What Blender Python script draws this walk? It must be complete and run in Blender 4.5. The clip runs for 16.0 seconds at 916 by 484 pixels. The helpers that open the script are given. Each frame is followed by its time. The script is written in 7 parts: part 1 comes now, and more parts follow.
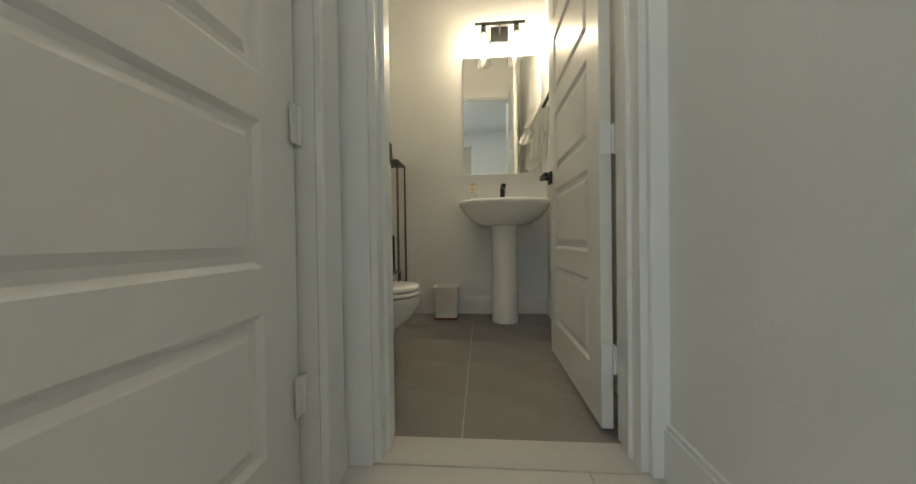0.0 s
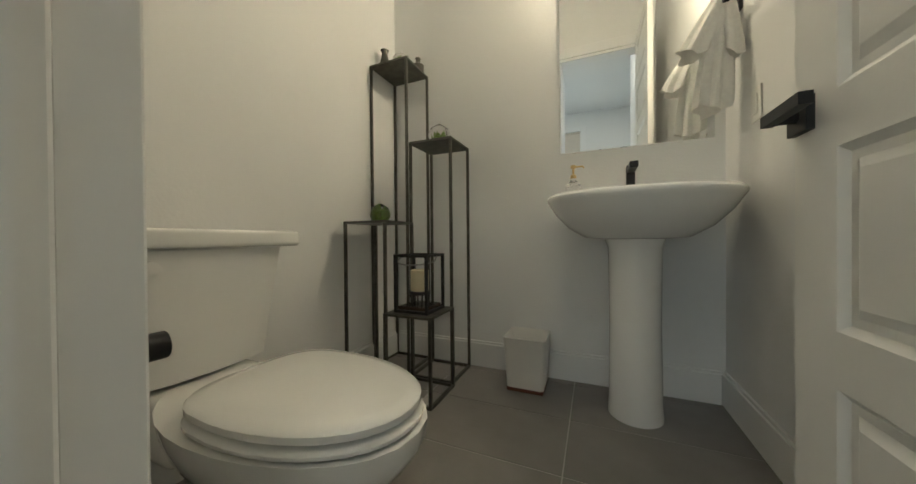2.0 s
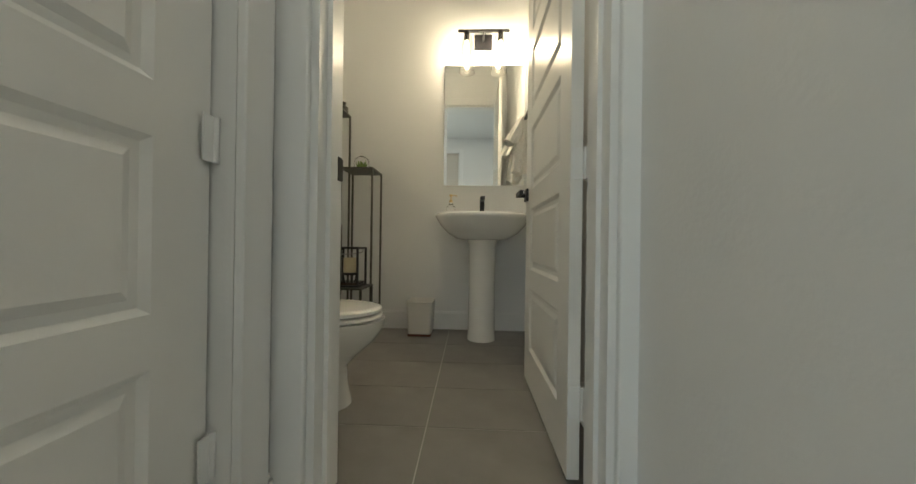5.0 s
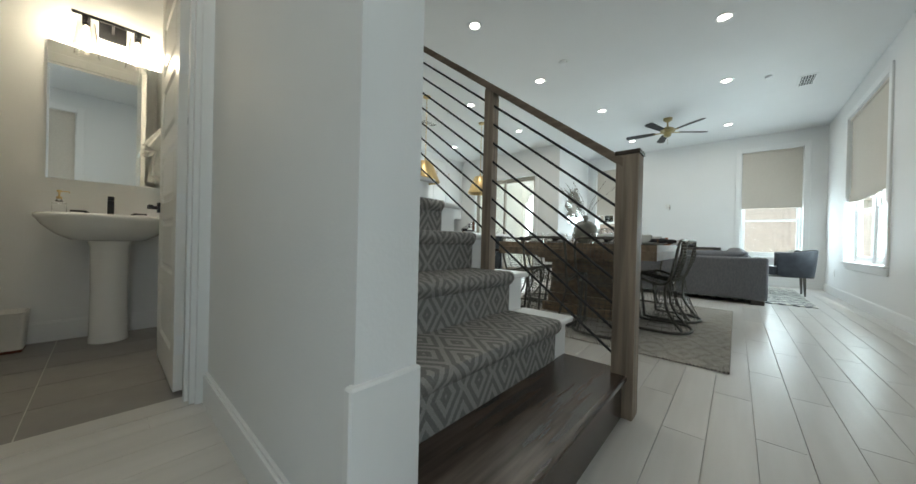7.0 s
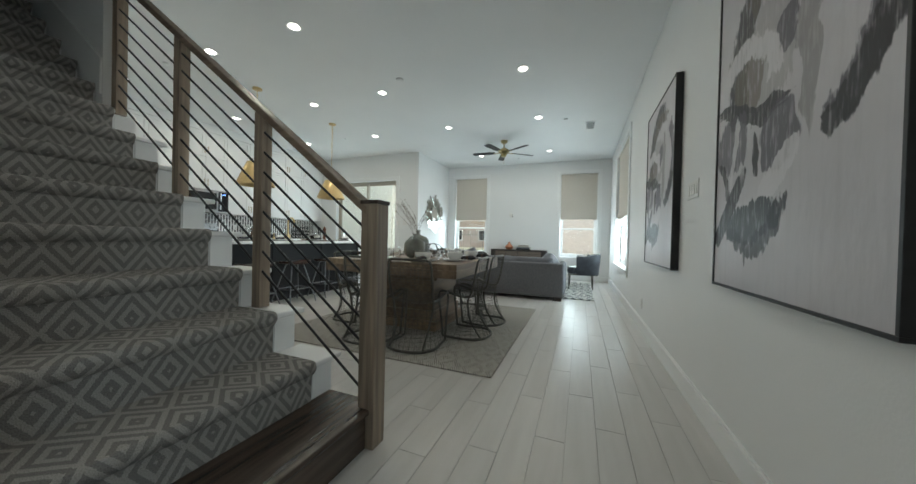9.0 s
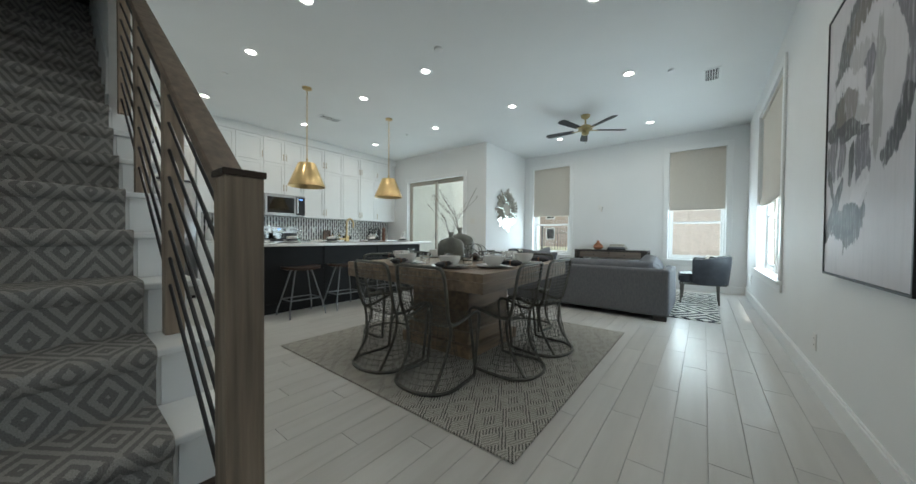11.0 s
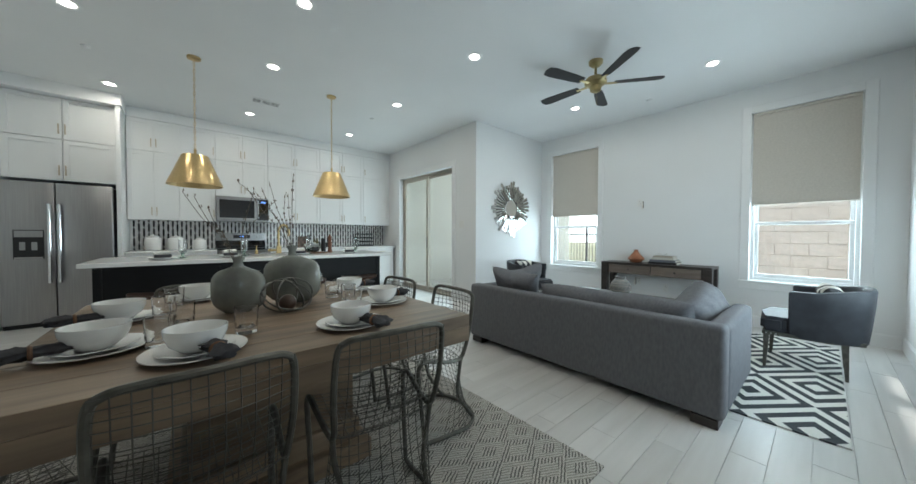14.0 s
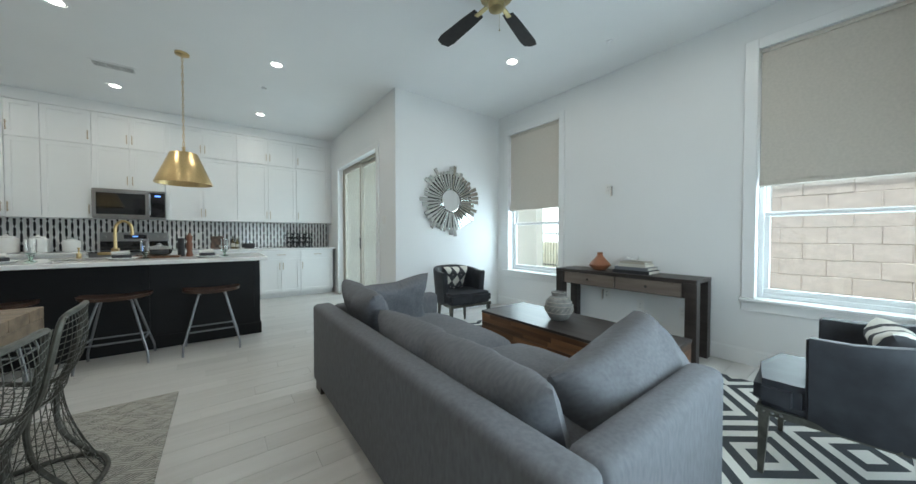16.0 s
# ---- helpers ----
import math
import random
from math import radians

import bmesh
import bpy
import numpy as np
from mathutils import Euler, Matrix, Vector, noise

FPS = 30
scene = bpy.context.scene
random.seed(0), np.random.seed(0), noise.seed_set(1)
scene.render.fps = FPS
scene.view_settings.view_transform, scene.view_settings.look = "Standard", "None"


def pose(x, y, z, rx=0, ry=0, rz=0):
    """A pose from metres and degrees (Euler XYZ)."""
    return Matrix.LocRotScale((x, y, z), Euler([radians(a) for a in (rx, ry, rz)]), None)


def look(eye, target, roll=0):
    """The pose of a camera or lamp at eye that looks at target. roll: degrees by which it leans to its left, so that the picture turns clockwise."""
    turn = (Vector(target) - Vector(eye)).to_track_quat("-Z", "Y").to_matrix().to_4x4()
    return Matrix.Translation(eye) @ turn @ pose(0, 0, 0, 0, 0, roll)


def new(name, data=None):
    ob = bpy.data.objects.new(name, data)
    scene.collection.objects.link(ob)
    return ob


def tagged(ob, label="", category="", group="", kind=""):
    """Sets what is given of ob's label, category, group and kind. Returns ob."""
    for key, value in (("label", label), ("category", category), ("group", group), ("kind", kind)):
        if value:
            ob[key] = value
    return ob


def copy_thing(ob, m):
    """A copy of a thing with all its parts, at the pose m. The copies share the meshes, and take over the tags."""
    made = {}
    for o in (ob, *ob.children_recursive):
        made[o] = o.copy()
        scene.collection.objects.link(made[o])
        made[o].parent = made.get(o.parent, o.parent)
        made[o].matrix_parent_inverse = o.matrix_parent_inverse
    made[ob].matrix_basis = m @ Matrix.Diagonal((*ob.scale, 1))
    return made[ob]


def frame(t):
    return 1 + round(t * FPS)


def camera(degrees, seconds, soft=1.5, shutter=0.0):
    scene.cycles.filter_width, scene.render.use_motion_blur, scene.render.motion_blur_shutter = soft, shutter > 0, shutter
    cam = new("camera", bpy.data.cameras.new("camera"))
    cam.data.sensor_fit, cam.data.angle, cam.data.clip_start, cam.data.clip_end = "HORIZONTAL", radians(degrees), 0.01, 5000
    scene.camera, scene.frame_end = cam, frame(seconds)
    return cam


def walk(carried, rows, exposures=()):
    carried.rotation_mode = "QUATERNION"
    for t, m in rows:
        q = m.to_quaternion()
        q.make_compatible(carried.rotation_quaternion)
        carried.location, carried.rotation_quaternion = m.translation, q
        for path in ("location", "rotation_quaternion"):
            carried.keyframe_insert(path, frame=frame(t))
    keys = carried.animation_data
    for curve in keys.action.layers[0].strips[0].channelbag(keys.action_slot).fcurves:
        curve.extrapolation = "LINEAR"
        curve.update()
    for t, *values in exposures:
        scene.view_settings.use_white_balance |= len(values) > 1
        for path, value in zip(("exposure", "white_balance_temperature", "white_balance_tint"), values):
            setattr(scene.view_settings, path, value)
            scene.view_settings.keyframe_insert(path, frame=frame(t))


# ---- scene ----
cam = camera(111.2, 16.0)
PATH = [
    (0, (0.387, 0.331, 0.613), (0.24, 2.326, 0.594), -0.8),
    (0.5, (0.421, 0.617, 0.602), (0.225, 2.607, 0.597), -0.5),
    (1, (0.417, 0.868, 0.596), (0.046, 2.834, 0.604), -0.5),
    (1.5, (0.417, 1.084, 0.637), (-0.237, 2.974, 0.625), -0.5),
    (2, (0.41, 1.246, 0.71), (-0.385, 3.081, 0.694), -0.5),
    (2.5, (0.404, 1.315, 0.757), (-0.459, 3.119, 0.735), -0.4),
    (3, (0.405, 1.277, 0.732), (-0.478, 3.072, 0.715), -0.2),
    (5.5, (0.52, 0.171, 0.684), (0.79, 2.153, 0.692), 0.6),
    (6, (0.559, -0.079, 0.706), (1.208, 1.812, 0.712), 0.4),
    (6.5, (0.558, -0.376, 0.723), (1.674, 1.283, 0.739), 1.1),
    (7, (0.534, -0.652, 0.768), (2.029, 0.676, 0.759), 1.4),
    (7.5, (0.52, -0.885, 0.802), (2.289, 0.049, 0.806), 1.6),
    (8, (0.562, -1.038, 0.914), (2.437, -0.341, 0.918), 1.5),
    (8.5, (0.671, -1.151, 1.012), (2.551, -0.469, 0.997), 1.4),
    (11, (1.799, -1.288, 1.014), (3.372, -0.053, 0.98), 0.5),
    (11.5, (2.085, -1.308, 1.008), (3.587, 0.012, 0.976), 0.3),
    (12, (2.394, -1.334, 1.033), (3.855, 0.031, 0.997), 0.2),
    (12.5, (2.719, -1.321, 1.058), (4.133, 0.092, 1.018), 0.2),
    (13, (3.054, -1.305, 1.087), (4.422, 0.154, 1.043), 0.1),
    (13.5, (3.454, -1.304, 1.12), (4.782, 0.19, 1.079), 0.0),
    (14, (3.925, -1.337, 1.172), (5.226, 0.181, 1.129), 0.2),
    (14.5, (4.374, -1.354, 1.204), (5.671, 0.168, 1.157), 0.0),
    (15, (4.837, -1.347, 1.186), (6.127, 0.181, 1.138), 0.0),
    (15.5, (5.276, -1.317, 1.172), (6.529, 0.241, 1.125), -0.0),
    (16, (5.761, -1.32, 1.15), (6.966, 0.276, 1.109), 0.0),
]
walk(cam, [(t, look(eye, target, roll)) for t, eye, target, roll in PATH],
     exposures=[(0.0, 0.3, 6950, 5), (2.5, 0.42, 6450, 5), (5.5, 0.27, 6900, 5), (6.5, 0.11, 6400, 5), (7.5, -0.03, 6350, 5), (8.5, -0.17, 6400, 5), (11.0, -0.22, 6180, 5), (16.0, -0.26, 6080, 5)])

# ---- world and lights ----
world = bpy.data.worlds.new("world")
scene.world = world
world.use_nodes = True
wn = world.node_tree.nodes
sky = wn.new("ShaderNodeTexSky")
sky.sky_type, sky.sun_disc = "NISHITA", False
sky.sun_elevation, sky.sun_rotation = radians(70.9), radians(244.4)
sky.air_density, sky.dust_density = 1.0, 3.0
wn["Background"].inputs[1].default_value = 0.15
world.node_tree.links.new(sky.outputs[0], wn["Background"].inputs[0])
sun_data = bpy.data.lights.new("sun", "SUN")
sun_data.energy, sun_data.angle, sun_data.color = 5.0, radians(4), (1.0, 0.96, 0.9)
sun = new("sun", sun_data)
sun.matrix_world = look((-2.5, -1.2, 8.0), (0, 0, 0))


def area_lamp(name, m, sx, sy, watts, colour, disk=False):
    d = bpy.data.lights.new(name, "AREA")
    d.shape = "DISK" if disk else "RECTANGLE"
    d.size, d.size_y, d.energy, d.color = sx, sy, watts, colour
    ob = new(name, d)
    ob.matrix_world = m
    return ob


DAY = (0.78, 0.92, 1.0)
H, BULB_W = 3.1, 6.8
area_lamp("daylight_window_1", look((9.62, 1.79, 1.08), (0, 1.79, 0.9)), 0.85, 0.9, 25, DAY)
area_lamp("daylight_window_2", look((9.62, -1.15, 1.1), (0, -1.15, 0.9)), 0.85, 0.95, 30, DAY)
area_lamp("daylight_window_3", look((7.2, -2.05, 1.08), (7.2, 4, 0.8)), 1.65, 0.9, 60, DAY)
area_lamp("daylight_window_4", look((-0.28, -2.05, 1.1), (-0.28, 4, 0.9)), 0.85, 0.95, 13, DAY)
area_lamp("daylight_slider", look((7.9, 4.06, 1.25), (0, 4.06, 1.0)), 1.75, 2.3, 32, DAY)
CANS = [(3.17, 1.52), (3.17, 2.82), (3.17, 4.67), (4.68, -0.51), (4.68, 1.52), (4.68, 2.82), (4.68, 4.67),
        (6.29, -0.5), (6.29, 1.16), (6.29, 2.82), (6.29, 4.66), (8.39, -0.49), (8.39, 1.155)]
for cx, cy in CANS:
    area_lamp("can_lamp", look((cx, cy, H - 0.012), (cx, cy, 0)), 0.12, 0.12, 5.2, (1.0, 0.9, 0.76), True)

# lamps added out of view to brighten entry, hall and stairwell
UNSEEN_CANS = [(1.5, -0.3, H), (-1.1, -1.25, H), (0.43, 0.45, H), (1.5, 3.2, 5.8)]
for cx, cy, ch in UNSEEN_CANS:
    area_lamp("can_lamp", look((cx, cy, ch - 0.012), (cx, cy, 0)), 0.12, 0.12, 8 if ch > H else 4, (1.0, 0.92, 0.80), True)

# ---- materials ----


def mat(name, base, rough=0.5, metal=0.0, var=0.06, scale=6.0, bump=0.0, bscale=80.0, stretch=(1, 1, 1), coat=0.0, spec=0.5):
    m = bpy.data.materials.new(name)
    m.use_nodes = True
    nt = m.node_tree
    b = nt.nodes["Principled BSDF"]
    b.inputs["Roughness"].default_value, b.inputs["Metallic"].default_value = rough, metal
    b.inputs["Coat Weight"].default_value = coat
    b.inputs["Specular IOR Level"].default_value = spec
    b.inputs["Base Color"].default_value = (*base, 1)
    tc = nt.nodes.new("ShaderNodeTexCoord")
    mp = nt.nodes.new("ShaderNodeMapping")
    mp.inputs["Scale"].default_value = stretch
    nt.links.new(tc.outputs["Object"], mp.inputs[0])
    if var:
        n1 = nt.nodes.new("ShaderNodeTexNoise")
        n1.inputs["Scale"].default_value, n1.inputs["Detail"].default_value = scale, 6
        nt.links.new(mp.outputs[0], n1.inputs["Vector"])
        r = nt.nodes.new("ShaderNodeValToRGB")
        r.color_ramp.elements[0].position, r.color_ramp.elements[1].position = 0.3, 0.7
        r.color_ramp.elements[0].color = (*[c * (1 - var) for c in base], 1)
        r.color_ramp.elements[1].color = (*[min(1, c * (1 + var)) for c in base], 1)
        nt.links.new(n1.outputs["Fac"], r.inputs[0])
        nt.links.new(r.outputs[0], b.inputs["Base Color"])
    if bump:
        n2 = nt.nodes.new("ShaderNodeTexNoise")
        n2.inputs["Scale"].default_value, n2.inputs["Detail"].default_value = bscale, 3
        nt.links.new(mp.outputs[0], n2.inputs["Vector"])
        bp = nt.nodes.new("ShaderNodeBump")
        bp.inputs["Strength"].default_value, bp.inputs["Distance"].default_value = bump, 0.01
        nt.links.new(n2.outputs["Fac"], bp.inputs["Height"])
        nt.links.new(bp.outputs[0], b.inputs["Normal"])
    return m


def base_of(m):
    return m.node_tree.nodes["Principled BSDF"].inputs["Base Color"]


def math_node(nt, op, a, b=0.0):
    n = nt.nodes.new("ShaderNodeMath")
    n.operation = op
    for i, v in enumerate((a, b)):
        if isinstance(v, (int, float)):
            n.inputs[i].default_value = v
        else:
            nt.links.new(v, n.inputs[i])
    return n.outputs[0]


def mix_node(nt, fac, a, b):
    n = nt.nodes.new("ShaderNodeMix")
    n.data_type = "RGBA"
    for sock, v in ((n.inputs[0], fac), (n.inputs[6], a), (n.inputs[7], b)):
        if isinstance(v, tuple):
            sock.default_value = (*v, 1)
        elif isinstance(v, float):
            sock.default_value = v
        else:
            nt.links.new(v, sock)
    return n.outputs[2]


def noise_node(nt, vec, scale, detail=4.0):
    n = nt.nodes.new("ShaderNodeTexNoise")
    n.inputs["Scale"].default_value, n.inputs["Detail"].default_value = scale, detail
    nt.links.new(vec, n.inputs["Vector"])
    return n.outputs["Fac"]


def ramp_node(nt, fac, lo, hi):
    n = nt.nodes.new("ShaderNodeMapRange")
    n.inputs[1].default_value, n.inputs[2].default_value = lo, hi
    nt.links.new(fac, n.inputs[0])
    return n.outputs[0]


def scaled(nt, vec, s, turn=(0, 0, 0)):
    n = nt.nodes.new("ShaderNodeMapping")
    n.inputs["Scale"].default_value, n.inputs["Rotation"].default_value = s, turn
    nt.links.new(vec, n.inputs[0])
    return n.outputs[0]


def diamonds(nt, vec, pu, pv, rings, wobble=0.0):
    """A woven pattern of nested diamonds: 1 on the dark bands."""
    sp = nt.nodes.new("ShaderNodeSeparateXYZ")
    nt.links.new(vec, sp.inputs[0])
    tri = []
    for sock, p in ((sp.outputs[0], pu), (sp.outputs[1], pv)):
        f = math_node(nt, "PINGPONG", math_node(nt, "MULTIPLY", sock, 1.0 / p), 0.5)
        tri.append(f)
    d = math_node(nt, "ADD", tri[0], tri[1])
    if wobble:
        d = math_node(nt, "ADD", d, math_node(nt, "MULTIPLY", noise_node(nt, vec, 160.0, 1.0), wobble))
    f = math_node(nt, "FRACT", math_node(nt, "MULTIPLY", d, rings))
    return math_node(nt, "GREATER_THAN", f, 0.5)


def bump_to(m, height, strength, distance=0.01):
    nt = m.node_tree
    bp = nt.nodes.new("ShaderNodeBump")
    bp.inputs["Strength"].default_value, bp.inputs["Distance"].default_value = strength, distance
    nt.links.new(height, bp.inputs["Height"])
    nt.links.new(bp.outputs[0], nt.nodes["Principled BSDF"].inputs["Normal"])


def wood_mat(name, dark, light, rough, grain=(1.2, 22, 22), by_piece=0.0, island=False):
    m = mat(name, light, rough, var=0)
    nt = m.node_tree
    tc = nt.nodes["Texture Coordinate"].outputs["Object"]
    v = scaled(nt, tc, grain)
    if by_piece:
        oi = nt.nodes.new("ShaderNodeNewGeometry" if island else "ShaderNodeObjectInfo")
        rnd = oi.outputs["Random Per Island" if island else "Random"]
        off = nt.nodes.new("ShaderNodeVectorMath")
        off.operation = "ADD"
        nt.links.new(v, off.inputs[0])
        nt.links.new(math_node(nt, "MULTIPLY", rnd, 57.0), off.inputs[1])
        v = off.outputs[0]
    g = noise_node(nt, v, 1.6, 8)
    g2 = noise_node(nt, v, 0.35, 3)
    f = ramp_node(nt, math_node(nt, "ADD", math_node(nt, "MULTIPLY", g, 0.6), math_node(nt, "MULTIPLY", g2, 0.4)), 0.34, 0.66)
    c = mix_node(nt, f, dark, light)
    if by_piece:
        shade = mix_node(nt, rnd, tuple([1 - by_piece] * 3), (1.0, 1.0, 1.0))
        mu = nt.nodes.new("ShaderNodeMix")
        mu.data_type, mu.blend_type = "RGBA", "MULTIPLY"
        mu.inputs[0].default_value = 1.0
        nt.links.new(c, mu.inputs[6])
        nt.links.new(shade, mu.inputs[7])
        c = mu.outputs[2]
    nt.links.new(c, base_of(m))
    bump_to(m, g, 0.08)
    return m


WALL = mat("wall_paint", (0.78, 0.79, 0.79), 0.65, var=0.015, scale=1.5, bump=0.07, bscale=90)
CEIL = mat("ceiling_paint", (0.8, 0.81, 0.81), 0.8, var=0.015, scale=1.5, bump=0.12, bscale=70)
TRIM = mat("trim_paint", (0.8, 0.81, 0.81), 0.32, var=0.012, scale=3, bump=0.015, bscale=40)
DOORP = mat("door_paint", (0.8, 0.8, 0.78), 0.3, var=0.012, scale=3, bump=0.02, bscale=120)
CABP = mat("cabinet_paint", (0.8, 0.81, 0.81), 0.35, var=0.01, scale=3, bump=0.01, bscale=60)
PLANK = wood_mat("plank_tile", (0.55, 0.535, 0.51), (0.64, 0.625, 0.60), 0.31, grain=(0.9, 9, 9), by_piece=0.10)
PLANKF = wood_mat("plank_tile_joined", (0.55, 0.535, 0.51), (0.64, 0.625, 0.60), 0.31, grain=(0.9, 9, 9), by_piece=0.10, island=True)
GROUT = mat("grout", (0.60, 0.585, 0.56), 0.9, var=0.1, scale=20)
BATHTILE = mat("bath_tile", (0.225, 0.213, 0.2), 0.42, var=0.12, scale=5, bump=0.03, bscale=50)
BGROUT = mat("bath_grout", (0.5, 0.49, 0.46), 0.9, var=0.1, scale=20)
PORC = mat("porcelain", (0.83, 0.83, 0.81), 0.08, var=0.01, scale=3, coat=0.5)
BLACK = mat("black_metal", (0.018, 0.018, 0.02), 0.42, metal=0.3, var=0.2, scale=30, bump=0.02, bscale=200)
BRONZE = mat("aged_steel", (0.10, 0.098, 0.085), 0.42, metal=0.6, var=0.3, scale=25, bump=0.03, bscale=160)
BRASS = mat("brushed_brass", (0.62, 0.46, 0.23), 0.3, metal=1.0, var=0.08, scale=14, bump=0.03, bscale=30, stretch=(8, 8, 0.3))
ABRASS = mat("antique_brass", (0.38, 0.31, 0.16), 0.35, metal=1.0, var=0.2, scale=10)
STEEL = mat("brushed_steel", (0.38, 0.375, 0.375), 0.3, metal=1.0, var=0.08, scale=6, bump=0.015, bscale=60, stretch=(14, 14, 0.4))
GUNM = mat("gunmetal", (0.27, 0.275, 0.29), 0.36, metal=1.0, var=0.12, scale=12)
CHROME = mat("chrome", (0.8, 0.8, 0.82), 0.12, metal=1.0, var=0.03)
NICKEL = mat("satin_bronze", (0.5, 0.42, 0.32), 0.35, metal=1.0, var=0.08, scale=20)
QUARTZ = mat("white_quartz", (0.78, 0.78, 0.77), 0.18, var=0.03, scale=4, coat=0.2)
ISLAND = mat("black_paint", (0.011, 0.0115, 0.013), 0.5, var=0.15, scale=4, bump=0.015, bscale=60, spec=0.3)
DARKGLASS = mat("dark_glass", (0.01, 0.01, 0.012), 0.06, var=0, coat=0.6)
OAK = wood_mat("weathered_oak", (0.14, 0.107, 0.078), (0.36, 0.285, 0.215), 0.55, grain=(26, 26, 1.4))
RAILW = wood_mat("rail_oak", (0.10, 0.07, 0.05), (0.22, 0.165, 0.12), 0.5, grain=(26, 1.4, 26))
DARKOAK = wood_mat("dark_oak", (0.022, 0.016, 0.013), (0.10, 0.072, 0.056), 0.26, grain=(1.6, 20, 20))
TABLEW = wood_mat("table_oak", (0.11, 0.074, 0.047), (0.32, 0.228, 0.148), 0.45, grain=(1.4, 12, 12), by_piece=0.3)
ESPRESSO = wood_mat("espresso_wood", (0.014, 0.011, 0.01), (0.045, 0.036, 0.032), 0.42, grain=(14, 1.4, 14))
DRAWERW = wood_mat("grey_drawer_wood", (0.10, 0.078, 0.062), (0.19, 0.155, 0.13), 0.5, grain=(14, 1.4, 14))
ACACIA = wood_mat("acacia_strips", (0.07, 0.03, 0.014), (0.28, 0.135, 0.06), 0.4, grain=(14, 1.2, 14), by_piece=0.65)
SEATW = wood_mat("stool_wood", (0.03, 0.016, 0.011), (0.085, 0.045, 0.03), 0.3, grain=(3, 18, 18))
SOFA = mat("sofa_fabric", (0.15, 0.154, 0.167), 0.85, var=0.13, scale=70, bump=0.12, bscale=420, stretch=(1, 1, 0.35), spec=0.25)
LEATHER = mat("dark_leather", (0.032, 0.034, 0.04), 0.5, var=0.3, scale=9, bump=0.05, bscale=140, spec=0.25)
BLIND = mat("linen_blind", (0.6, 0.56, 0.5), 0.9, var=0.05, scale=60, bump=0.08, bscale=500, spec=0.1)
VINYL = mat("window_vinyl", (0.78, 0.79, 0.79), 0.35, var=0.01)
TAUPE = mat("slider_frame", (0.42, 0.38, 0.32), 0.4, var=0.04)
WHITE = mat("white_ceramic", (0.82, 0.82, 0.8), 0.15, var=0.01, coat=0.3)
TOWEL = mat("towel_cotton", (0.82, 0.81, 0.77), 0.95, var=0.04, scale=60, bump=0.5, bscale=420, spec=0.1)
VASEM = mat("vase_glaze", (0.20, 0.205, 0.18), 0.2, var=0.35, scale=7, bump=0.04, bscale=25, coat=0.5)
TERRA = mat("terracotta", (0.3, 0.115, 0.055), 0.4, var=0.15, scale=12)
STONEV = mat("carved_stone", (0.2, 0.195, 0.185), 0.7, var=0.3, scale=18, bump=0.2, bscale=60)
STONEP = mat("pale_stone", (0.36, 0.33, 0.29), 0.8, var=0.2, scale=30)
PLASTIC = mat("white_plastic", (0.76, 0.76, 0.74), 0.4, var=0.01)
SLATE = mat("charcoal_linen", (0.045, 0.045, 0.05), 0.9, var=0.2, scale=60, bump=0.2, bscale=300)
WAX = mat("candle_wax", (0.72, 0.64, 0.44), 0.5, var=0.03)
GREEN = mat("succulent_green", (0.17, 0.28, 0.05), 0.5, var=0.3, scale=40)
TWIG = mat("twig_bark", (0.12, 0.09, 0.065), 0.8, var=0.2, scale=40)
BINW = mat("bin_enamel", (0.78, 0.77, 0.74), 0.3, var=0.015)
REDWOOD = mat("bin_wood_base", (0.16, 0.055, 0.03), 0.5, var=0.2, scale=20)


def glass_mat(name, tint=(1, 1, 1), rough=0.0):
    m = mat(name, tint, rough, var=0)
    b = m.node_tree.nodes["Principled BSDF"]
    b.inputs["Transmission Weight"].default_value, b.inputs["IOR"].default_value = 1.0, 1.45
    return m


def pane_mat(name):
    """Thin window glass: mostly clear, with a faint reflection."""
    m = bpy.data.materials.new(name)
    m.use_nodes = True
    nt = m.node_tree
    nt.nodes.remove(nt.nodes["Principled BSDF"])
    t, g, x = nt.nodes.new("ShaderNodeBsdfTransparent"), nt.nodes.new("ShaderNodeBsdfGlossy"), nt.nodes.new("ShaderNodeMixShader")
    g.inputs["Roughness"].default_value = 0.01
    t.inputs[0].default_value = (0.95, 0.97, 0.96, 1)
    x.inputs[0].default_value = 0.06
    nt.links.new(t.outputs[0], x.inputs[1])
    nt.links.new(g.outputs[0], x.inputs[2])
    nt.links.new(x.outputs[0], nt.nodes["Material Output"].inputs[0])
    return m


def glow_mat(name, colour, strength):
    m = mat(name, colour, 0.5, var=0)
    b = m.node_tree.nodes["Principled BSDF"]
    b.inputs["Emission Color"].default_value, b.inputs["Emission Strength"].default_value = (*colour, 1), strength
    return m


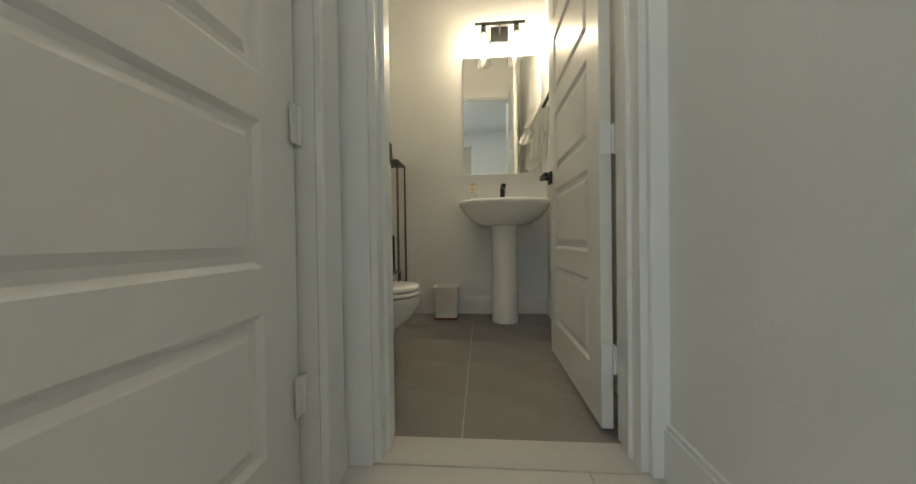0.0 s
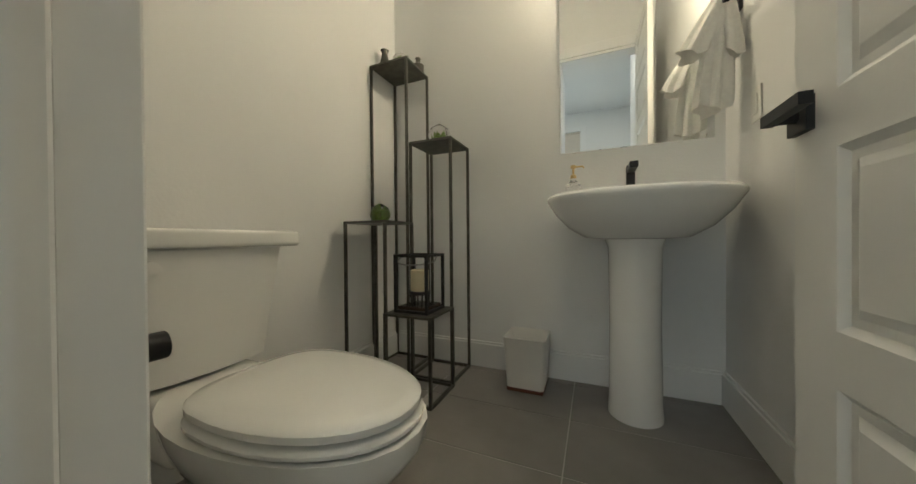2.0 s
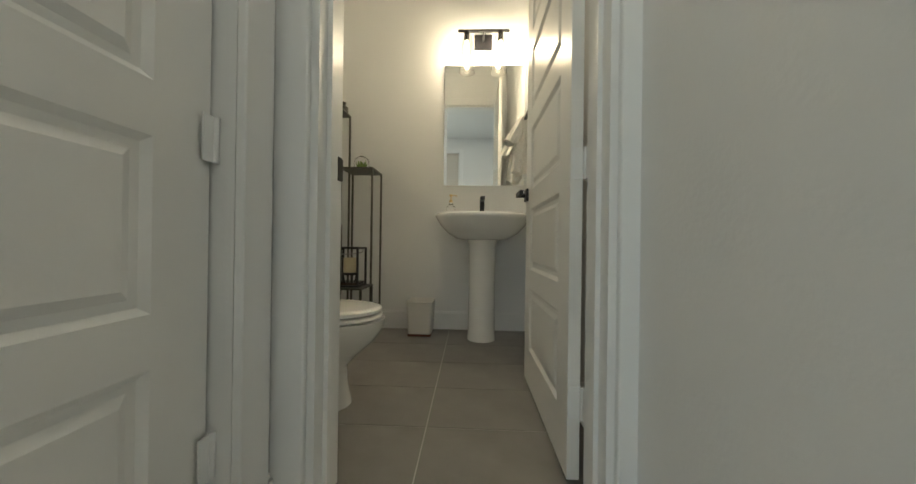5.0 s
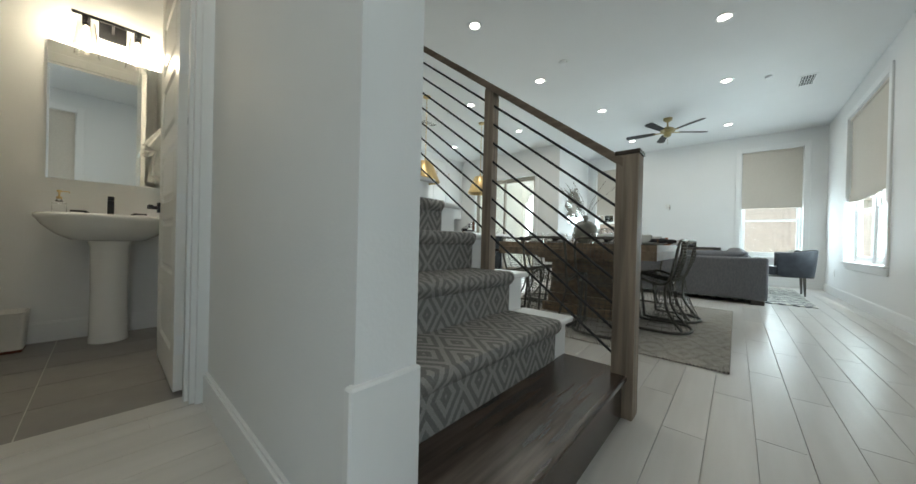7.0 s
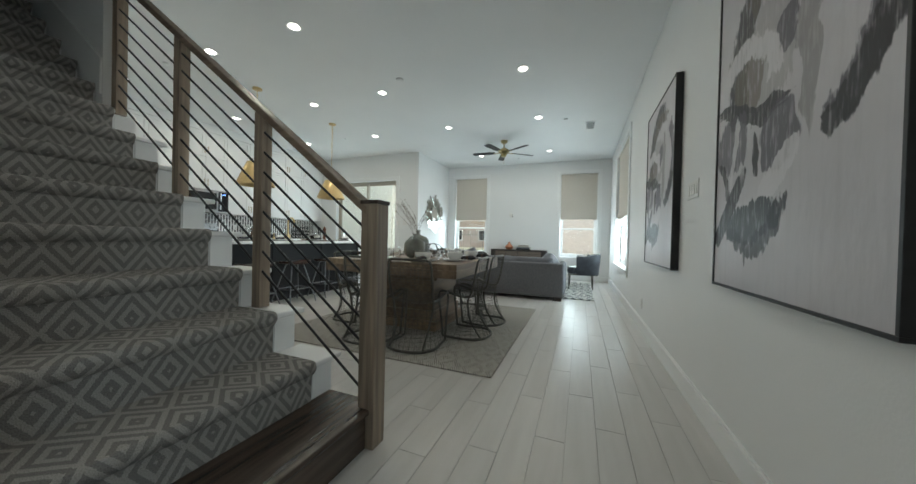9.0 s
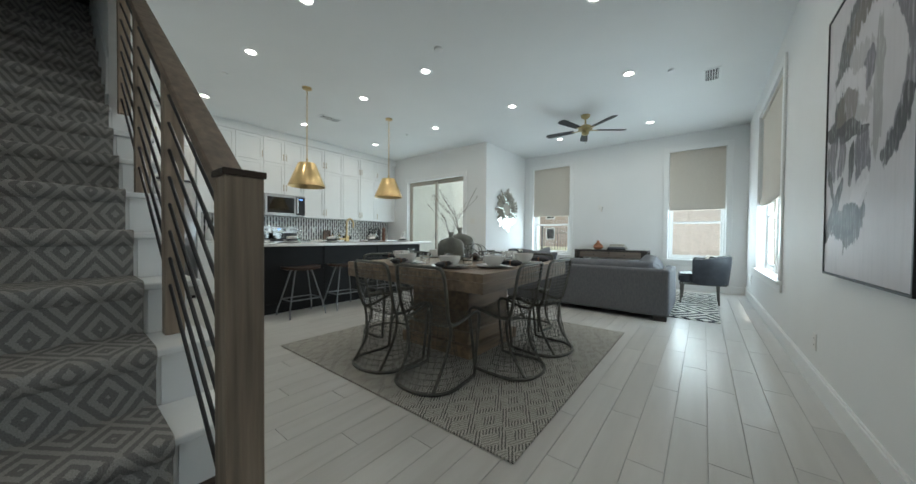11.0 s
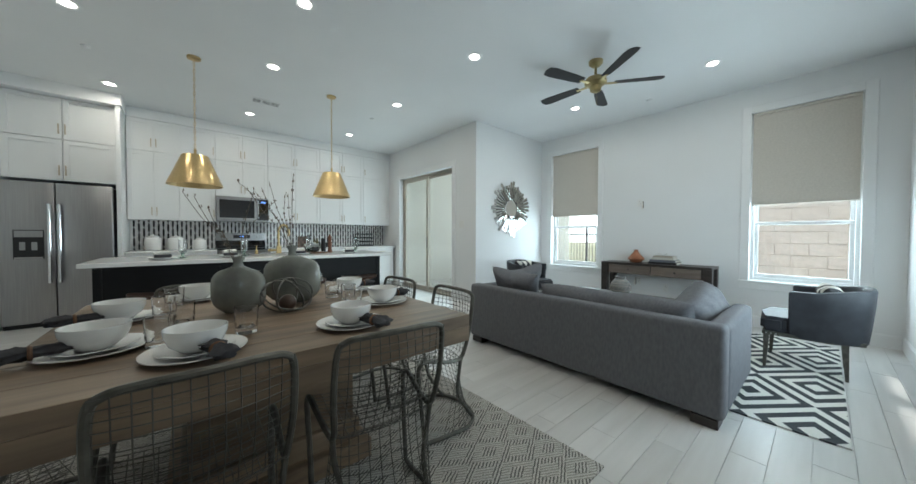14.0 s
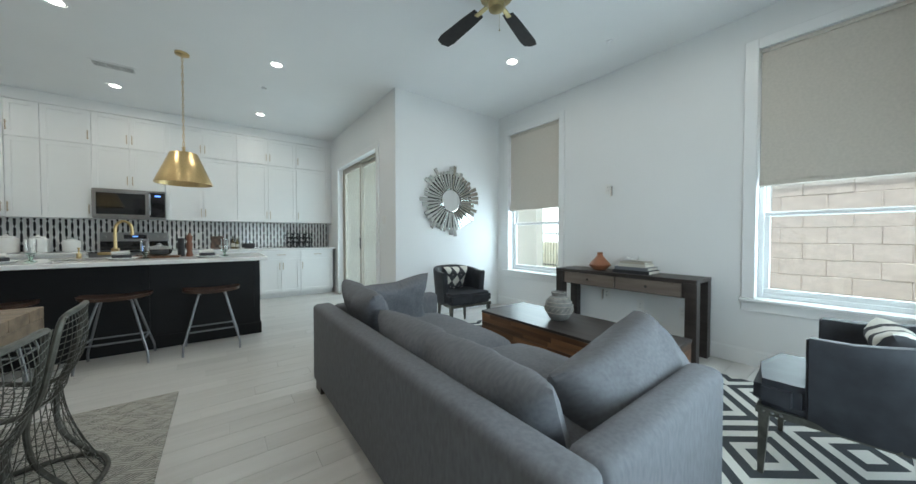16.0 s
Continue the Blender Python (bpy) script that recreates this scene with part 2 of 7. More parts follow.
GLASS = glass_mat("clear_glass")
PANE = pane_mat("window_glass")
MIRROR = mat("mirror_silver", (0.9, 0.92, 0.92), 0.01, metal=1.0, var=0)
AMIRROR = mat("antique_mirror", (0.62, 0.63, 0.61), 0.07, metal=1.0, var=0.12, scale=9)
CANGLOW = glow_mat("can_glow", (1.0, 0.94, 0.86), 12.0)
BULB = glow_mat("filament_glow", (1.0, 0.76, 0.45), 22.0)
LED = glow_mat("clock_led", (0.2, 0.4, 1.0), 1.5)
SKYCARD = glow_mat("hazy_sky", (0.92, 0.96, 1.0), 2.6)

CARPET = mat("stair_carpet", (0.2, 0.19, 0.18), 0.95, var=0, spec=0.1)
nt = CARPET.node_tree
uv = nt.nodes.new("ShaderNodeUVMap").outputs[0]
dm = diamonds(nt, uv, 0.165, 0.24, 4.0, 0.07)
sp = noise_node(nt, uv, 240, 2)
nt.links.new(mix_node(nt, ramp_node(nt, sp, 0.25, 0.75), mix_node(nt, dm, (0.31, 0.297, 0.28), (0.175, 0.169, 0.163)), mix_node(nt, dm, (0.42, 0.403, 0.38), (0.255, 0.246, 0.238))), base_of(CARPET))
bump_to(CARPET, math_node(nt, "ADD", sp, math_node(nt, "MULTIPLY", dm, -0.6)), 0.6)

RUG = mat("woven_rug", (0.4, 0.38, 0.34), 0.95, var=0, spec=0.1)
nt = RUG.node_tree
tc = nt.nodes["Texture Coordinate"].outputs["Object"]
dm = diamonds(nt, tc, 0.27, 0.19, 2.0, 0.06)
sep = nt.nodes.new("ShaderNodeSeparateXYZ")
nt.links.new(tc, sep.inputs[0])
wig = math_node(nt, "MULTIPLY", noise_node(nt, tc, 45, 2), 0.012)
lines = []
for sg in (1.0, -1.0):
    d = math_node(nt, "ADD", math_node(nt, "ADD", math_node(nt, "MULTIPLY", sep.outputs[0], 0.55), math_node(nt, "MULTIPLY", sep.outputs[1], sg)), wig)
    lines.append(math_node(nt, "GREATER_THAN", math_node(nt, "FRACT", math_node(nt, "MULTIPLY", d, 54.0)), 0.55))
wv = math_node(nt, "ADD", math_node(nt, "MULTIPLY", lines[0], dm), math_node(nt, "MULTIPLY", lines[1], math_node(nt, "SUBTRACT", 1.0, dm)))
sp = noise_node(nt, tc, 120, 3)
pale = mix_node(nt, ramp_node(nt, sp, 0.3, 0.7), (0.41, 0.39, 0.35), (0.58, 0.555, 0.50))
dark = mix_node(nt, dm, (0.15, 0.143, 0.133), (0.30, 0.286, 0.26))
nt.links.new(mix_node(nt, wv, pale, dark), base_of(RUG))
bump_to(RUG, math_node(nt, "ADD", math_node(nt, "ADD", sp, math_node(nt, "MULTIPLY", wv, -0.7)), dm), 0.7)

RUG2 = mat("geometric_rug", (0.6, 0.58, 0.52), 0.95, var=0, spec=0.1)
nt = RUG2.node_tree
tc = nt.nodes["Texture Coordinate"].outputs["Object"]
dm = diamonds(nt, tc, 0.84, 0.66, 5.0)
sp = noise_node(nt, tc, 260, 2)
nt.links.new(mix_node(nt, dm, mix_node(nt, sp, (0.62, 0.61, 0.56), (0.74, 0.73, 0.68)), mix_node(nt, sp, (0.045, 0.05, 0.055), (0.085, 0.09, 0.095))), base_of(RUG2))
bump_to(RUG2, sp, 0.4)

CUSHION = mat("patterned_cushion", (0.6, 0.58, 0.52), 0.95, var=0, spec=0.1)
nt = CUSHION.node_tree
tc = nt.nodes["Texture Coordinate"].outputs["Object"]
dm = diamonds(nt, tc, 0.13, 0.17, 1.0, 0.10)
nt.links.new(mix_node(nt, dm, (0.66, 0.64, 0.58), (0.06, 0.06, 0.065)), base_of(CUSHION))
bump_to(CUSHION, noise_node(nt, tc, 300), 0.3)


def paint_mat(name, w, h, seed):
    """Loose brushwork on a pale canvas: rings, bars and washes laid over one another."""
    m = mat(name, (0.6, 0.58, 0.58), 0.5, var=0, spec=0.25)
    nt = m.node_tree
    tc = nt.nodes["Texture Coordinate"].outputs["Object"]
    off = nt.nodes.new("ShaderNodeVectorMath")
    off.operation = "ADD"
    off.inputs[1].default_value = (seed, 0, seed * 0.7)
    nt.links.new(tc, off.inputs[0])
    p = off.outputs[0]
    sep = nt.nodes.new("ShaderNodeSeparateXYZ")
    nt.links.new(tc, sep.inputs[0])

    def op(kind, a, b=0.0):
        return math_node(nt, kind, a, b)

    wob = op("MULTIPLY", op("SUBTRACT", noise_node(nt, p, 6.0, 6), 0.5), 0.13)
    u = op("ADD", op("SUBTRACT", 0.5, op("MULTIPLY", sep.outputs[0], 0.5 / w)), wob)
    v = op("ADD", op("MULTIPLY", sep.outputs[2], 1.42 / h), wob)
    tall = noise_node(nt, scaled(nt, p, (34, 1, 2.2)), 1.0, 5)
    wide = noise_node(nt, scaled(nt, p, (2.2, 1, 34)), 1.0, 5)
    fine = noise_node(nt, scaled(nt, p, (26, 1, 9), (0, 0.5, 0)), 1.6, 8)
    dry = noise_node(nt, scaled(nt, p, (70, 1, 6), (0, 0.35, 0)), 1.0, 6)

    def local(cu, cv, turn):
        du, dv = op("SUBTRACT", u, cu), op("SUBTRACT", v, cv * 1.42)
        c, s = math.cos(radians(turn)), math.sin(radians(turn))
        return (op("ADD", op("MULTIPLY", du, c), op("MULTIPLY", dv, s)), op("SUBTRACT", op("MULTIPLY", dv, c), op("MULTIPLY", du, s)))

    def edge(d, brush, rag):
        return ramp_node(nt, op("ADD", op("SUBTRACT", 1.0, d), op("MULTIPLY", op("SUBTRACT", brush, 0.5), rag)), -0.05, 0.14)

    def dab(cu, cv, ru, rv, turn, brush, rag):
        a, b = local(cu, cv, turn)
        a4, b4 = op("POWER", op("ABSOLUTE", op("MULTIPLY", a, 1 / ru)), 2.6), op("POWER", op("ABSOLUTE", op("MULTIPLY", b, 1 / rv)), 2.6)
        return edge(op("ADD", a4, b4), brush, rag)

    def sweep(cu, cv, ru, rv, wd, mid, half, brush, rag):
        a, b = local(cu, cv, 0)
        a, b = op("MULTIPLY", a, 1 / ru), op("MULTIPLY", b, 1 / rv)
        r = op("SQRT", op("ADD", op("MULTIPLY", a, a), op("MULTIPLY", b, b)))
        c, s = math.cos(radians(mid)), math.sin(radians(mid))
        along = op("ADD", op("MULTIPLY", a, c), op("MULTIPLY", b, s))
        across = op("SUBTRACT", op("MULTIPLY", b, c), op("MULTIPLY", a, s))
        ang = op("MULTIPLY", op("ABSOLUTE", op("ARCTAN2", across, along)), 1 / radians(half))
        band = op("MULTIPLY", op("ABSOLUTE", op("SUBTRACT", r, 1.0)), min(ru, rv) / wd)
        return edge(op("MAXIMUM", band, op("POWER", ang, 4.0)), brush, rag)

    ink, purple, grey, pale = (0.014, 0.014, 0.018), (0.085, 0.077, 0.10), (0.26, 0.25, 0.255), (0.64, 0.62, 0.645)
    brown, teal = (0.13, 0.105, 0.085), (0.03, 0.04, 0.046)
    col = mix_node(nt, ramp_node(nt, noise_node(nt, p, 2.0, 4), 0.3, 0.72), pale, (0.50, 0.485, 0.51))
    col = mix_node(nt, op("MULTIPLY", ramp_node(nt, tall, 0.5, 0.75), 0.35), col, (0.44, 0.43, 0.45))
    layers = [
        (dab(0.36, 0.63, 0.26, 0.22, 0, fine, 2.4), grey, 0.55),
        (sweep(0.58, 0.62, 0.38, 0.40, 0.085, 140, 66, fine, 1.3), ink, 0.92),
        (sweep(0.58, 0.62, 0.36, 0.36, 0.05, 100, 40, fine, 2.6), brown, 0.7),
        (sweep(0.58, 0.60, 0.37, 0.37, 0.055, -5, 52, fine, 1.5), purple, 0.9),
        (sweep(0.58, 0.60, 0.38, 0.37, 0.045, -42, 24, fine, 1.2), ink, 0.95),
        (dab(0.67, 0.57, 0.055, 0.28, 0, tall, 3.0), grey, 0.85),
        (dab(0.56, 0.65, 0.06, 0.07, 20, fine, 1.5), purple, 0.9),
        (dab(0.30, 0.585, 0.13, 0.11, 0, tall, 1.6), brown, 0.75),
        (sweep(0.27, 0.55, 0.24, 0.20, 0.045, 90, 84, fine, 1.6), pale, 0.95),
        (dab(0.28, 0.515, 0.30, 0.042, -11, wide, 2.0), ink, 0.94),
        (dab(0.17, 0.44, 0.15, 0.12, 10, tall, 1.8), purple, 0.85),
        (dab(0.52, 0.40, 0.10, 0.12, 15, tall, 1.8), purple, 0.9),
        (dab(0.39, 0.39, 0.026, 0.09, 4, tall, 1.6), ink, 0.95),
        (sweep(0.30, 0.36, 0.12, 0.26, 0.018, 190, 60, fine, 1.2), pale, 0.9),
        (dab(0.50, 0.30, 0.13, 0.05, 35, fine, 2.8), pale, 0.9),
        (dab(0.15, 0.24, 0.045, 0.22, -42, fine, 1.3), ink, 0.95),
        (dab(0.10, 0.33, 0.03, 0.12, 30, tall, 2.0), ink, 0.9),
        (dab(0.34, 0.20, 0.20, 0.085, 8, fine, 2.4), teal, 0.96),
        (sweep(0.33, 0.25, 0.20, 0.17, 0.04, -75, 75, fine, 2.2), ink, 0.9),
        (dab(0.30, 0.12, 0.012, 0.07, 0, tall, 1.4), ink, 0.8),
        (dab(0.45, 0.16, 0.008, 0.06, 3, tall, 1.4), purple, 0.7),
    ]
    for mask, tone, amount in layers:
        worn = ramp_node(nt, op("ADD", op("MULTIPLY", dry, 0.6), op("MULTIPLY", fine, 0.4)), 0.33, 0.50)
        col = mix_node(nt, op("MULTIPLY", mask, op("MULTIPLY", op("ADD", op("MULTIPLY", worn, 0.65), 0.35), amount)), col, tone)
    nt.links.new(col, base_of(m))
    bump_to(m, fine, 0.12)
    return m


# ---- mesh helpers ----


def box(bm, x0, y0, z0, x1, y1, z1):
    v = [bm.verts.new((x, y, z)) for z in (z0, z1) for y in (y0, y1) for x in (x0, x1)]
    for q in ((0, 2, 3, 1), (4, 5, 7, 6), (0, 1, 5, 4), (2, 6, 7, 3), (0, 4, 6, 2), (1, 3, 7, 5)):
        bm.faces.new([v[i] for i in q])
    return bm


def bx(x0, y0, z0, x1, y1, z1, bevel=0.0, seg=2):
    bm = bmesh.new()
    box(bm, min(x0, x1), min(y0, y1), min(z0, z1), max(x0, x1), max(y0, y1), max(z0, z1))
    if bevel:
        bmesh.ops.bevel(bm, geom=bm.edges[:], offset=bevel, segments=seg, profile=0.5, affect="EDGES")
    return bm


def lathe(bm, profile, seg=24, cx=0.0, cy=0.0, cap=True):
    rings = []
    for r, z in profile:
        rings.append([bm.verts.new((cx + r * math.cos(2 * math.pi * k / seg), cy + r * math.sin(2 * math.pi * k / seg), z)) for k in range(seg)])
    for a, b in zip(rings, rings[1:]):
        for k in range(seg):
            bm.faces.new((a[k], a[(k + 1) % seg], b[(k + 1) % seg], b[k]))
    if cap:
        if profile[0][0] > 1e-4:
            bm.faces.new(rings[0][::-1])
        if profile[-1][0] > 1e-4:
            bm.faces.new(rings[-1])
    return bm


def spun(profile, seg=24, cap=True):
    return lathe(bmesh.new(), profile, seg, cap=cap)


def tube(bm, pts, r, seg=6, closed=False):
    pts = [Vector(p) for p in pts]
    n = len(pts)
    rings, up = [], None
    for i, p in enumerate(pts):
        a = pts[(i - 1) % n] if closed or i else p
        b = pts[(i + 1) % n] if closed or i < n - 1 else p
        d = (b - a).normalized()
        if up is None:
            up = Vector((0, 0, 1)) if abs(d.z) < 0.9 else Vector((1, 0, 0))
        side = d.cross(up).normalized()
        up = side.cross(d).normalized()
        rings.append([bm.verts.new(p + r * (math.cos(2 * math.pi * k / seg) * side + math.sin(2 * math.pi * k / seg) * up)) for k in range(seg)])
    pairs = list(zip(rings, rings[1:])) + ([(rings[-1], rings[0])] if closed else [])
    for a, b in pairs:
        for k in range(seg):
            bm.faces.new((a[k], b[k], b[(k + 1) % seg], a[(k + 1) % seg]))
    if not closed:
        bm.faces.new(rings[0])
        bm.faces.new(rings[-1][::-1])
    return bm


def smooth_path(pts, steps=6, closed=False):
    """Catmull-Rom through the points."""
    pts = [Vector(p) for p in pts]
    n, out = len(pts), []
    for i in range(n if closed else n - 1):
        p0 = pts[(i - 1) % n] if closed or i else pts[0]
        p1, p2 = pts[i], pts[(i + 1) % n]
        p3 = pts[(i + 2) % n] if closed or i + 2 < n else pts[-1]
        for k in range(steps):
            t = k / steps
            out.append(0.5 * (2 * p1 + (p2 - p0) * t + (2 * p0 - 5 * p1 + 4 * p2 - p3) * t * t + (3 * p1 - p0 - 3 * p2 + p3) * t ** 3))
    if not closed:
        out.append(pts[-1])
    return out


def prism(bm, outline, z0, z1):
    """An upright prism over an outline in x and y."""
    a = [bm.verts.new((x, y, z0)) for x, y in outline]
    b = [bm.verts.new((x, y, z1)) for x, y in outline]
    n = len(outline)
    bm.faces.new(a[::-1])
    bm.faces.new(b)
    for k in range(n):
        bm.faces.new((a[k], a[(k + 1) % n], b[(k + 1) % n], b[k]))
    return bm


def mesh_of(name, bm, material, smooth=False):
    bmesh.ops.recalc_face_normals(bm, faces=bm.faces[:])
    me = bpy.data.meshes.new(name)
    bm.to_mesh(me)
    bm.free()
    me.materials.append(material)
    if smooth:
        for p in me.polygons:
            p.use_smooth = True
        me.set_sharp_from_angle(angle=radians(40))
    return me


def part(name, bm, material, parent, label="", smooth=False):
    ob = new(name, mesh_of(name, bm, material, smooth))
    ob.parent = parent
    if label:
        ob["label"] = label
    return ob


def thing(name, label, category, m=None, group=""):
    ob = new(name)
    ob.empty_display_size = 0.1
    if m is not None:
        ob.matrix_basis = m
    return tagged(ob, label, category, group)


def solo(name, bm, material, label, category, m=None, group="", smooth=False):
    ob = new(name, mesh_of(name, bm, material, smooth))
    if m is not None:
        ob.matrix_basis = m
    return tagged(ob, label, category, group)


def setting(name, bm, material, label="", smooth=False):
    ob = new(name, mesh_of(name, bm, material, smooth))
    return tagged(ob, label, "", "", "structure")


def wall_y(name, y0, y1, xs, zs, holes=(), label="white painted plaster wall", material=None):
    """A wall along x from y0 to y1 in thickness, with rectangular holes (x0, x1, z0, z1)."""
    bm = bmesh.new()
    cuts = sorted({xs[0], xs[1], *[h for q in holes for h in q[:2]]})
    for a, b in zip(cuts, cuts[1:]):
        z = zs[0]
        for h in sorted((q for q in holes if q[0] <= a and q[1] >= b), key=lambda q: q[2]):
            if h[2] > z:
                box(bm, a, y0, z, b, y1, h[2])
            z = h[3]
        if z < zs[1]:
            box(bm, a, y0, z, b, y1, zs[1])
    bmesh.ops.remove_doubles(bm, verts=bm.verts[:], dist=1e-5)
    return setting(name, bm, material or WALL, label)


def wall_x(name, x0, x1, ys, zs, holes=(), label="white painted plaster wall", material=None):
    bm = bmesh.new()
    cuts = sorted({ys[0], ys[1], *[h for q in holes for h in q[:2]]})
    for a, b in zip(cuts, cuts[1:]):
        z = zs[0]
        for h in sorted((q for q in holes if q[0] <= a and q[1] >= b), key=lambda q: q[2]):
            if h[2] > z:
                box(bm, x0, a, z, x1, b, h[2])
            z = h[3]
        if z < zs[1]:
            box(bm, x0, a, z, x1, b, zs[1])
    bmesh.ops.remove_doubles(bm, verts=bm.verts[:], dist=1e-5)
    return setting(name, bm, material or WALL, label)

# ---- the large structure ----
YS, XE, YK, XL = -1.90, 9.5, 5.83, 7.61      # south wall, east wall, kitchen wall, slider wall
W1, W2 = (1.31, 2.26), (-1.60, -0.70)        # east windows along y
W3 = (6.30, 8.05)                            # south window along x
W4 = (-0.75, 0.19)                           # entry window along x
SILL, HEAD = 0.60, 2.76
SL = (3.12, 5.0, 2.44)                      # slider along y, head
DX0, DX1, DTOP = 0.087, 0.812, 2.46            # powder room door along x
HX0, HX1 = 0.005, 0.855                       # hall walls
SX0, SX1 = 1.01, 2.15                       # stair between its walls
BX0, BX1, BY0, BY1 = -0.735, 0.922, 1.31, 2.912
CAPY = -0.11

setting("floor", bx(-2.2, YS - 0.2, -0.12, XE + 0.2, YK + 0.2, -0.008), GROUT, "pale wood-look plank tile floor")
wall_y("wall_south", YS - 0.16, YS, (-2.2, XE + 0.16), (0, H), [(W3[0], W3[1], SILL, HEAD), (W4[0], W4[1], SILL, HEAD)])
wall_x("wall_east", XE, XE + 0.16, (YS, 2.5), (0, H), [(W1[0], W1[1], SILL, HEAD), (W2[0], W2[1], SILL, HEAD)])
wall_y("wall_alcove", 2.5, 2.66, (XL + 0.16, XE + 0.16), (0, H))
wall_x("wall_slider", XL, XL + 0.16, (2.5, YK), (0, H), [(SL[0], SL[1], -0.01, SL[2])])
wall_y("wall_kitchen", YK, YK + 0.16, (1.9, XL + 0.16), (0, H))
wall_x("wall_pantry", 1.9, 2.118, (4.2, YK), (0, H))
wall_x("wall_west", -2.2, -2.04, (YS, 1.17), (0, H))
wall_y("wall_entry", 1.17, 1.31, (-2.2, BX0 - 0.12), (0, H))
wall_x("wall_hall_left", HX0 - 0.12, HX0, (-0.6, 1.17), (0, H), [(0.28, 1.035, 0.0, 2.46)])
wall_y("wall_closet_side", -0.6, -0.48, (-2.04, HX0 - 0.12), (0, H))
wall_y("wall_powder_door", 1.17, BY0, (BX0 - 0.12, SX0), (0, H), [(DX0, DX1, 0, DTOP)])
wall_x("wall_hall_right", HX1, SX0, (CAPY, 1.17), (0, 5.8))
wall_x("wall_powder_left", BX0 - 0.12, BX0, (BY0, BY1), (0, H))
wall_y("wall_powder_far", BY1, BY1 + 0.12, (BX0 - 0.12, BX1), (0, H))
wall_x("wall_powder_right", BX1, SX0, (1.31, 5.7), (0, 5.8))
wall_y("wall_stair_end", 5.7, 5.83, (BX1, 1.9), (0, 5.8))
# ceiling with the open stairwell
bm = bmesh.new()
box(bm, -2.2, YS - 0.16, H, XE + 0.2, 0.32, H + 0.3)
box(bm, -2.2, 0.32, H, HX1, YK + 0.2, H + 0.3)
box(bm, 2.28, 0.32, H, XE + 0.2, YK + 0.2, H + 0.3)
box(bm, 1.9, 4.2, H, 2.28, YK + 0.2, H + 0.3)
setting("ceiling", bm, CEIL, "white painted ceiling")
# unseen ceiling, added so the stairwell stays dark above
bm = bmesh.new()
box(bm, 0.8, 0.1, 5.8, 2.5, 6.0, 5.9)
setting("ceiling_stairwell", bm, CEIL, "unseen white stairwell ceiling that keeps the sky out")
wall_y("wall_stairwell_front", 0.2, 0.32, (HX1, 2.28), (H, 5.8))

# the stair's side wall: solid below the treads, full height past the railing
RISE, RUN, Z1, Y1 = 0.2135, 0.271, 0.38, 0.02
NSTEP = 15
outline = [(Y1, 0.0), (4.2, 0.0), (4.2, 5.8), (2.085, 5.8)]
for k in range(7, -1, -1):
    outline += [(min(2.085, Y1 + RUN * (k + 1)), Z1 + RISE * k - 0.03), (Y1 + RUN * k, Z1 + RISE * k - 0.03)]
bm = bmesh.new()
sides = [[bm.verts.new((x, y, z)) for y, z in outline] for x in (2.03, 2.15)]
for sd_ in sides:
    bm.faces.new(sd_)
for k in range(len(outline)):
    q = (k + 1) % len(outline)
    bm.faces.new((sides[0][k], sides[0][q], sides[1][q], sides[1][k]))
bm.normal_update()
bmesh.ops.triangulate(bm, faces=[f for f in bm.faces if len(f.verts) > 4], ngon_method="EAR_CLIP")
setting("wall_stair_side", bm, WALL, "white painted wall under the open stair")
wall_x("wall_stair_header", 2.15, 2.28, (0.32, 4.2), (H, 5.8))


def molding(name, pts, depth_dir, h=0.14, t=0.016):
    """A baseboard along a straight run from a to b, on the side depth_dir, with an eased top."""
    (xa, ya), (xb, yb) = pts
    dx, dy = depth_dir
    bm = bmesh.new()
    for s0, s1, w in ((0.0, h - 0.012, t), (h - 0.012, h, t * 0.55)):
        x0, x1 = sorted((xa, xb)) if dy else sorted((xa, xa + dx * w))
        y0, y1 = sorted((ya, ya + dy * w)) if dy else sorted((ya, yb))
        box(bm, x0, y0, s0, x1, y1, s1)
    return setting("baseboard", bm, TRIM, "white painted baseboard")


molding("b", ((-2.0, YS), (XE, YS)), (0, 1))
molding("b", ((XE, YS + 0.02), (XE, 2.5)), (-1, 0))
molding("b", ((XL + 0.02, 2.5), (XE - 0.02, 2.5)), (0, -1))
molding("b", ((XL, 2.5), (XL, SL[0] - 0.12)), (-1, 0))
molding("b", ((XL, SL[1] + 0.12), (XL, 5.2)), (-1, 0))
molding("b", ((2.15, 0.03), (2.15, 4.2)), (1, 0))
molding("b", ((2.118, 4.202), (2.118, 5.06)), (1, 0))
molding("b", ((HX1, CAPY + 0.02), (HX1, 1.15)), (-1, 0))
molding("b", ((HX0, 1.127), (HX0, 1.148)), (1, 0))
molding("b", ((HX0, -0.6), (HX0, 0.188)), (1, 0))
molding("b", ((BX0 + 0.02, BY1), (BX1 - 0.02, BY1)), (0, -1))
molding("b", ((BX0, BY0), (BX0, BY1)), (1, 0))
molding("b", ((BX1, BY0 + 0.02), (BX1, BY1)), (-1, 0))
# the taller plinth that wraps the wall's end beside the first step
bm = bx(HX1 - 0.017, CAPY - 0.016, 0, SX0 + 0.004, CAPY + 0.012, 0.485, 0.005, 1)
setting("trim_wall_end", bm, TRIM, "white wooden plinth round the wall end")


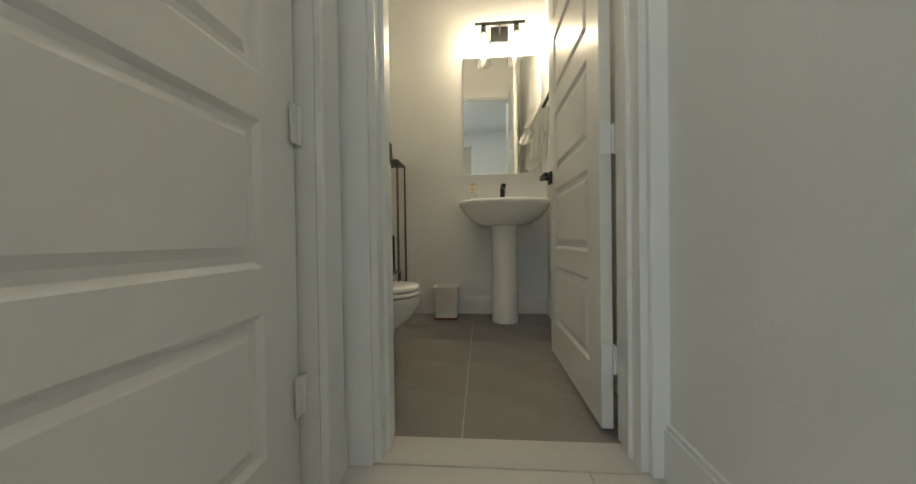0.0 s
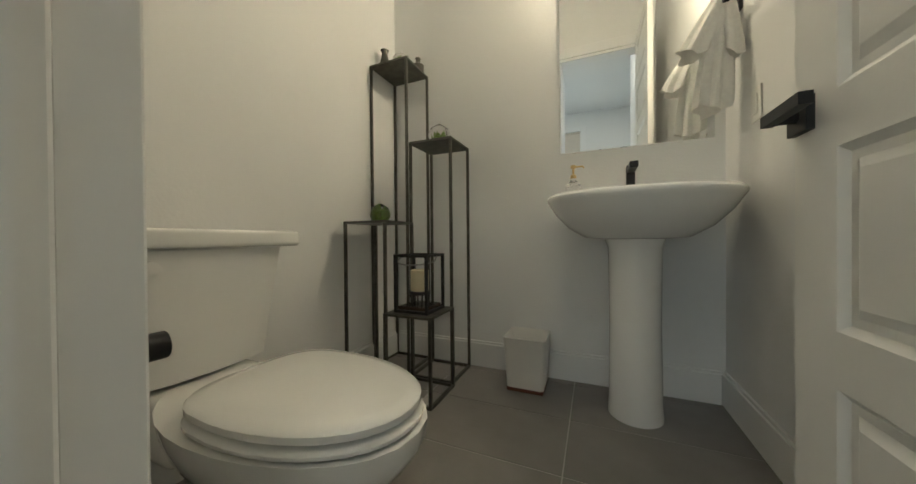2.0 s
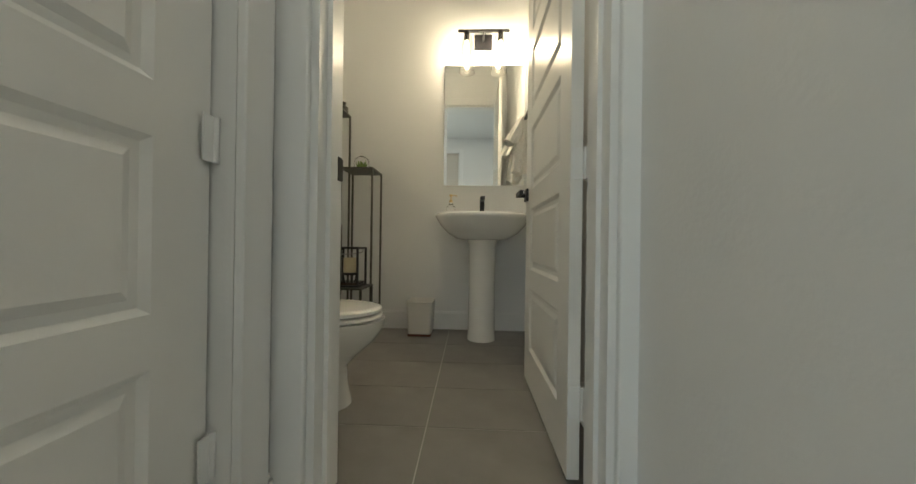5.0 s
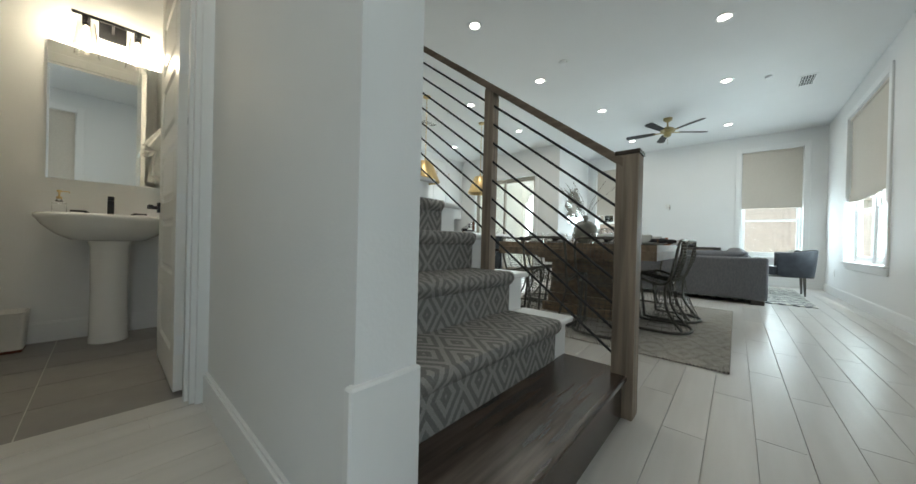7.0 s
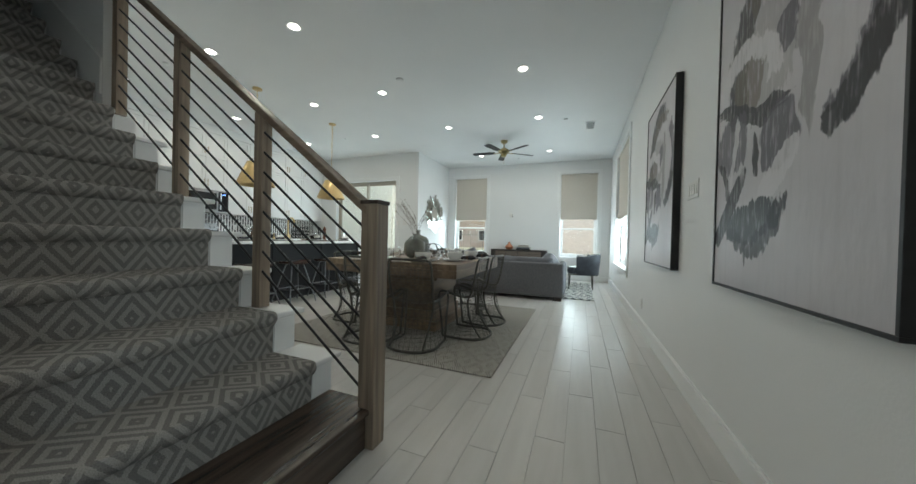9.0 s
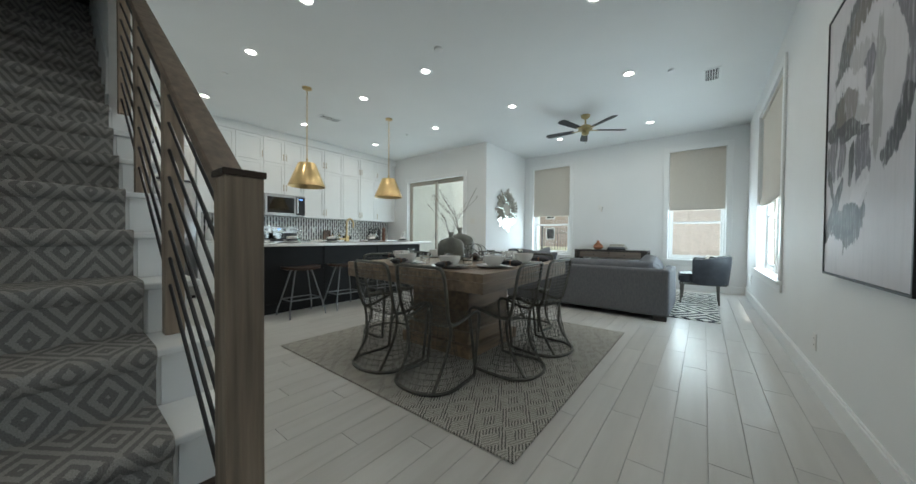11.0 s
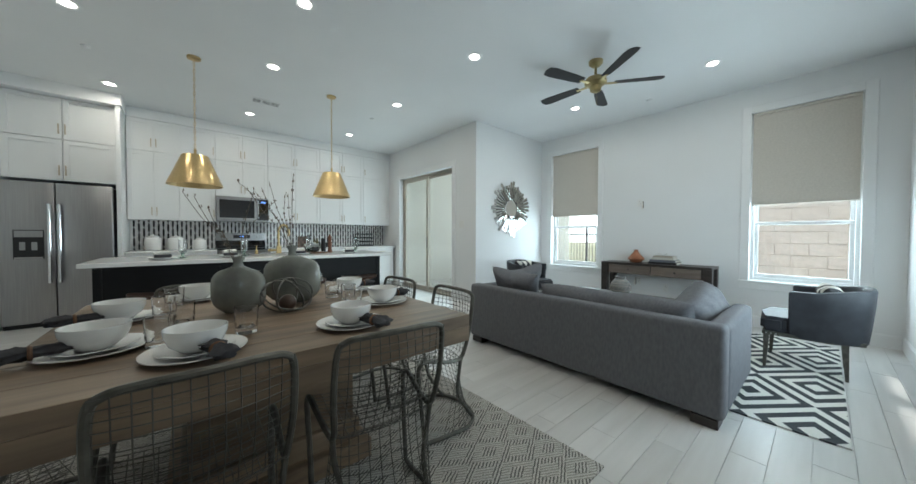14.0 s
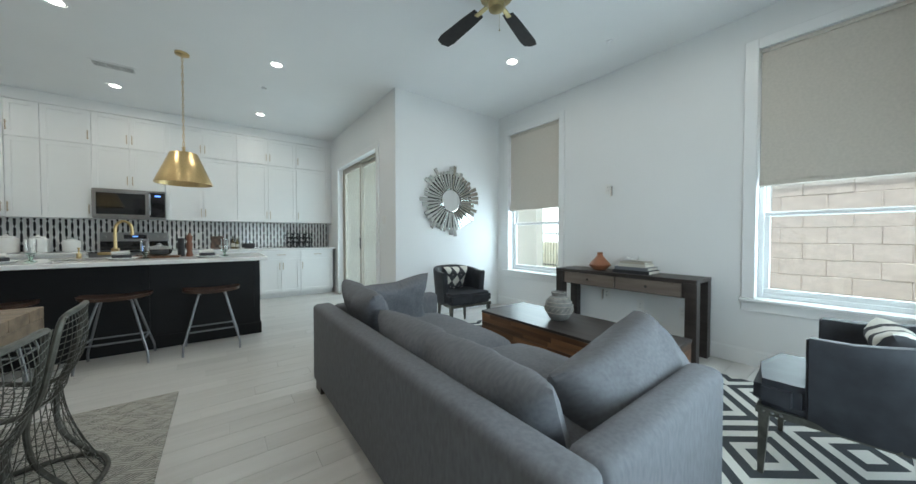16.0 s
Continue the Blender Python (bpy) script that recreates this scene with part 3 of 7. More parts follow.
def casing(name, axis, face, lo, hi, z0, z1, w=0.09, t=0.02, sgn=-1, foot=True):
    """Flat casing round an opening; face: the wall's plane, sgn: the side it stands on."""
    bm = bmesh.new()
    a, b = sorted((face, face + sgn * t))
    runs = [(lo - w, lo, z0, z1), (hi, hi + w, z0, z1), (lo - w, hi + w, z1, z1 + w)]
    for p, q, za, zb in runs:
        if axis == "x":
            box(bm, p, a, za, q, b, zb)
        else:
            box(bm, a, p, za, b, q, zb)
    bmesh.ops.bevel(bm, geom=bm.edges[:], offset=0.003, segments=1, affect="EDGES")
    return setting(name, bm, TRIM, "white painted door or window casing")


casing("trim_powder_door", "x", 1.17, DX0, DX1, 0, DTOP, w=0.08, sgn=-1)
casing("trim_powder_door_inside", "x", BY0, DX0, DX1, 0, DTOP, sgn=1)
setting("trim_powder_wall_return", bx(DX0 - 0.088, BY0 + 0.0205, 0, DX0 - 0.014, BY0 + 0.072, DTOP, 0.003, 1), TRIM, "white painted door trim, thicker on the jamb side")
casing("trim_closet_door", "y", HX0, 0.28, 1.035, 0, 2.46, w=0.09, sgn=1)
casing("trim_slider", "y", XL, SL[0], SL[1], 0, SL[2], w=0.09, sgn=-1)
bm = bmesh.new()                               # jamb and stop of the powder room door
for x0, x1 in ((DX0, DX0 + 0.018), (DX1 - 0.018, DX1)):
    box(bm, x0, 1.17, 0, x1, BY0, DTOP)
box(bm, DX0 + 0.018, 1.17, DTOP - 0.018, DX1 - 0.018, BY0, DTOP)
box(bm, DX0 + 0.018, 1.215, 0, DX0 + 0.03, 1.255, DTOP - 0.018)
box(bm, DX1 - 0.03, 1.215, 0, DX1 - 0.018, 1.255, DTOP - 0.018)
setting("trim_powder_jamb", bm, TRIM, "white painted door jamb with stop")


def window(name, axis, face, lo, hi, outward, mullion=False):
    """A single-hung vinyl window in an opening; outward: +1 or -1 along the wall's normal."""
    root = thing(name, "white vinyl single-hung window with painted casing", "window")
    root["kind"] = "structure"

    def b(p, q, d0, d1, za, zb, bev=0.004):
        u0, u1 = sorted((face + outward * d0, face + outward * d1))
        return bx(p, u0, za, q, u1, zb, bev, 1) if axis == "x" else bx(u0, p, za, u1, q, zb, bev, 1)

    spans = [(lo, hi)] if not mullion else [(lo, (lo + hi) / 2 - 0.03), ((lo + hi) / 2 + 0.03, hi)]
    if mullion:
        part("mullion", b((lo + hi) / 2 - 0.03, (lo + hi) / 2 + 0.03, 0.07, 0.15, SILL, HEAD), VINYL, root)
    for p, q in spans:
        part("window_frame", b(p, p + 0.035, 0.09, 0.15, SILL, HEAD), VINYL, root)
        part("window_frame", b(q - 0.035, q, 0.09, 0.15, SILL, HEAD), VINYL, root)
        part("window_frame", b(p + 0.035, q - 0.035, 0.09, 0.15, SILL, SILL + 0.04), VINYL, root)
        part("window_frame", b(p + 0.035, q - 0.035, 0.09, 0.15, HEAD - 0.04, HEAD), VINYL, root)
        zm = 1.335
        for z0, z1, d in ((SILL + 0.04, zm + 0.02, 0.095), (zm - 0.02, HEAD - 0.04, 0.122)):
            sash = part("sash", b(p + 0.037, q - 0.037, d, d + 0.024, z0, z0 + 0.045), VINYL, root)
            part("rail", b(p + 0.037, q - 0.037, d, d + 0.024, z1 - 0.035, z1), VINYL, sash)
            part("stile", b(p + 0.037, p + 0.075, d + 0.001, d + 0.023, z0 + 0.045, z1 - 0.035), VINYL, sash)
            part("stile", b(q - 0.075, q - 0.037, d + 0.001, d + 0.023, z0 + 0.045, z1 - 0.035), VINYL, sash)
            g = part("pane", b(p + 0.075, q - 0.075, d + 0.01, d + 0.014, z0 + 0.045, z1 - 0.035, 0), PANE, sash, "clear window glass")
            g.visible_shadow = False
    part("casing", b(lo - 0.09, lo, 0, -0.02, SILL, HEAD + 0.09), TRIM, root)
    part("casing", b(hi, hi + 0.09, 0, -0.02, SILL, HEAD + 0.09), TRIM, root)
    part("casing", b(lo, hi, 0, -0.02, HEAD, HEAD + 0.09), TRIM, root)
    part("window_sill", b(lo - 0.10, hi + 0.10, 0.088, -0.045, SILL - 0.032, SILL - 0.002, 0.006), TRIM, root)
    part("apron", b(lo - 0.09, hi + 0.09, 0, -0.018, SILL - 0.115, SILL - 0.033), TRIM, root)
    return root


window("window_1", "y", XE, *W1, 1)
window("window_2", "y", XE, *W2, 1)
window("window_3", "x", YS, *W3, -1, mullion=True)
window("window_4", "x", YS, *W4, -1)


def roman_blind(axis, face, lo, hi, outward, z0, z1, slack=0.0):
    root = thing("roman_blind", "oatmeal linen roman blind half drawn over the window", "blind", group="window blinds")

    def ab(u, d, z):
        return (u, face + outward * d, z) if axis == "x" else (face + outward * d, u, z)

    bm = bmesh.new()
    n = 14
    rows = [(z1, 0.03), (z0 + 0.30, 0.03), (z0 + 0.12, 0.028), (z0 + 0.06, 0.012), (z0 + 0.035, 0.008), (z0 + 0.055, 0.02), (z0 + 0.03, 0.016), (z0 + 0.0, 0.006), (z0 - 0.008, 0.016), (z0 + 0.03, 0.036), (z1, 0.036)]
    grid = []
    for z, d in rows:
        grid.append([bm.verts.new(ab(lo + (hi - lo) * i / n, d, z - (slack * (1 - (2 * i / n - 1) ** 2) if z < z0 + 0.2 else 0))) for i in range(n + 1)])
    for a, c in zip(grid, grid[1:]):
        for i in range(n):
            bm.faces.new((a[i], a[i + 1], c[i + 1], c[i]))
    part("fabric", bm, BLIND, root, smooth=True)
    u0, u1 = sorted((face + outward * 0.01, face + outward * 0.05))
    hb = bx(lo, u0, z1 - 0.002, hi, u1, z1 + 0.028, 0.004) if axis == "x" else bx(u0, lo, z1 - 0.002, u1, hi, z1 + 0.028, 0.004)
    part("headrail", hb, BLIND, root)
    return root


roman_blind("y", XE, W1[0] + 0.015, W1[1] - 0.015, 1, 1.55, HEAD - 0.032)
roman_blind("y", XE, W2[0] + 0.015, W2[1] - 0.015, 1, 1.58, HEAD - 0.032)
roman_blind("x", YS, W3[0] + 0.015, W3[1] - 0.015, -1, 1.50, HEAD - 0.032, slack=0.04)
roman_blind("x", YS, W4[0] + 0.015, W4[1] - 0.015, -1, 1.58, HEAD - 0.032)

# sliding glass door
sl = thing("door_slider", "taupe aluminium sliding glass door", "sliding door")
sl["kind"] = "structure"
for y0, y1, z0, z1 in ((SL[0], SL[0] + 0.04, 0, SL[2]), (SL[1] - 0.04, SL[1], 0, SL[2]), (SL[0] + 0.04, SL[1] - 0.04, SL[2] - 0.04, SL[2]), (SL[0] + 0.04, SL[1] - 0.04, 0, 0.025)):
    part("frame", bx(XL + 0.08, y0, z0, XL + 0.155, y1, z1, 0.004, 1), TAUPE, sl)
ym = (SL[0] + SL[1]) / 2
for y0, y1, x in ((SL[0] + 0.041, ym + 0.03, XL + 0.122), (ym - 0.03, SL[1] - 0.041, XL + 0.088)):
    p = part("door_panel", bx(x, y0, 0.026, x + 0.03, y0 + 0.06, SL[2] - 0.041, 0.004, 1), TAUPE, sl)
    part("stile", bx(x, y1 - 0.06, 0.026, x + 0.03, y1, SL[2] - 0.041, 0.004, 1), TAUPE, p)
    part("rail", bx(x + 0.001, y0 + 0.06, 0.026, x + 0.029, y1 - 0.06, 0.10, 0.004, 1), TAUPE, p)
    part("rail", bx(x + 0.001, y0 + 0.06, SL[2] - 0.10, x + 0.029, y1 - 0.06, SL[2] - 0.041, 0.004, 1), TAUPE, p)
    g = part("pane", bx(x + 0.012, y0 + 0.06, 0.10, x + 0.018, y1 - 0.06, SL[2] - 0.10), PANE, p, "clear glass pane")
    g.visible_shadow = False
part("pull_handle", bx(XL + 0.07, ym - 0.015, 0.92, XL + 0.087, ym + 0.005, 1.12, 0.004), BLACK, sl, "dark pull handle")


# ---- doors ----


def panel_door(bm, w, h, t, panels):
    """A slab along +x from 0 to w, thickness t about y = 0, with raised panels set in sunk fields on both faces."""
    st = 0.11
    zs = [0.0]
    for a, b in panels:
        zs += [a, b]
    zs.append(h)
    box(bm, 0, -t / 2, 0, st, t / 2, h)
    box(bm, w - st, -t / 2, 0, w, t / 2, h)
    for a, b in zip(zs[0::2], zs[1::2]):
        box(bm, st, -t / 2, a, w - st, t / 2, b)
    for a, b in panels:
        for s in (-1, 1):
            y0, yi, yf = s * t / 2, s * (t / 2 - 0.010), s * (t / 2 - 0.002)
            loops = []
            for ins, y in ((0, y0), (0.012, yi), (0.026, yi), (0.042, yf)):
                loops.append([bm.verts.new((x, y, z)) for x, z in ((st + ins, a + ins), (w - st - ins, a + ins), (w - st - ins, b - ins), (st + ins, b - ins))])
            for p, q in zip(loops, loops[1:]):
                for k in range(4):
                    bm.faces.new((p[k], p[(k + 1) % 4], q[(k + 1) % 4], q[k]))
            bm.faces.new(loops[-1])
    return bm


PANELS = [(0.17 + 0.378 * k, 0.17 + 0.378 * k + 0.288) for k in range(6)]


def hinge(parent, x, y, z, ang=0.0):
    bm = bmesh.new()
    lathe(bm, [(0.007, z), (0.007, z + 0.09)], 10, x, y)
    box(bm, x - 0.003, y - 0.002, z, x + 0.03, y + 0.001, z + 0.09)
    return part("hinge", bm, TRIM, parent, "white painted hinge")


def lever(parent, y, side):
    bm = bmesh.new()
    box(bm, 0.642, y, 0.88, 0.70, y + side * 0.012, 0.94)
    tube(bm, [(0.671, y + side * 0.012, 0.91), (0.671, y + side * 0.045, 0.91)], 0.011, 8)
    box(bm, 0.565, y + side * 0.038, 0.90, 0.685, y + side * 0.056, 0.92)
    bmesh.ops.bevel(bm, geom=[e for e in bm.edges if len(e.link_faces) == 2 and e.calc_face_angle(0) > 1.2], offset=0.002, segments=1, affect="EDGES")
    return part("door_handle", bm, BLACK, parent, "matt black lever handle on a square rose")


DW = DX1 - DX0 - 0.045
d1 = thing("door_1", "white five-panel door standing open into the powder room", "door", pose(0.774, 1.337, 0.014, 0, 0, 90))
d1["kind"] = "structure"
part("slab", panel_door(bmesh.new(), 0.70, 2.43, 0.035, PANELS), DOORP, d1)
lever(d1, 0.0175, 1)
lever(d1, -0.0175, -1)
for z in (0.175, 0.855, 1.52, 2.2):
    bm = bx(-0.0035, -0.016, z, -0.0005, 0.0172, z + 0.09, 0.0006, 1)
    lathe(bm, [(0.0065, z), (0.0065, z + 0.09)], 12, -0.008, -0.022)
    for dz in (0.015, 0.045, 0.075):
        box(bm, -0.0045, 0.002 if dz == 0.045 else -0.006, z + dz - 0.004, -0.0034, 0.010 if dz == 0.045 else 0.002, z + dz + 0.004)
    leaf = part("hinge", bm, TRIM, d1, "white painted hinge")
    part("jamb_leaf", bx(-0.046, -0.0235, z, -0.009, -0.0205, z + 0.09, 0.0006, 1), TRIM, leaf)
part("latch_plate", bx(0.699, -0.012, 0.9, 0.7025, 0.012, 0.96), BLACK, d1, "black latch plate")
d2 = thing("door_2", "white five-panel closet door, closed", "door", pose(HX0 - 0.0635, 1.028, 0.014, 0, 0, -90))
d2["kind"] = "structure"
part("slab", panel_door(bmesh.new(), 0.735, 2.43, 0.035, PANELS), DOORP, d2)
for z in (0.20, 0.82, 1.6, 2.2):
    hinge(d2, -0.002, 0.028, z)
part("strike_plate", bx(0, 0, 0, 0.003, 0.03, 0.06), BLACK, setting("trim_strike", bx(DX0 + 0.0175, 1.282, 0.852, DX0 + 0.0205, 1.306, 0.918, 0.001, 1), BLACK, "black strike plate on the jamb")).matrix_basis = pose(DX0 + 0.0185, 1.281, 0.855)

# ---- stair ----
stair = thing("stair", "white painted stair with a dark oak starting step", "stair")
stair["kind"] = "structure"
part("starting_step", bx(SX0 + 0.002, -0.305, 0.165, 2.15, 0.02, 0.19, 0.008), DARKOAK, stair, "dark stained oak tread")
part("riser", bx(SX0 + 0.004, -0.285, 0.001, 2.14, 0.018, 0.164), DARKOAK, stair, "dark stained oak riser")
for k in range(NSTEP):
    ya, z = Y1 + RUN * k, Z1 + RISE * k
    side = 2.205 if ya < 1.9 else 2.028
    part("tread", bx(SX0 + 0.003, ya - 0.028, z - 0.03, side, ya + RUN, z, 0.008), TRIM, stair)
    part("riser", bx(SX0 + 0.004, ya, z - RISE + 0.001, 2.029, ya + 0.018, z - 0.031), TRIM, stair)
    if ya < 1.9:
        part("riser_end", bx(2.03, ya - 0.004, z - RISE + 0.001, 2.156, ya - 0.0005, z - 0.031), TRIM, stair)
sk = bmesh.new()
for xs in ((2.016, 2.029), (SX0 + 0.001, SX0 + 0.014)):
    ya_, yb_ = (2.09 if xs[0] > 2 else 0.02), 4.1
    zl = [Z1 + (q - Y1) / RUN * RISE for q in (ya_, yb_)]
    v = [sk.verts.new((x, q, z + dz)) for q, z in zip((ya_, yb_), zl) for x, dz in ((xs[0], 0.0), (xs[1], 0.0), (xs[1], 0.26), (xs[0], 0.26))]
    for q in ((0, 1, 2, 3), (4, 7, 6, 5), (0, 4, 5, 1), (1, 5, 6, 2), (2, 6, 7, 3), (3, 7, 4, 0)):
        sk.faces.new([v[i] for i in q])
part("skirt_board", sk, TRIM, stair)

# carpet runner, unrolled along v
bm = bmesh.new()
uvl = bm.loops.layers.uv.new("UVMap")
prof = []
for k in range(NSTEP):
    ya, z = Y1 + RUN * k, Z1 + RISE * k
    prof.append((ya - 0.012, z - RISE + (0.012 if k else 0.001)))
    prof += [(ya - 0.014, z - 0.062), (ya - 0.030, z - 0.05), (ya - 0.042, z - 0.030), (ya - 0.044, z - 0.012), (ya - 0.036, z + 0.006), (ya - 0.018, z + 0.012), (ya + 0.1, z + 0.012), (ya + RUN - 0.014, z + 0.012)]
acc, prev, cols = 0.0, None, []
for y, z in prof:
    if prev:
        acc += math.hypot(y - prev[0], z - prev[1])
    prev = (y, z)
    cols.append((y, z, acc))
RX0, RX1 = 1.03, 2.015
rows = [[(bm.verts.new((x, y, z)), x, v) for x in (RX0, RX1)] for y, z, v in cols]
for a, b in zip(rows, rows[1:]):
    f = bm.faces.new((a[0][0], a[1][0], b[1][0], b[0][0]))
    for lp, src in zip(f.loops, (a[0], a[1], b[1], b[0])):
        lp[uvl].uv = (src[1], src[2])
    for i in (0, 1):                            # the bound edge of the runner
        e0, e1 = a[i], b[i]
        w0 = bm.verts.new((e0[1], e0[0].co.y + 0.012, e0[0].co.z - 0.011))
        w1 = bm.verts.new((e1[1], e1[0].co.y + 0.012, e1[0].co.z - 0.011))
        bm.faces.new((e0[0], e1[0], w1, w0))
part("carpet_runner", bm, CARPET, stair, "grey carpet runner with nested dark diamonds", smooth=True)

# railing
rail = thing("stair_railing", "weathered oak posts and handrail with thin black metal rods", "railing")
part("newel_post", bx(2.06, -0.329, 0, 2.152, -0.237, 1.168, 0.004), OAK, rail)
part("newel_cap", bx(2.055, -0.334, 1.168, 2.157, -0.232, 1.186, 0.003), DARKOAK, rail, "dark flat cap")
SLOPE = RISE / RUN * 0.965
for y in (0.49, 1.265, 2.03):
    k = int((y - Y1 + 0.028) / RUN)
    zb = Z1 + RISE * k
    part("post", bx(2.068, y - 0.032, zb, 2.132, y + 0.032, 1.14 + SLOPE * (y + 0.25), 0.003), OAK, rail)
rl = bmesh.new()
ya, yb = -0.268, 2.05
za, zb = 1.125 + SLOPE * (ya + 0.25), 1.125 + SLOPE * (yb + 0.25)
v = [rl.verts.new((x, y, z + dz)) for y, z in ((ya, za), (yb, zb)) for x, dz in ((2.058, 0), (2.142, 0), (2.142, 0.045), (2.058, 0.045))]
for q in ((0, 1, 2, 3), (4, 7, 6, 5), (0, 4, 5, 1), (1, 5, 6, 2), (2, 6, 7, 3), (3, 7, 4, 0)):
    rl.faces.new([v[i] for i in q])
bmesh.ops.bevel(rl, geom=rl.edges[:], offset=0.004, segments=1, affect="EDGES")
part("handrail", rl, RAILW, rail)
for i in range(8):
    z0 = 1.045 - 0.112 * i
    rb = bmesh.new()
    y0 = -0.275
    tube(rb, [(2.085, y0, z0 + SLOPE * (y0 + 0.25)), (2.085, 2.02, z0 + SLOPE * 2.27)], 0.0065, 8)
    part("rod", rb, BLACK, rail)

# ---- powder room ----


def egg(cx, cy, front, back, half, n=28):
    """An egg outline: front along +x."""
    out = []
    for k in range(n):
        a = 2 * math.pi * k / n
        c, s = math.cos(a), math.sin(a)
        out.append((cx + (front if c > 0 else back) * c, cy + half * (abs(s) ** 0.9) * (1 if s > 0 else -1)))
    return out


def loft(bm, sections, cap0=True, cap1=True):
    """Sections: lists of (x, y, z) of one length, skinned one after another."""
    rings = [[bm.verts.new(p) for p in s] for s in sections]
    for a, b in zip(rings, rings[1:]):
        for k in range(len(a)):
            bm.faces.new((a[k], a[(k + 1) % len(a)], b[(k + 1) % len(a)], b[k]))
    if cap0:
        bm.faces.new(rings[0][::-1])
    if cap1:
        bm.faces.new(rings[-1])
    return bm


def at_z(outline, z):
    return [(x, y, z) for x, y in outline]


def lid_shape(cx, front, back, half, n=40):
    """A seat outline: round in front along +x, nearly square behind."""
    out = []
    for k in range(n):
        a = 2 * math.pi * k / n
        c, s = math.cos(a), math.sin(a)
        if c > 0:
            out.append((cx + front * c, half * math.copysign(abs(s) ** 0.92, s)))
        else:
            out.append((cx - back * abs(c) ** 0.45, half * math.copysign(abs(s) ** 0.6, s) * (1 - 0.12 * abs(c))))
    return out


toilet = thing("toilet", "white porcelain two-piece toilet with its lid closed", "toilet", pose(BX0, 1.735, 0))
bm = bmesh.new()
loft(bm, [at_z(egg(0.46, 0, 0.255, 0.27, 0.125), 0.0), at_z(egg(0.46, 0, 0.252, 0.265, 0.122), 0.02), at_z(egg(0.46, 0, 0.238, 0.26, 0.112), 0.08), at_z(egg(0.46, 0, 0.235, 0.26, 0.11), 0.16), at_z(egg(0.47, 0, 0.27, 0.265, 0.128), 0.21), at_z(egg(0.485, 0, 0.325, 0.285, 0.162), 0.27),
          at_z(egg(0.50, 0, 0.348, 0.30, 0.184), 0.325), at_z(egg(0.50, 0, 0.352, 0.30, 0.19), 0.36)])
part("bowl", bm, PORC, toilet, smooth=True)
part("neck", bx(0.05, -0.14, 0.22, 0.34, 0.14, 0.358, 0.03, 3), PORC, toilet, smooth=True)
for z, h, ins in ((0.363, 0.020, 0.0), (0.386, 0.026, 0.004)):
    bm = bmesh.new()
    loft(bm, [at_z(lid_shape(0.55, 0.292 - ins - i, 0.17 - i, 0.18 - ins - i), z + zz) for i, zz in ((0.008, 0), (0.0, 0.005), (0.0, h - 0.009), (0.006, h - 0.003), (0.03, h), (0.12, h + 0.002))])
    part("seat" if ins == 0 else "lid", bm, PORC, toilet, smooth=True)
bm = bmesh.new()
loft(bm, [[(x * (0.88 + 0.12 * f), y * (0.79 + 0.19 * f), 0.37 + 0.32 * f) for x, y in ((0.03, -0.22), (0.03, 0.22), (0.20, 0.22), (0.235, 0.2), (0.255, 0.1), (0.26, 0), (0.255, -0.1), (0.235, -0.2), (0.20, -0.22))] for f in (0, 0.1, 0.5, 1.0)])
part("tank", bm, PORC, toilet, smooth=True)
part("tank_lid", bx(0.015, -0.235, 0.695, 0.278, 0.238, 0.742, 0.012, 4), PORC, toilet, smooth=True)
bm = bmesh.new()
for z0, z1, up in ((0.645, 0.668, 1), (0.627, 0.6445, 0)):
    rim = []
    for k in range(13):                         # a flat paddle, rounded above and below its rib
        f = k / 12
        hgt = math.sin(math.pi * f ** (2.2 if up else 0.9)) ** 0.7
        rim.append((-0.195 + 0.082 * f, z0 + (z1 - z0) * hgt if up else z1 - (z1 - z0) * hgt))
    a = [bm.verts.new((0.258, y, z)) for y, z in rim]
    b = [bm.verts.new((0.278 - 0.010 * (1 - up), y, z)) for y, z in rim]
    bm.faces.new(a[::-1])
    bm.faces.new(b)
    for k in range(13):
        bm.faces.new((a[k], a[(k + 1) % 13], b[(k + 1) % 13], b[k]))
bmesh.ops.recalc_face_normals(bm, faces=bm.faces[:])
part("flush_lever", bm, PORC, toilet, "white paddle flush lever")
for s in (-1, 1):
    part("bolt_cap", spun([(0.012, 0), (0.012, 0.012), (0.004, 0.02)], 10), PORC, toilet).matrix_basis = pose(0.40, s * 0.118, 0.0)
tp = thing("toilet_roll_holder", "matt black toilet roll holder on the powder room wall", "roll holder", pose(-0.10, BY0, 0.578))
part("plate", bx(-0.075, 0.0005, -0.026, -0.022, 0.012, 0.026, 0.003), BLACK, tp)
bm = bmesh.new()
tube(bm, [(-0.048, 0.012, 0.004), (-0.048, 0.07, 0.006), (-0.012, 0.095, 0.006)], 0.009, 8)
part("stem", bm, BLACK, tp)
bm = bmesh.new()
tube(bm, [(0, 0.022, 0), (0, 0.156, 0)], 0.0175, 20)
part("arm", bm, BLACK, tp, smooth=True)

sink = thing("pedestal_sink", "white porcelain pedestal sink with black taps", "sink", pose(0.56, BY1, 0.01))


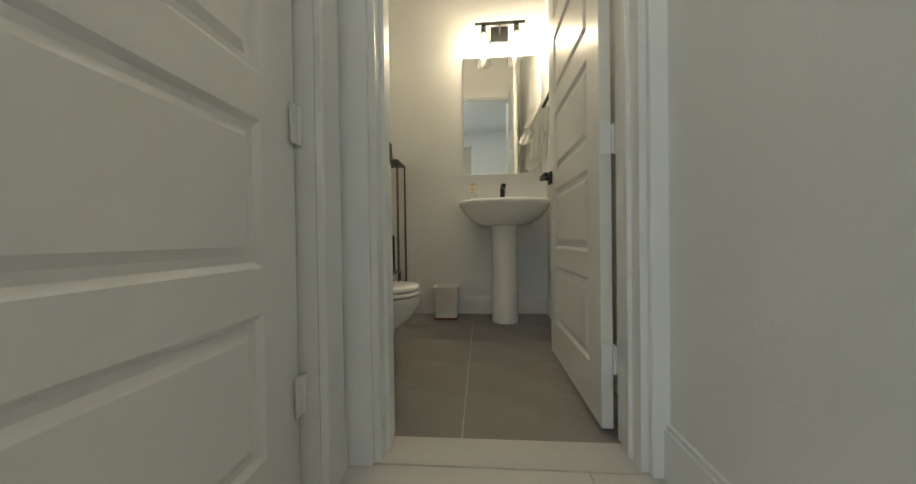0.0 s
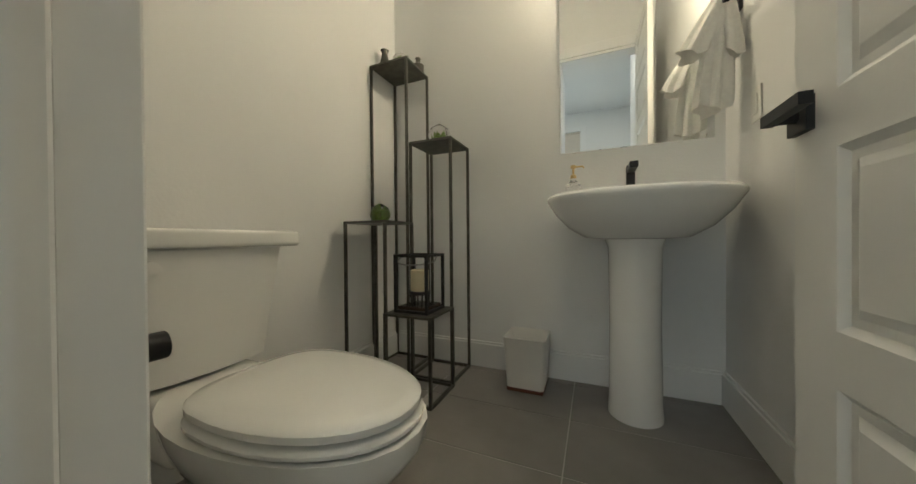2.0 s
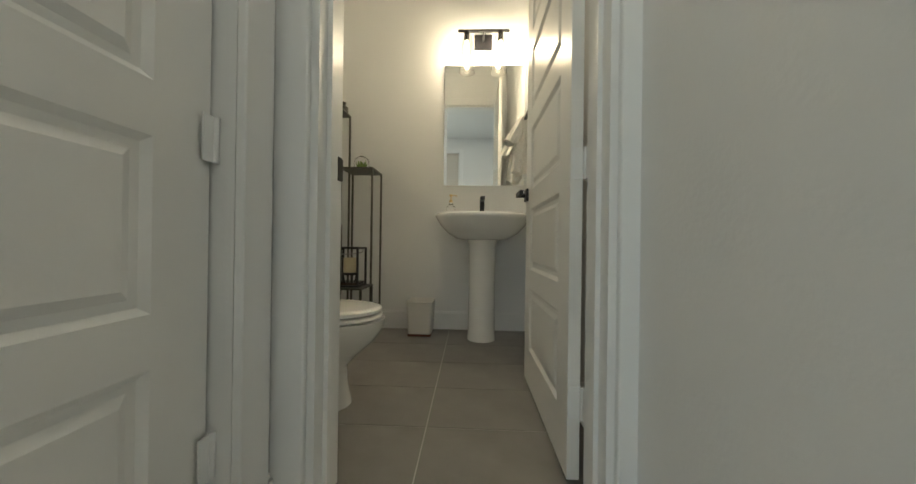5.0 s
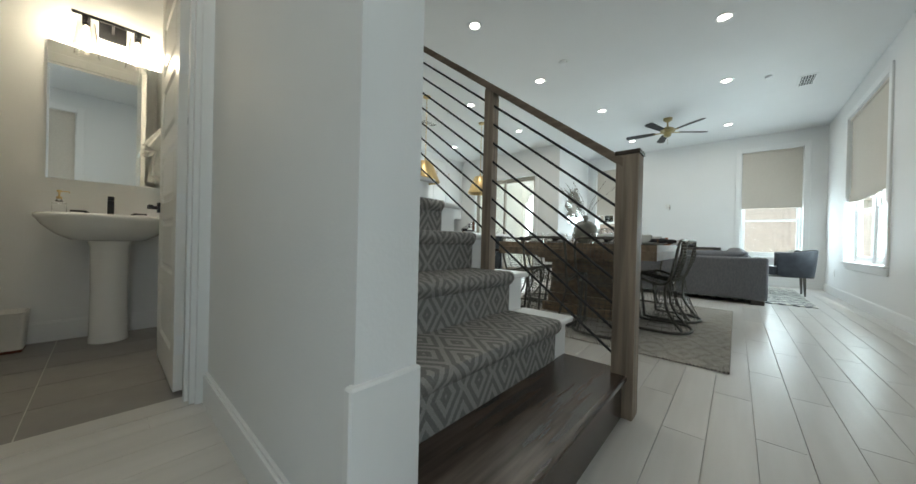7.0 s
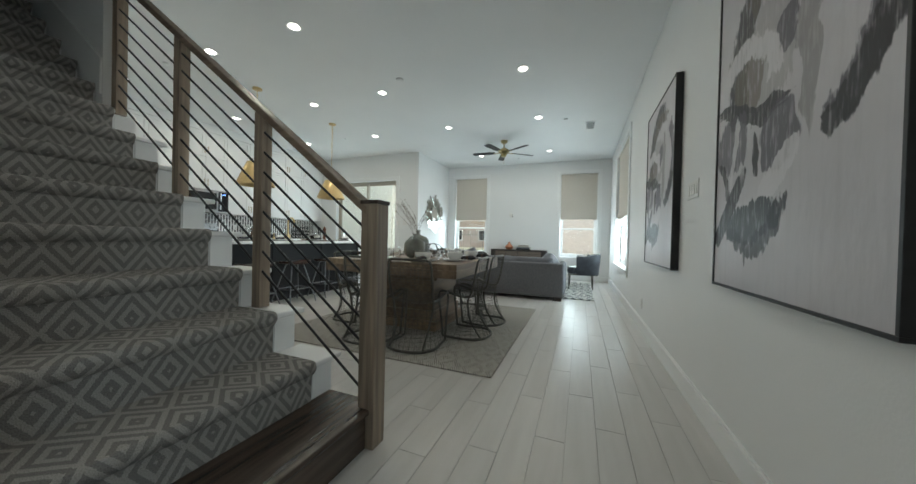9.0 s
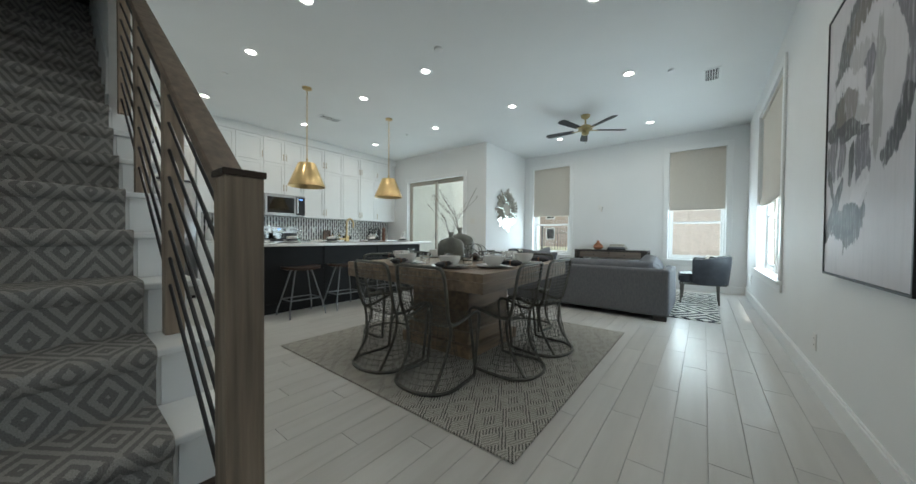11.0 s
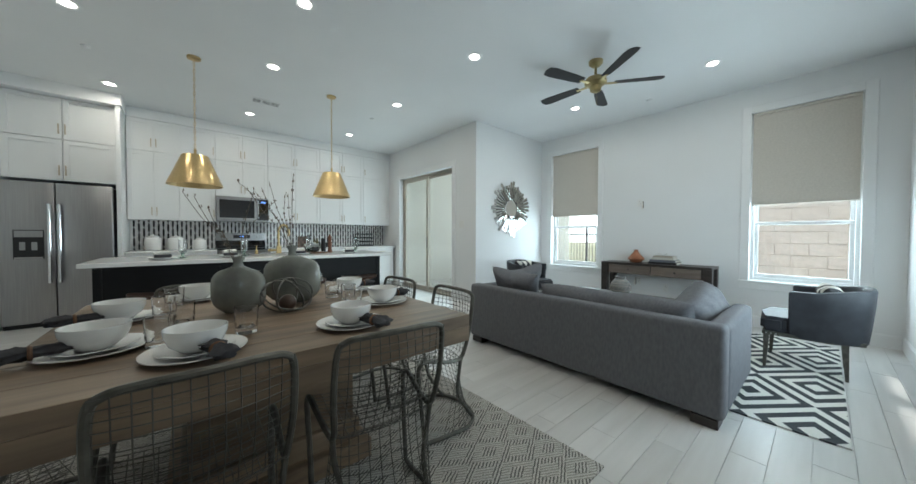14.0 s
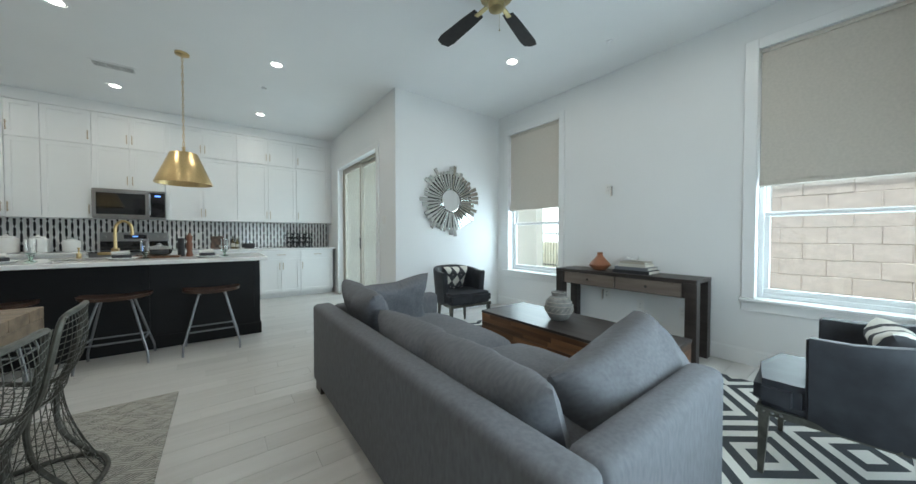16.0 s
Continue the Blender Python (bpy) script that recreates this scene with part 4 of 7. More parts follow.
def basin(hw, front, back, z, n=36):
    out = []
    for k in range(n):
        a = 2 * math.pi * k / n
        c, s = math.cos(a), math.sin(a)
        x = hw * math.copysign(abs(c) ** 0.75, c)
        y = -0.22 + (-front * abs(s) ** 0.8 if s < 0 else back * min(1, abs(s) ** 0.35))
        out.append((x, y, z))
    return out


bm = bmesh.new()
loft(bm, [basin(0.125, 0.10, 0.215, 0.695), basin(0.185, 0.15, 0.216, 0.702), basin(0.25, 0.21, 0.217, 0.742), basin(0.302, 0.256, 0.218, 0.798), basin(0.326, 0.279, 0.218, 0.838), basin(0.335, 0.288, 0.218, 0.851), basin(0.336, 0.289, 0.218, 0.862), basin(0.330, 0.283, 0.217, 0.871), basin(0.318, 0.271, 0.216, 0.876),
          basin(0.28, 0.235, 0.07, 0.874), basin(0.265, 0.22, 0.06, 0.857), basin(0.20, 0.15, 0.04, 0.79), basin(0.08, 0.06, 0.02, 0.765)])
part("basin", bm, PORC, sink, smooth=True)
bm = bmesh.new()
loft(bm, [[(0.0 + rx * math.cos(2 * math.pi * k / 28), -0.22 + ry * math.sin(2 * math.pi * k / 28), z) for k in range(28)] for rx, ry, z in ((0.101, 0.112, -0.01), (0.101, 0.112, 0.012), (0.097, 0.107, 0.05), (0.093, 0.098, 0.35), (0.097, 0.1, 0.66), (0.11, 0.11, 0.70))])
part("pedestal", bm, PORC, sink, smooth=True)
fa = part("faucet", bx(-0.017, -0.105, 0.8715, 0.017, -0.068, 1.02, 0.004), BLACK, sink, "matt black square faucet")
part("spout", bx(-0.016, -0.225, 0.985, 0.016, -0.1055, 1.012, 0.004), BLACK, fa)
for s in (-1, 1):
    bm = spun([(0.02, 0.8715), (0.02, 0.88), (0.012, 0.884), (0.012, 0.90)], 14)
    box(bm, 0 if s > 0 else -0.075, -0.009, 0.895, 0.075 if s > 0 else 0, 0.009, 0.907)
    part("tap_handle", bm, BLACK, sink, "matt black lever tap").matrix_basis = pose(s * 0.115, -0.09, 0)
soap = thing("soap_dispenser", "small glass soap bottle with a gold pump on the sink", "soap bottle", pose(0.325, 2.78, 0.884))
part("bottle", spun([(0.03, 0), (0.033, 0.01), (0.033, 0.07), (0.014, 0.09), (0.012, 0.1)], 16), GLASS, soap, smooth=True)
bm = spun([(0.013, 0.1), (0.013, 0.115), (0.005, 0.12), (0.005, 0.145), (0.012, 0.147), (0.012, 0.16)], 12)
tube(bm, [(0, 0, 0.153), (0.04, 0, 0.153), (0.045, 0, 0.145)], 0.004)
part("pump", bm, BRASS, soap, "gold pump")
solo("wall_mirror", bx(0.255, BY1 - 0.008, 1.135, 0.885, BY1 - 0.002, 2.083, 0.002, 1), MIRROR, "frameless rectangular mirror above the sink", "mirror")

sconce = thing("vanity_light", "black two-bulb wall light with clear glass shades", "wall light", pose(0.555, BY1, 2.26))
part("back_plate", bx(-0.072, -0.02, -0.06, 0.072, -0.0015, 0.06, 0.003), BLACK, sconce)
part("bar", bx(-0.195, -0.105, 0.028, 0.195, -0.088, 0.045, 0.002), BLACK, sconce)
part("bar", bx(-0.12, -0.07, 0.048, 0.12, -0.055, 0.062, 0.002), BLACK, sconce)
bm = bmesh.new()
tube(bm, [(0, -0.02, 0.0), (0, -0.096, 0.036)], 0.008)
part("arm", bm, BLACK, sconce)
for s in (-1, 1):
    x = s * 0.128
    sh = part("shade", spun([(0.042, -0.012), (0.047, -0.06), (0.063, -0.185), (0.061, -0.185), (0.045, -0.06), (0.040, -0.012)], 24, cap=False), GLASS, sconce, "clear tapered glass shade", smooth=True)
    sh.matrix_basis = pose(x, -0.096, 0)
    sh.visible_shadow = False
    part("socket", spun([(0.02, 0.028), (0.02, -0.03), (0.016, -0.04)], 16), BLACK, sconce).matrix_basis = pose(x, -0.096, 0)
    b = part("bulb", spun([(0.008, -0.04), (0.014, -0.06), (0.0175, -0.085), (0.0175, -0.125), (0.012, -0.148), (0.002, -0.155)], 16), BULB, sconce, "glowing filament bulb", smooth=True)
    b.matrix_basis = pose(x, -0.096, 0)
    b.visible_shadow = False
    pl = bpy.data.lights.new("bulb_lamp", "POINT")
    pl.energy, pl.color, pl.shadow_soft_size = BULB_W, (1.0, 0.84, 0.62), 0.016
    new("bulb_lamp", pl).location = (0.555 + x, BY1 - 0.096, 2.26 - 0.1)

towel = thing("towel_bar", "black square towel bar with a white hand towel", "towel bar", pose(BX1, 2.55, 1.585))
for y in (-0.2, 0.215):
    part("mount", bx(-0.012, y - 0.024, -0.024, -0.0005, y + 0.024, 0.024, 0.002), BLACK, towel)
    part("post", bx(-0.052, y - 0.009, -0.009, -0.0125, y + 0.009, 0.009, 0.001, 1), BLACK, towel)
part("bar", bx(-0.072, -0.24, -0.011, -0.0525, 0.24, 0.011, 0.002), BLACK, towel)


def drape(bm, top, end, w0, w1, depth, folds, n=40, rows=14):
    """A hanging fold of cloth from top to end, gathered above and spread below."""
    rings = []
    for r in range(rows + 1):
        f = r / rows
        c = Vector(top).lerp(Vector(end), f)
        w = w0 + (w1 - w0) * math.sin(f * math.pi / 2)
        ring = []
        for k in range(n):
            a = 2 * math.pi * k / n
            q = 1 + 0.22 * math.sin(folds * a + 0.6 * f) * (0.4 + 0.6 * f)
            ring.append((c.x + w * q * math.cos(a), c.y + depth * (0.5 + 0.5 * f) * q * math.sin(a), c.z + (0.018 * math.sin(2 * a + 1) if r == rows else 0)))
        rings.append(ring)
    return loft(bm, rings)


bm = bmesh.new()
drape(bm, (-0.064, 0.185, 0.02), (-0.092, 0.19, -0.385), 0.03, 0.056, 0.05, 7)
drape(bm, (-0.072, 0.18, 0.02), (-0.155, 0.185, -0.165), 0.028, 0.05, 0.048, 6)
drape(bm, (-0.05, 0.175, 0.018), (-0.035, 0.165, -0.2), 0.022, 0.032, 0.036, 5)
part("towel", bm, TOWEL, towel, "white cotton hand towel", smooth=True)

etagere = thing("shelf_tower", "dark steel plant stand with stepped square shelves in the corner", "shelf", pose(-0.73, 2.385, 0))
TW = 0.013
for x0, y0, z in ((0.0, 0.275, 1.68), (0.265, 0.25, 1.215), (0.05, 0.01, 0.80), (0.28, 0.0, 0.385)):
    s = 0.24
    for dx in (0, s - TW):
        for dy in (0, s - TW):
            part("leg", bx(x0 + dx, y0 + dy, 0, x0 + dx + TW, y0 + dy + TW, z - 0.0115, 0.001, 1), BRONZE, etagere)
    part("shelf", bx(x0, y0, z - 0.011, x0 + s, y0 + s, z, 0.001, 1), BRONZE, etagere, "dark steel shelf plate")
    for a in ((x0 + TW, y0, x0 + s - TW, y0 + TW), (x0 + TW, y0 + s - TW, x0 + s - TW, y0 + s), (x0, y0 + TW, x0 + TW, y0 + s - TW), (x0 + s - TW, y0 + TW, x0 + s, y0 + s - TW)):
        part("foot_rail", bx(a[0], a[1], 0, a[2], a[3], TW), BRONZE, etagere)


def succulent(name, m, n, r, dome):
    root = thing(name, "small green succulent under a clear glass globe", "plant", m, "succulents on the stand")
    bm = bmesh.new()
    rng = random.Random(n)
    for k in range(n):
        a, t = k * 2.4, rng.uniform(0.3, 1.0)
        c = Vector((math.cos(a) * r * 0.35, math.sin(a) * r * 0.35, 0.01))
        tip = Vector((math.cos(a) * r * t, math.sin(a) * r * t, 0.02 + r * (1.5 - t)))
        side = Vector((-math.sin(a), math.cos(a), 0)) * r * 0.16
        v = [bm.verts.new(p) for p in (c - side, c + side, (c + tip) / 2 + side * 1.2 + Vector((0, 0, 0.006)), tip, (c + tip) / 2 - side * 1.2 + Vector((0, 0, 0.006)), (c + tip) / 2 - Vector((0, 0, 0.006)))]
        for q in ((0, 1, 2, 4), (4, 2, 3), (0, 4, 5), (1, 5, 2), (5, 4, 3), (2, 5, 3), (0, 5, 1)):
            bm.faces.new([v[i] for i in q])
    part("leaves", bm, GREEN, root)
    part("globe", spun([(dome * 0.7, 0.0005), (dome * 0.98, dome * 0.5), (dome, dome * 0.8), (dome * 0.8, dome * 1.4), (dome * 0.3, dome * 1.75), (0.006, dome * 1.8), (0.006, dome * 2.1)], 20, cap=False), GLASS, root, "clear glass globe", smooth=True)


succulent("succulent", pose(-0.60, 2.78, 1.68), 16, 0.05, 0.055)
succulent("succulent", pose(-0.345, 2.75, 1.215), 18, 0.045, 0.06)
succulent("succulent", pose(-0.56, 2.52, 0.80), 26, 0.055, 0.05)
solo("bottle_vase", spun([(0.03, 0), (0.034, 0.02), (0.02, 0.07), (0.016, 0.1), (0.024, 0.115), (0.02, 0.115), (0.012, 0.1)], 18), BRONZE, "small dark pewter vase on the top shelf", "vase", pose(-0.685, 2.74, 1.68), smooth=True)
solo("bottle_vase", spun([(0.03, 0), (0.034, 0.01), (0.034, 0.05), (0.014, 0.065), (0.014, 0.085), (0.018, 0.09)], 18), BRONZE, "small squat dark bottle on the top shelf", "vase", pose(-0.53, 2.85, 1.68), smooth=True)
lant = thing("candle_lantern", "black metal cube lantern with an ivory pillar candle", "lantern", pose(-0.33, 2.505, 0.385))
for dx in (-0.085, 0.073):
    for dy in (-0.085, 0.073):
        part("post", bx(dx, dy, 0, dx + 0.012, dy + 0.012, 0.26), BLACK, lant)
for z in (0.001, 0.248):
    for a in ((-0.073, -0.085, 0.073, -0.073), (-0.073, 0.073, 0.073, 0.085), (-0.085, -0.073, -0.073, 0.073), (0.073, -0.073, 0.085, 0.073)):
        part("edge_bar", bx(a[0], a[1], z, a[2], a[3], z + 0.012), BLACK, lant)
part("base", bx(-0.072, -0.072, 0.013, 0.072, 0.072, 0.028, 0.003), DARKOAK, lant, "dark wooden base")
part("candle_cup", spun([(0.05, 0.075), (0.05, 0.09), (0.046, 0.09)], 20), BLACK, lant)
for k in range(4):
    bm = bmesh.new()
    a = math.pi / 4 + k * math.pi / 2
    tube(bm, [(0.035 * math.cos(a), 0.035 * math.sin(a), 0.028), (0.045 * math.cos(a), 0.045 * math.sin(a), 0.076)], 0.004)
    part("cup_leg", bm, BLACK, lant)
part("candle", spun([(0.04, 0.0905), (0.042, 0.095), (0.042, 0.185), (0.036, 0.188), (0.03, 0.182)], 20), WAX, lant, "ivory pillar candle", smooth=True)
bm = bmesh.new()
tube(bm, smooth_path([(-0.088, 0.0, 0.25), (-0.09, -0.05, 0.225), (0.0, -0.095, 0.215), (0.09, -0.05, 0.225), (0.088, 0, 0.25)]), 0.003)
part("carry_handle", bm, STEEL, lant, "thin wire carrying handle")
wb = thing("waste_bin", "white square enamel waste bin with a red-brown wooden base", "bin", pose(0.113, 2.768, 0))
part("base", bx(-0.083, -0.083, 0, 0.083, 0.083, 0.018, 0.004), REDWOOD, wb, "red-brown wooden base")
bm = bmesh.new()


def rsq(h, z, r=0.02):
    return [(sx * (h - r) + r * math.cos(a), sy * (h - r) + r * math.sin(a), z) for sx, sy, a0 in ((1, 1, 0), (-1, 1, 90), (-1, -1, 180), (1, -1, 270)) for a in [radians(a0 + 22.5 * i) for i in range(5)]]


loft(bm, [rsq(0.085, 0.0185), rsq(0.097, 0.245), rsq(0.099, 0.25), rsq(0.094, 0.252), rsq(0.09, 0.245), rsq(0.08, 0.03)])
part("body", bm, BINW, wb, smooth=True)


def plate_on(axis, face, u, z, sgn, kind, w=0.072, h=0.116):
    """A white cover plate with rockers or sockets."""
    names = {"switch": ("light_switch", "white wall light switch plate"), "outlet": ("power_outlet", "white wall power outlet plate"), "thermostat": ("thermostat", "small grey wall thermostat")}
    root = thing(names[kind][0], names[kind][1], kind.replace("thermostat", "thermostat"), group="wall plates")

    def b(du0, du1, d0, d1, z0, z1, bev=0.001):
        p0, p1 = sorted((face + sgn * d0, face + sgn * d1))
        return bx(u + du0, p0, z + z0, u + du1, p1, z + z1, bev, 1) if axis == "x" else bx(p0, u + du0, z + z0, p1, u + du1, z + z1, bev, 1)

    part("cover", b(-w / 2, w / 2, 0.0005, 0.006, -h / 2, h / 2, 0.002), PLASTIC, root)
    if kind == "switch":
        n = max(1, round(w / 0.06))
        for k in range(n):
            c = (k - (n - 1) / 2) * 0.046
            part("rocker", b(c - 0.016, c + 0.016, 0.0062, 0.0095, -0.034, 0.034), PLASTIC, root)
    elif kind == "outlet":
        for dz in (-0.022, 0.022):
            s = part("socket", b(-0.017, 0.017, 0.0062, 0.008, dz - 0.014, dz + 0.014), PLASTIC, root)
            for du in (-0.007, 0.004):
                part("slot", b(du, du + 0.003, 0.0081, 0.0086, dz - 0.004, dz + 0.006, 0), BLACK, s, "dark slot")
    return root


plate_on("y", BX1, 2.63, 1.16, -1, "switch")

# ---- kitchen ----


def pull(parent, x, y, z, length, vertical=True):
    bm = bmesh.new()
    h = length / 2
    if vertical:
        box(bm, x - 0.005, y - 0.032, z - h, x + 0.005, y - 0.024, z + h)
        for s in (-1, 1):
            box(bm, x - 0.004, y - 0.024, z + s * (h - 0.02) - 0.004, x + 0.004, y, z + s * (h - 0.02) + 0.004)
    else:
        box(bm, x - h, y - 0.032, z - 0.005, x + h, y - 0.024, z + 0.005)
        for s in (-1, 1):
            box(bm, x + s * (h - 0.02) - 0.004, y - 0.024, z - 0.004, x + s * (h - 0.02) + 0.004, y, z + 0.004)
    return part("handle", bm, NICKEL, parent, "satin bronze bar handle")


def shaker(x0, x1, z0, z1, y, rail=0.055):
    """A shaker front in the plane y, facing -y."""
    bm = bmesh.new()
    g = 0.0028
    x0, x1, z0, z1 = x0 + g, x1 - g, z0 + g, z1 - g
    box(bm, x0, y - 0.02, z0, x0 + rail, y, z1)
    box(bm, x1 - rail, y - 0.02, z0, x1, y, z1)
    box(bm, x0 + rail, y - 0.02, z0, x1 - rail, y, z0 + rail)
    box(bm, x0 + rail, y - 0.02, z1 - rail, x1 - rail, y, z1)
    box(bm, x0 + rail, y - 0.007, z0 + rail, x1 - rail, y - 0.002, z1 - rail)
    return bm


def cabinet(x0, x1, z0, z1, yf, yb, doors, label, pulls="low", drawer=0.0, single="r", category="cabinet", toe=False):
    root = thing("cabinet_unit", label, category, pose((x0 + x1) / 2, yb, z0), "kitchen cabinets")
    ox, oy, oz = (x0 + x1) / 2, yb, z0
    part("body", bx(x0 - ox + 0.001, yf + 0.001 - oy, (0.1 if toe else 0.0), x1 - ox - 0.001, -0.001, z1 - oz - 0.001), CABP, root)
    if toe:
        part("toe_kick", bx(x0 - ox + 0.002, yf + 0.07 - oy, 0.0, x1 - ox - 0.002, -0.1, 0.099), CABP, root)
    zt = z1 - oz
    zb = 0.1 if toe else 0.0
    if drawer:
        dr = part("drawer_front", shaker(x0 - ox, x1 - ox, zt - drawer, zt, yf - oy, 0.03), CABP, root)
        pull(dr, 0, yf - oy - 0.02, zt - drawer / 2, 0.14, False)
        zt -= drawer
    w = (x1 - x0) / doors
    for k in range(doors):
        a = x0 - ox + k * w
        d = part("door", shaker(a, a + w, zb, zt, yf - oy), CABP, root)
        hx = (a + w - 0.028) if (doors == 2 and k == 0) or (doors == 1 and single == "r") else a + 0.028
        hz = zb + 0.13 if pulls == "low" else zt - 0.13
        pull(d, hx, yf - oy - 0.02, hz, 0.13)
    return root


UX = [3.22, 3.815, 4.28, 5.06, 6.0, 6.945, 7.55]
for k, n in enumerate((2, 1, 2, 2, 2, 1)):
    lo = 1.845 if k == 2 else 1.40
    cabinet(UX[k], UX[k + 1], lo, 2.46, 5.52, YK, n, "white shaker wall cabinet with bar handles", single="r" if k == 1 else "l")
    cabinet(UX[k], UX[k + 1], 2.462, 2.945, 5.52, YK, n, "white shaker top cabinet under the ceiling", single="r" if k == 1 else "l")
setting("trim_crown", bx(UX[0], 5.49, 2.947, XL, YK, H - 0.001, 0.004, 1), CABP, "white filler board above the cabinets")
setting("trim_cabinet_filler", bx(7.551, 5.53, 1.40, XL, YK, 2.946), CABP, "white filler strip at the cabinets' end")
cabinet(3.22, 4.28, 0.0, 0.878, 5.24, YK, 2, "white shaker base cabinet with a drawer", pulls="high", drawer=0.16, toe=True)
cabinet(5.06, 5.68, 0.0, 0.878, 5.24, YK, 1, "white shaker base cabinet with a drawer", pulls="high", drawer=0.16, toe=True)
cabinet(5.68, 6.31, 0.0, 0.878, 5.24, YK, 2, "white shaker base cabinet with a drawer", pulls="high", drawer=0.16, toe=True)
cabinet(6.31, 6.96, 0.0, 0.878, 5.24, YK, 2, "white shaker base cabinet with a drawer", pulls="high", drawer=0.16, toe=True)
cabinet(6.96, 7.55, 0.0, 0.878, 5.24, YK, 1, "white shaker base cabinet with a drawer", pulls="high", drawer=0.16, single="l", toe=True)
for a, b in ((3.215, 4.278), (5.062, 7.605)):
    solo("countertop", bx(a, 5.20, 0.8785, b, YK - 0.001, 0.915, 0.004), QUARTZ, "white quartz worktop along the kitchen wall", "worktop", group="worktops")
# fridge surround
setting("trim_fridge_panel", bx(3.165, 5.06, 0, 3.212, YK, 2.946, 0.002, 1), CABP, "white end panel beside the fridge")
setting("trim_fridge_panel_left", bx(2.119, 5.06, 0, 2.19, YK, 2.946, 0.002, 1), CABP, "white end panel beside the fridge")
cabinet(2.192, 3.163, 1.87, 2.405, 5.20, YK, 2, "white shaker cabinet above the fridge")
cabinet(2.192, 3.163, 2.407, 2.945, 5.20, YK, 2, "white shaker top cabinet above the fridge")
setting("trim_fridge_crown", bx(2.119, 5.03, 2.948, 3.23, YK, H - 0.001, 0.004, 1), CABP, "white filler board above the fridge cabinets")

fr = thing("refrigerator", "stainless steel side-by-side fridge with a water dispenser", "fridge", pose(2.675, 5.0, 0))
part("body", bx(-0.465, 0.075, 0.03, 0.465, 0.78, 1.80, 0.006), mat("fridge_side", (0.03, 0.03, 0.032), 0.5), fr, "dark grey fridge body")
part("grille", bx(-0.46, 0.05, 0.005, 0.46, 0.09, 0.055, 0.003), BLACK, fr, "black kick grille")
dl = part("door", bx(-0.463, 0.0, 0.06, -0.038, 0.07, 1.815, 0.012, 3), STEEL, fr, smooth=True)
dr = part("door", bx(-0.032, 0.0, 0.06, 0.463, 0.07, 1.815, 0.012, 3), STEEL, fr, smooth=True)
for d, x in ((dl, -0.075), (dr, 0.005)):
    bm = bx(x - 0.016, -0.062, 0.55, x + 0.016, -0.035, 1.55, 0.008, 2)
    for z in (0.57, 1.51):
        box(bm, x - 0.012, -0.036, z, x + 0.012, 0.002, z + 0.03)
    part("handle", bm, CHROME, d, "long bright steel handle")
disp = part("dispenser", bx(-0.36, -0.006, 0.86, -0.125, -0.0005, 1.22, 0.003), BLACK, dl, "black water and ice dispenser")
part("dispenser_panel", bx(-0.35, -0.009, 1.13, -0.135, -0.0065, 1.21, 0.001), STEEL, fr, "grey dispenser control panel")
part("dispenser_tray", bx(-0.35, -0.022, 0.862, -0.135, -0.0065, 0.885, 0.002), STEEL, fr)
for x in (-0.29, -0.2):
    part("paddle", bx(x - 0.022, -0.012, 0.97, x + 0.022, -0.0065, 1.07, 0.002), STEEL, fr, "grey dispenser paddle")

rng_ = thing("range", "stainless steel slide-in range with a black glass cooktop", "oven", pose(4.67, 5.19, 0))
part("body", bx(-0.378, 0.03, 0.09, 0.378, 0.635, 0.905, 0.003), STEEL, rng_)
part("cooktop", bx(-0.384, 0.0, 0.9055, 0.384, 0.60, 0.918, 0.003), DARKGLASS, rng_, "black glass cooktop")
part("oven_door", bx(-0.37, 0.0, 0.22, 0.37, 0.029, 0.78, 0.005), DARKGLASS, rng_, "black glass oven door")
part("oven_handle", bx(-0.33, -0.05, 0.80, 0.33, -0.03, 0.82, 0.006), STEEL, rng_)
bg = part("backguard", bx(-0.382, 0.575, 0.9185, 0.382, 0.634, 1.20, 0.006), STEEL, rng_)
part("display", bx(-0.13, 0.571, 1.10, 0.13, 0.5745, 1.165, 0.001), DARKGLASS, bg, "black control display")
part("clock", bx(-0.03, 0.5695, 1.125, 0.03, 0.5705, 1.145), LED, bg, "blue clock digits")
part("glass_band", bx(-0.381, 0.571, 0.925, 0.381, 0.5745, 1.06, 0.001), DARKGLASS, bg, "black glass band")
for x in (-0.33, -0.25, 0.25, 0.33):
    k = part("knob", spun([(0.02, 0), (0.019, 0.022), (0.016, 0.026)], 14), STEEL, bg, "round steel knob")
    k.matrix_basis = pose(x, 0.5745, 1.13, 90)
mw = thing("microwave", "stainless steel over-range microwave with a dark glass door", "microwave", pose(4.67, 5.44, 1.405))
part("body", bx(-0.388, 0.022, 0.0, 0.388, 0.385, 0.435, 0.004), STEEL, mw)
md = part("door", bx(-0.388, 0.0, 0.028, 0.20, 0.021, 0.405, 0.004), STEEL, mw)
part("glass", bx(-0.345, -0.002, 0.06, 0.165, -0.0003, 0.375, 0.001), DARKGLASS, md, "dark glass window")
part("handle", bx(0.205, -0.045, 0.06, 0.23, -0.02, 0.385, 0.006), CHROME, md, "bright steel handle")
part("control_panel", bx(0.21, 0.0, 0.028, 0.388, 0.021, 0.405, 0.003), DARKGLASS, mw, "black control panel")
